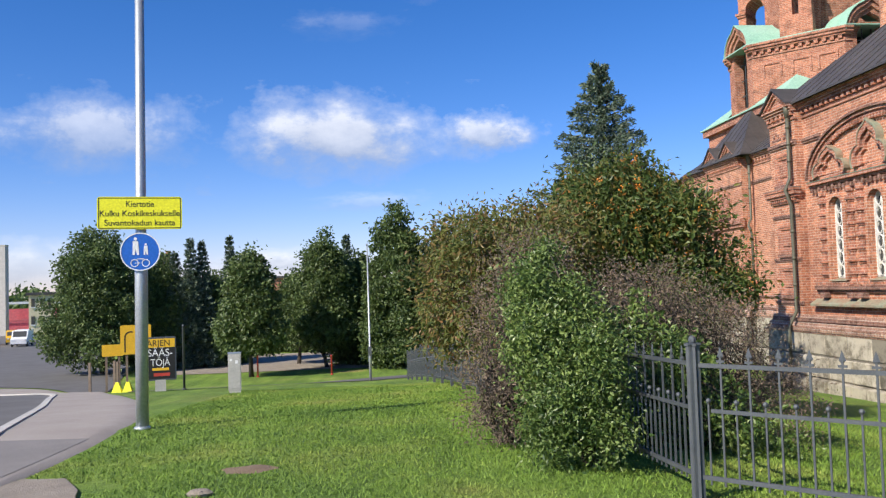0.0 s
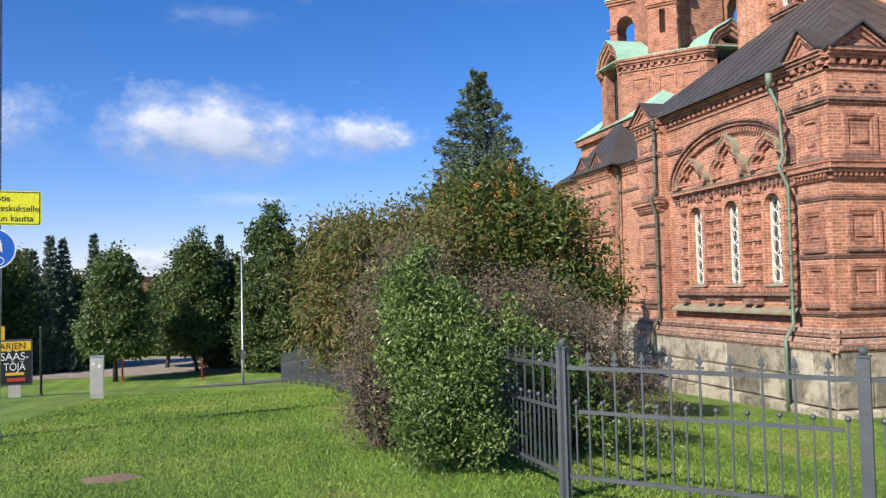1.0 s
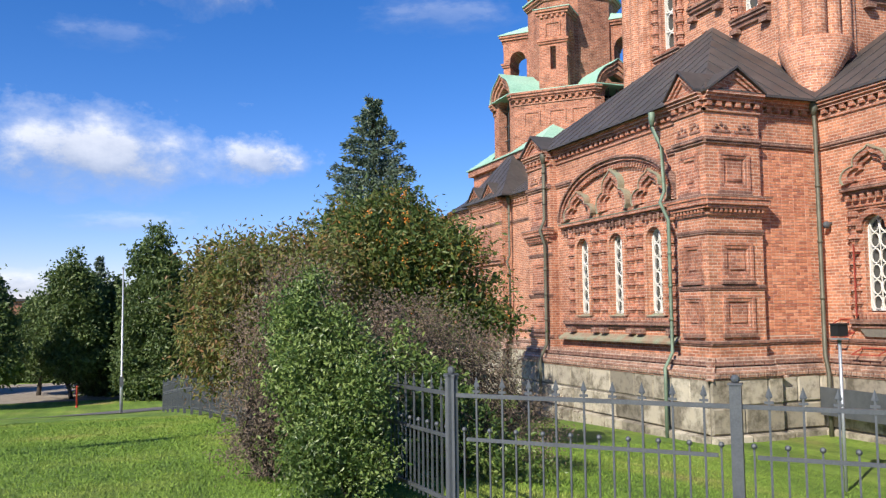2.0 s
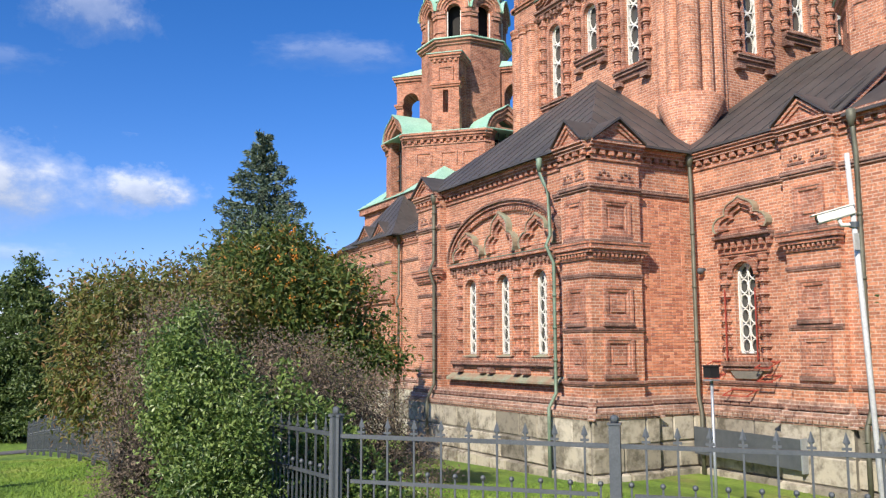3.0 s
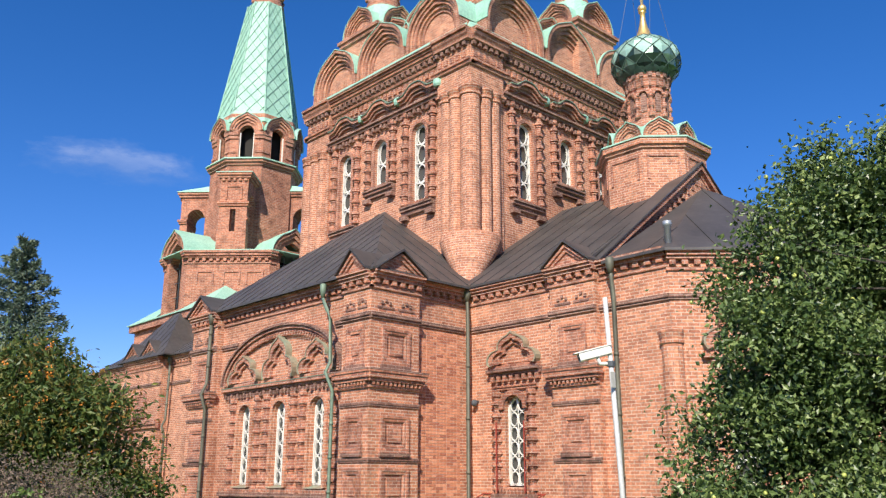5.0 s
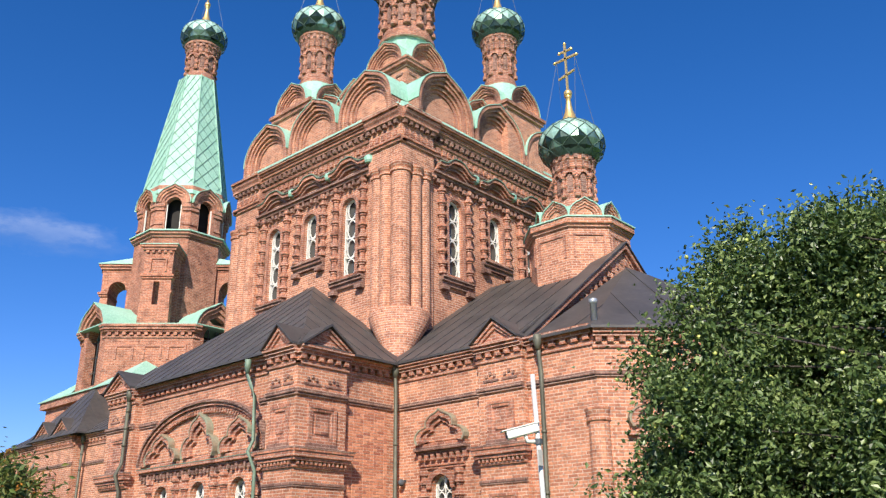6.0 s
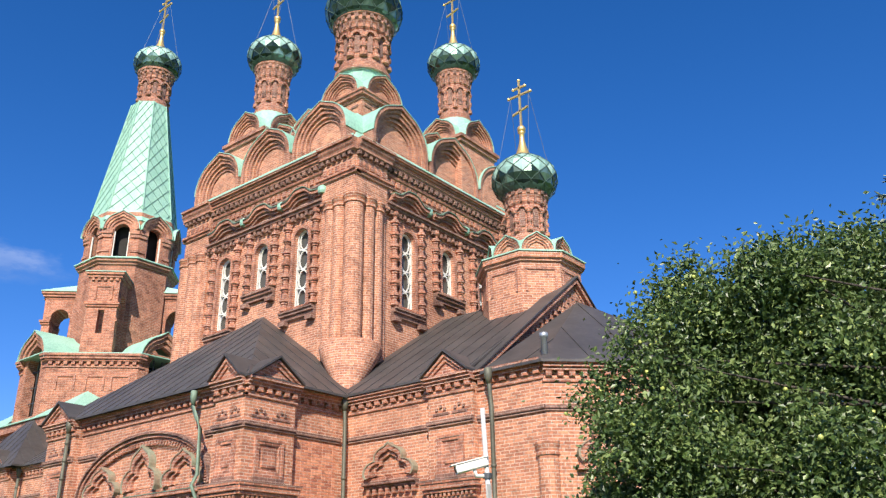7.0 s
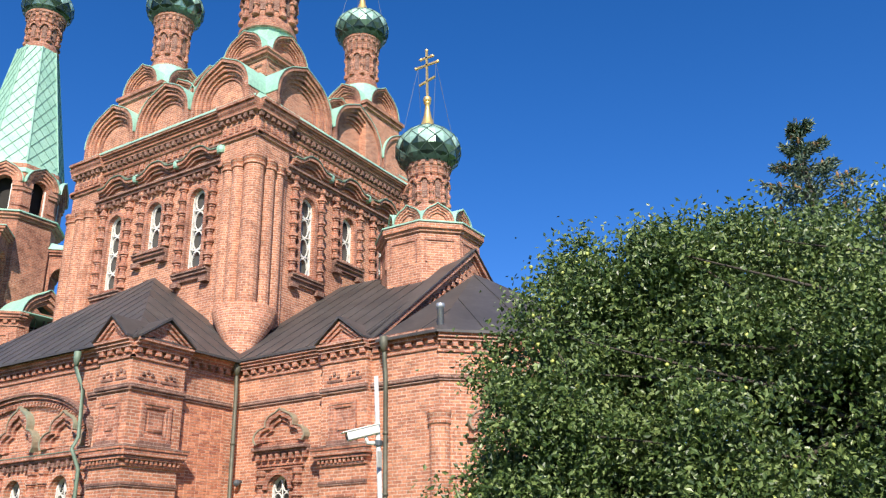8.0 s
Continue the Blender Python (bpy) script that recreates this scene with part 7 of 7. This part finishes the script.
b.tube([(0, 0, -0.3), tuple(top * 0.6), tuple(top)], [0.032, 0.03, 0.027], 12)
part("pole", b, MASTPAINT, mast, smooth=True)
hd = top * ((zt - 0.78) / zt)
b = Build()
b.lathe([(0.05, hd.z - 0.03), (0.05, hd.z + 0.03)], hd.x, hd.y, 12)
part("clamp", b, IRON, mast)
q = Vector((-0.72, 0.62, -0.25)).normalized()
b = Build()
b.tube([tuple(hd), tuple(hd + Vector((-0.1, 0.08, 0.0))), tuple(hd + Vector((-0.12, 0.1, 0.09)))], 0.025, 8)
arm = part("bracket", b, WHITE, mast, smooth=True)
M = Matrix.Translation(hd + Vector((-0.12, 0.1, 0.12))) @ q.to_track_quat("Y", "Z").to_matrix().to_4x4()
b = Build(M)
b.slab([(u, z) for u, z in rounded(0.055, 0.05, 0.02)], -0.16, 0.22)
b.box(-0.065, 0.065, -0.18, 0.27, 0.05, 0.062)
cm = part("camera_housing", b, WHITE, mast)
b = Build(M)
b.lathe([(0.035, 0.0), (0.035, 0.01)], 0, 0, 10, Matrix.Translation((0, 0.22, 0)) @ Matrix.Rotation(radians(-90), 4, "X"))
part("lens", b, BLACK, cm)
b = Build(Matrix.Translation(hd + Vector((0, 0, -0.2))))
b.box(-0.09, -0.01, -0.06, -0.05, -0.08, 0.1)
part("label_plate", b, CONCRETE, mast)
# dark panel leaning on the plinth
b = Build(M_SIDE)
b.box(0.5, 4.0, 0.62, 0.68, -1.05, -0.32)
bn = thing("notice_panel", "long dark grey panel hung low against the church plinth", "panel", at=(17.3, 15.9, -1.1))
b.v = [(x - 17.3, y - 15.9, z + 1.1 - 0.06 * (17.7 - y) / 3.5) for x, y, z in b.v]
part("board", b, IRON, bn)
b = Build(M_SIDE)
b.box(4.0, 4.04, 0.3, 0.7, -1.12, -0.3)
b.v = [(x - 17.3, y - 15.9, z + 1.1 - 0.06) for x, y, z in b.v]
part("end_frame", b, GALV, bn)
# floodlight on a stake
fx, fy = 12.35, 12.1
fl = thing("floodlight", "black garden floodlight on a thin pale pole", "floodlight", at=(fx, fy, ground_z(fx, fy)))
h = 1.27 - ground_z(fx, fy)
b = Build()
b.lathe([(0.03, -0.2), (0.03, h - 0.1)], 0, 0, 8)
part("pole", b, GALV, fl, smooth=True)
b = Build()
b.box(-0.12, 0.12, -0.09, 0.09, h - 0.04, h + 0.17)
b.box(-0.14, 0.14, -0.11, 0.11, h + 0.17, h + 0.2)
part("lamp_head", b, BLACK, fl)
b = Build()
b.box(-0.12, 0.12, -0.1, 0.1, h - 0.1, h - 0.07)
part("base_plate", b, GALV, fl)
# rust-red iron brackets round the narrow window
for u, z, l in ((0.9, 1.3, 0.5), (2.7, 1.3, 0.5), (0.9, 0.95, 0.4), (2.75, 0.95, 0.5), (1.75, 0.55, 0.9)):
    b = Build(M_SIDE)
    b.box(u - l / 2, u + l / 2, 0.0, 0.03, z + 0.14, z + 0.17)
    b.box(u - l / 2 - 0.06, u + l / 2 - 0.06, 0.3, 0.33, z - 0.02, z + 0.01)
    for s in (-1, 1):
        e = u + s * l * 0.45
        b.add([(e - 0.012, 0.0, z + 0.15), (e + 0.012, 0.0, z + 0.15), (e - 0.05, 0.32, z), (e - 0.074, 0.32, z), (e - 0.012, 0.0, z + 0.175), (e + 0.012, 0.0, z + 0.175), (e - 0.05, 0.32, z + 0.025), (e - 0.074, 0.32, z + 0.025)], [(0, 1, 2, 3), (4, 5, 6, 7), (0, 1, 5, 4), (1, 2, 6, 5), (2, 3, 7, 6), (3, 0, 4, 7)])
    cpart("iron_bracket", b, RUST_RED, None, "rust-red iron bracket on the brick wall")
for s in (-0.52, 0.52):
    b = Build(M_SIDE)
    b.box(1.9 + s - 0.015, 1.9 + s + 0.015, 0.2, 0.23, 1.5, 3.4)
    for z in (1.55, 2.35, 3.15):
        b.box(1.9 + s - 0.012, 1.9 + s + 0.012, 0.0, 0.2, z, z + 0.024)
    cpart("shutter_bar", b, RUST_RED, None, "rust-red upright iron bar beside the window")
# small lamp in the inner corner
b = Build(M_SIDE)
b.box(0.42, 0.5, 0.0, 0.12, 4.02, 4.08)
b.ball((0.46, 0.16, 4.0), 0.1, 8)
cpart("wall_lamp", b, IRON, None, "small dark lamp in the wall's corner")

# ---- far buildings and the street beyond ----
PINK = plain("faded_red_stand_roof", (0.55, 0.13, 0.14), (0.62, 0.20, 0.20), 0.2, 0.7, 0, 0.05, 0.01, 3)
CREAM = plain("cream_render", (0.66, 0.58, 0.38), (0.72, 0.64, 0.44), 0.3, 0.85, 0, 0.05, 0.01, 5)
FARBRICK = plain("far_red_brick", (0.34, 0.15, 0.10), (0.40, 0.19, 0.13), 0.2, 0.9, 0, 0, 0, 3)


def house(name, label, category, x, y, w, d, z0, z1, mat, turn, rows, cols, roof=None):
    """A far house: walls, a flat or low roof, rows of windows set into frames."""
    t = thing(name, label, category, at=(x, y, z0))
    t.rotation_euler = (0, 0, turn)
    h = z1 - z0
    b = Build()
    b.box(-w / 2, w / 2, -d / 2, d / 2, -2, h)
    part("wall", b, mat, t)
    b = Build()
    b.box(-w / 2 - 0.4, w / 2 + 0.4, -d / 2 - 0.4, d / 2 + 0.4, h, h + 0.4)
    part("roof", b, roof or ROOF, t)
    for r in range(rows):
        for c in range(cols):
            cx, cz = -w / 2 + w * (c + 0.5) / cols, h * (r + 0.55) / rows
            b = Build()
            b.box(cx - w / cols * 0.22, cx + w / cols * 0.22, -d / 2 - 0.06, -d / 2 + 0.1, cz - h / rows * 0.24, cz + h / rows * 0.24)
            wi = part("window", b, GLASS, t)
            b = Build()
            b.box(cx - w / cols * 0.26, cx + w / cols * 0.26, -d / 2 - 0.12, -d / 2 + 0.1, cz - h / rows * 0.3, cz - h / rows * 0.24)
            part("sill", b, SIGNWHITE, wi)
    return t


house("apartment_building", "red brick building with a flat roof behind the trees", "building", -17.5, 150, 30, 14, -4, 4.2, FARBRICK, 0.1, 3, 9)
house("apartment_building", "red brick building seen between the tree crowns", "building", -4, 165, 16, 14, -4, 3.0, FARBRICK, 0.0, 3, 6)
house("office_building", "cream rendered house beside the sports ground", "building", -49.3, 134, 3.4, 10, -5, 2.6, CREAM, 0.35, 3, 3)
st = thing("grandstand", "sports stand with faded red seating tiers", "grandstand", at=(-66, 150, -5))
st.rotation_euler = (0, 0, 0.35)
for i in range(8):
    b = Build()
    b.box(-19, 13, i * 1.1, i * 1.1 + 1.1, 0, 1.1 + i * 0.62)
    part("tier", b, PINK, st)
b = Build()
b.box(-19, 13, -0.6, -0.2, 0, 1.3)
part("front_wall", b, CREAM, st)
b = Build()
b.box(-4, 17, 2.0, 3.0, 6.3, 6.7)
part("roof_edge", b, SIGNWHITE, st)
for x, y, z1, r, mt, lb in ((-57.6, 140.5, 10.6, 0.65, CONCRETE, "pale concrete floodlight tower"), (-45.0, 198.0, 12.0, 0.5, FARBRICK, "slim brown brick chimney far off")):
    t = thing("tower_mast" if mt is CONCRETE else "chimney", lb, "mast" if mt is CONCRETE else "chimney", at=(x, y, -5))
    b = Build()
    b.box(-r, r, -r, r, 0, z1 + 5) if mt is CONCRETE else b.lathe([(r * 1.2, 0), (r, z1 + 5)], 0, 0, 12)
    part("shaft", b, mt, t)
    b = Build()
    b.box(-r * 1.05, r * 1.05, -r * 1.05, r * 1.05, z1 + 5, z1 + 5.2)
    part("cap", b, mt, t)
cr = thing("crane", "white lattice crane jib above the roofs", "crane", at=(-24.2, 170, -4))
b = Build()
b.tube([(0, 0, 4), (1.6, 0, 10.8)], 0.4, 6)
part("jib", b, SIGNWHITE, cr)
b = Build()
b.box(-0.6, 0.6, -0.6, 0.6, 0, 4.4)
part("tower", b, SIGNWHITE, cr)


def van(x, y, turn, paint, label, s=1.0):
    t = thing("van", label, "van", "parked vehicles", at=(x, y, ground_z(x, y) + 0.03))
    t.rotation_euler = (0, 0, turn)
    b = Build()
    b.slab([(-2.1 * s, 0.35), (2.1 * s, 0.35), (2.15 * s, 0.9), (1.5 * s, 1.1), (1.0 * s, 1.85 * s), (-2.0 * s, 1.9 * s), (-2.15 * s, 1.0)], -0.85, 0.85)
    part("body", b, paint, t)
    for sx in (-1.35, 1.35):
        for sy in (-0.8, 0.8):
            b = Build(Matrix.Translation((sx * s, sy, 0.34)) @ Matrix.Rotation(radians(90), 4, "X"))
            b.lathe([(0.3, -0.1), (0.34, -0.08), (0.34, 0.08), (0.3, 0.1)], 0, 0, 14)
            w = part("wheel", b, BLACK, t)
            b = Build(Matrix.Translation((sx * s, sy, 0.34)) @ Matrix.Rotation(radians(90), 4, "X"))
            b.lathe([(0.18, -0.12), (0.18, 0.12)], 0, 0, 10)
            part("rim", b, GALV, w)
    b = Build()
    b.slab([(1.02 * s, 1.75 * s), (1.45 * s, 1.14), (1.5 * s, 1.14), (1.07 * s, 1.77 * s)], -0.72, 0.72)
    part("windscreen", b, GLASS, t)
    for sy in (-0.6, 0.6):
        b = Build()
        b.box(2.1 * s, 2.17 * s, sy - 0.12, sy + 0.12, 0.72, 0.86)
        part("headlight", b, SIGNWHITE, t)
    return t


van(-40.5, 104.0, radians(-80), SIGNWHITE, "white van parked on the far street")
van(-47.0, 108.0, radians(-80), ORANGE, "yellow works vehicle parked on the far street", 0.9)
van(-43.6, 109.5, radians(-70), ORANGE, "yellow works vehicle parked on the far street", 0.9)

# ---- clouds: a distant backdrop ----
def cloud_mat(seed, strength, thin):
    m = bpy.data.materials.new("cloud")
    m.use_nodes = True
    nt = m.node_tree
    nt.nodes.clear()
    L = nt.links.new
    co = nt.nodes.new("ShaderNodeTexCoord").outputs["UV"]
    mp = node(nt, "ShaderNodeMapping", Location=(seed, seed * 0.7, 0), Scale=(3.6, 2.0, 1))
    L(co, mp.inputs[0])
    big = noise_fac(nt, mp.outputs[0], 1.5, 10, 0.62)
    g = nt.nodes.new("ShaderNodeTexGradient")
    g.gradient_type = "SPHERICAL"
    m2 = node(nt, "ShaderNodeMapping", Location=(-1.0, -1.0, 0), Scale=(2, 2, 1))
    L(co, m2.inputs[0])
    L(m2.outputs[0], g.inputs[0])
    add = nt.nodes.new("ShaderNodeMath")
    add.operation = "MULTIPLY_ADD"
    L(g.outputs["Fac"], add.inputs[0])
    add.inputs[1].default_value = 0.7
    L(big, add.inputs[2])
    al = ramp(nt, add.outputs[0], [(0.58, (0, 0, 0)), (0.8, (0.28, 0.28, 0.28)), (1.0, (0.8, 0.8, 0.8))])
    sp = nt.nodes.new("ShaderNodeSeparateXYZ")
    L(co, sp.inputs[0])
    sh = nt.nodes.new("ShaderNodeMath")
    sh.operation = "MULTIPLY_ADD"
    L(big, sh.inputs[0])
    sh.inputs[1].default_value = 0.6
    L(sp.outputs["Y"], sh.inputs[2])
    col = ramp(nt, sh.outputs[0], [(0.62, (0.36, 0.41, 0.53)), (0.98, (0.78, 0.79, 0.83))])
    em = node(nt, "ShaderNodeEmission", Strength=strength)
    L(col, em.inputs["Color"])
    tr = nt.nodes.new("ShaderNodeBsdfTransparent")
    mx = nt.nodes.new("ShaderNodeMixShader")
    sc = nt.nodes.new("ShaderNodeMath")
    sc.operation = "MULTIPLY"
    sc.inputs[1].default_value = thin
    L(al, sc.inputs[0])
    L(sc.outputs[0], mx.inputs[0])
    L(tr.outputs[0], mx.inputs[1])
    L(em.outputs[0], mx.inputs[2])
    out = nt.nodes.new("ShaderNodeOutputMaterial")
    L(mx.outputs[0], out.inputs["Surface"])
    return m


for k, (az, el, w, h, thin) in enumerate(((-1.7, 10.4, 19.5, 7.6, 1.0), (8.4, 10.3, 9.0, 3.9, 0.9), (-16.8, 10.5, 15.0, 6.6, 0.7), (-6.2, 2.1, 9.0, 2.6, 0.8), (-21.8, 2.2, 11.0, 4.2, 0.6), (0.2, 6.0, 10.0, 1.8, 0.3), (21.0, 19.8, 13.0, 3.4, 0.22), (5.0, 21.3, 9.0, 5.5, 0.4), (-1.0, 17.6, 9.0, 2.4, 0.15))):
    D = 1600.0
    a, e = radians(az), radians(el)
    c = Vector((D * math.sin(a) * math.cos(e), D * math.cos(a) * math.cos(e), D * math.sin(e)))
    b = Build(wall_frame(c.x, c.y, -math.sin(a), -math.cos(a)))
    hw, hh = D * math.tan(radians(w / 2)), D * math.tan(radians(h / 2))
    nx = 8
    b.add([(-hw + 2 * hw * i / nx, 0, c.z + s * hh) for s in (-1, 1) for i in range(nx + 1)], [(i, i + 1, nx + 2 + i, nx + 1 + i) for i in range(nx)])
    me = bpy.data.meshes.new("cloud")
    me.from_pydata(b.v, [], b.f)
    uv = me.uv_layers.new(name="UVMap")
    for lp in me.loops:
        i = lp.vertex_index
        uv.data[lp.index].uv = ((i % (nx + 1)) / nx, i // (nx + 1))
    me.materials.append(cloud_mat(k * 3.7 + 1.3, 1.0, thin))
    tagged(new("cloud", me), "soft white fair-weather cloud drifting in a blue sky", "cloud", kind="structure").visible_shadow = False

# ---- single bricks on the near stretch of the transept's side wall ----
wall_side = next(o for o in church.children if o.name == "wall.001")
FACING, _nt, _b = mat_base("facing_brick", 0.88)
_inf = _nt.nodes.new("ShaderNodeObjectInfo")
_co = _nt.nodes.new("ShaderNodeTexCoord").outputs["Object"]
_c1 = ramp(_nt, _inf.outputs["Random"], [(0.0, (0.36, 0.13, 0.08)), (0.3, (0.52, 0.205, 0.115)), (0.75, (0.64, 0.27, 0.15)), (1.0, (0.70, 0.33, 0.20))])
_c2 = ramp(_nt, noise_fac(_nt, _co, 12.0, 5), [(0.35, (0.75, 0.72, 0.70)), (0.65, (1.12, 1.12, 1.12))])
_nt.links.new(mix(_nt, 0.85, _c1, _c2, "MULTIPLY"), _b.inputs["Base Color"])
bump(_nt, _b, noise_fac(_nt, _co, 60.0, 4), 0.3, 0.004)
JOINT = plain("pale_lime_mortar", (0.56, 0.40, 0.31), (0.66, 0.49, 0.39), 3.0, 0.95, 0, 0.3, 0.005, 60)
b = Build(M_RETURN)
b.box(1.8, 3.56, -0.01, 0.004, 1.0, 6.055)
cpart("mortar_bed", b, JOINT, wall_side)


def brick_mesh(l):
    b = Build(Matrix())
    e = 0.005
    h = 0.0725
    p = [(0, 0, 0), (l, 0, 0), (l, 0, h), (0, 0, h), (e, 0.009, e), (l - e, 0.009, e), (l - e, 0.009, h - e), (e, 0.009, h - e)]
    b.add(p, [(4, 5, 6, 7), (0, 1, 5, 4), (1, 2, 6, 5), (2, 3, 7, 6), (3, 0, 4, 7)])
    b.v = [(u, -w, z) for u, w, z in b.v]
    return b.mesh("brick", FACING)


LONG, HEAD = brick_mesh(0.258), brick_mesh(0.124)
rng = random.Random(3)
count, rest = 0, Build()
for row in range(59):
    u, k = 1.81, row % 2
    while u < 3.5:
        l = 0.27 if k % 2 == 0 else 0.136
        if u + l > 3.56:
            l = 3.57 - u
            if l < 0.05:
                break
        z, o = 1.04 + row * 0.085, rng.uniform(0, 0.003)
        p = M_RETURN @ Vector((u, 0.004, z))
        if count < 300 and l > 0.13:
            ob = part("brick", LONG if l > 0.2 else HEAD, FACING, wall_side)
            ob.location = (p.x - CX, p.y - CY - o, p.z + 1.7)
            if l not in (0.27, 0.136):
                ob.scale.x = (l - 0.012) / (0.258 if l > 0.2 else 0.124)
        else:
            rest.add([(u, 0, z), (u + l - 0.012, 0, z), (u + l - 0.012, 0, z + 0.0725), (u, 0, z + 0.0725), (u + 0.005, 0.013 + o, z + 0.005), (u + l - 0.017, 0.013 + o, z + 0.005), (u + l - 0.017, 0.013 + o, z + 0.0675), (u + 0.005, 0.013 + o, z + 0.0675)],
                     [(4, 5, 6, 7), (0, 1, 5, 4), (1, 2, 6, 5), (2, 3, 7, 6), (3, 0, 4, 7)], M_RETURN)
        u += l
        k += 1
        count += 1
FACING_REST, _nt, _b = mat_base("facing_brick_upper", 0.88)
_g = _nt.nodes.new("ShaderNodeNewGeometry")
_c1 = ramp(_nt, _g.outputs["Random Per Island"], [(0.0, (0.36, 0.13, 0.08)), (0.3, (0.52, 0.205, 0.115)), (0.75, (0.64, 0.27, 0.15)), (1.0, (0.70, 0.33, 0.20))])
_c2 = ramp(_nt, noise_fac(_nt, _g.outputs["Position"], 12.0, 5), [(0.35, (0.75, 0.72, 0.70)), (0.65, (1.12, 1.12, 1.12))])
_nt.links.new(mix(_nt, 0.85, _c1, _c2, "MULTIPLY"), _b.inputs["Base Color"])
tagged(cpart("brick_facing", rest, FACING_REST, wall_side), kind="stuff")
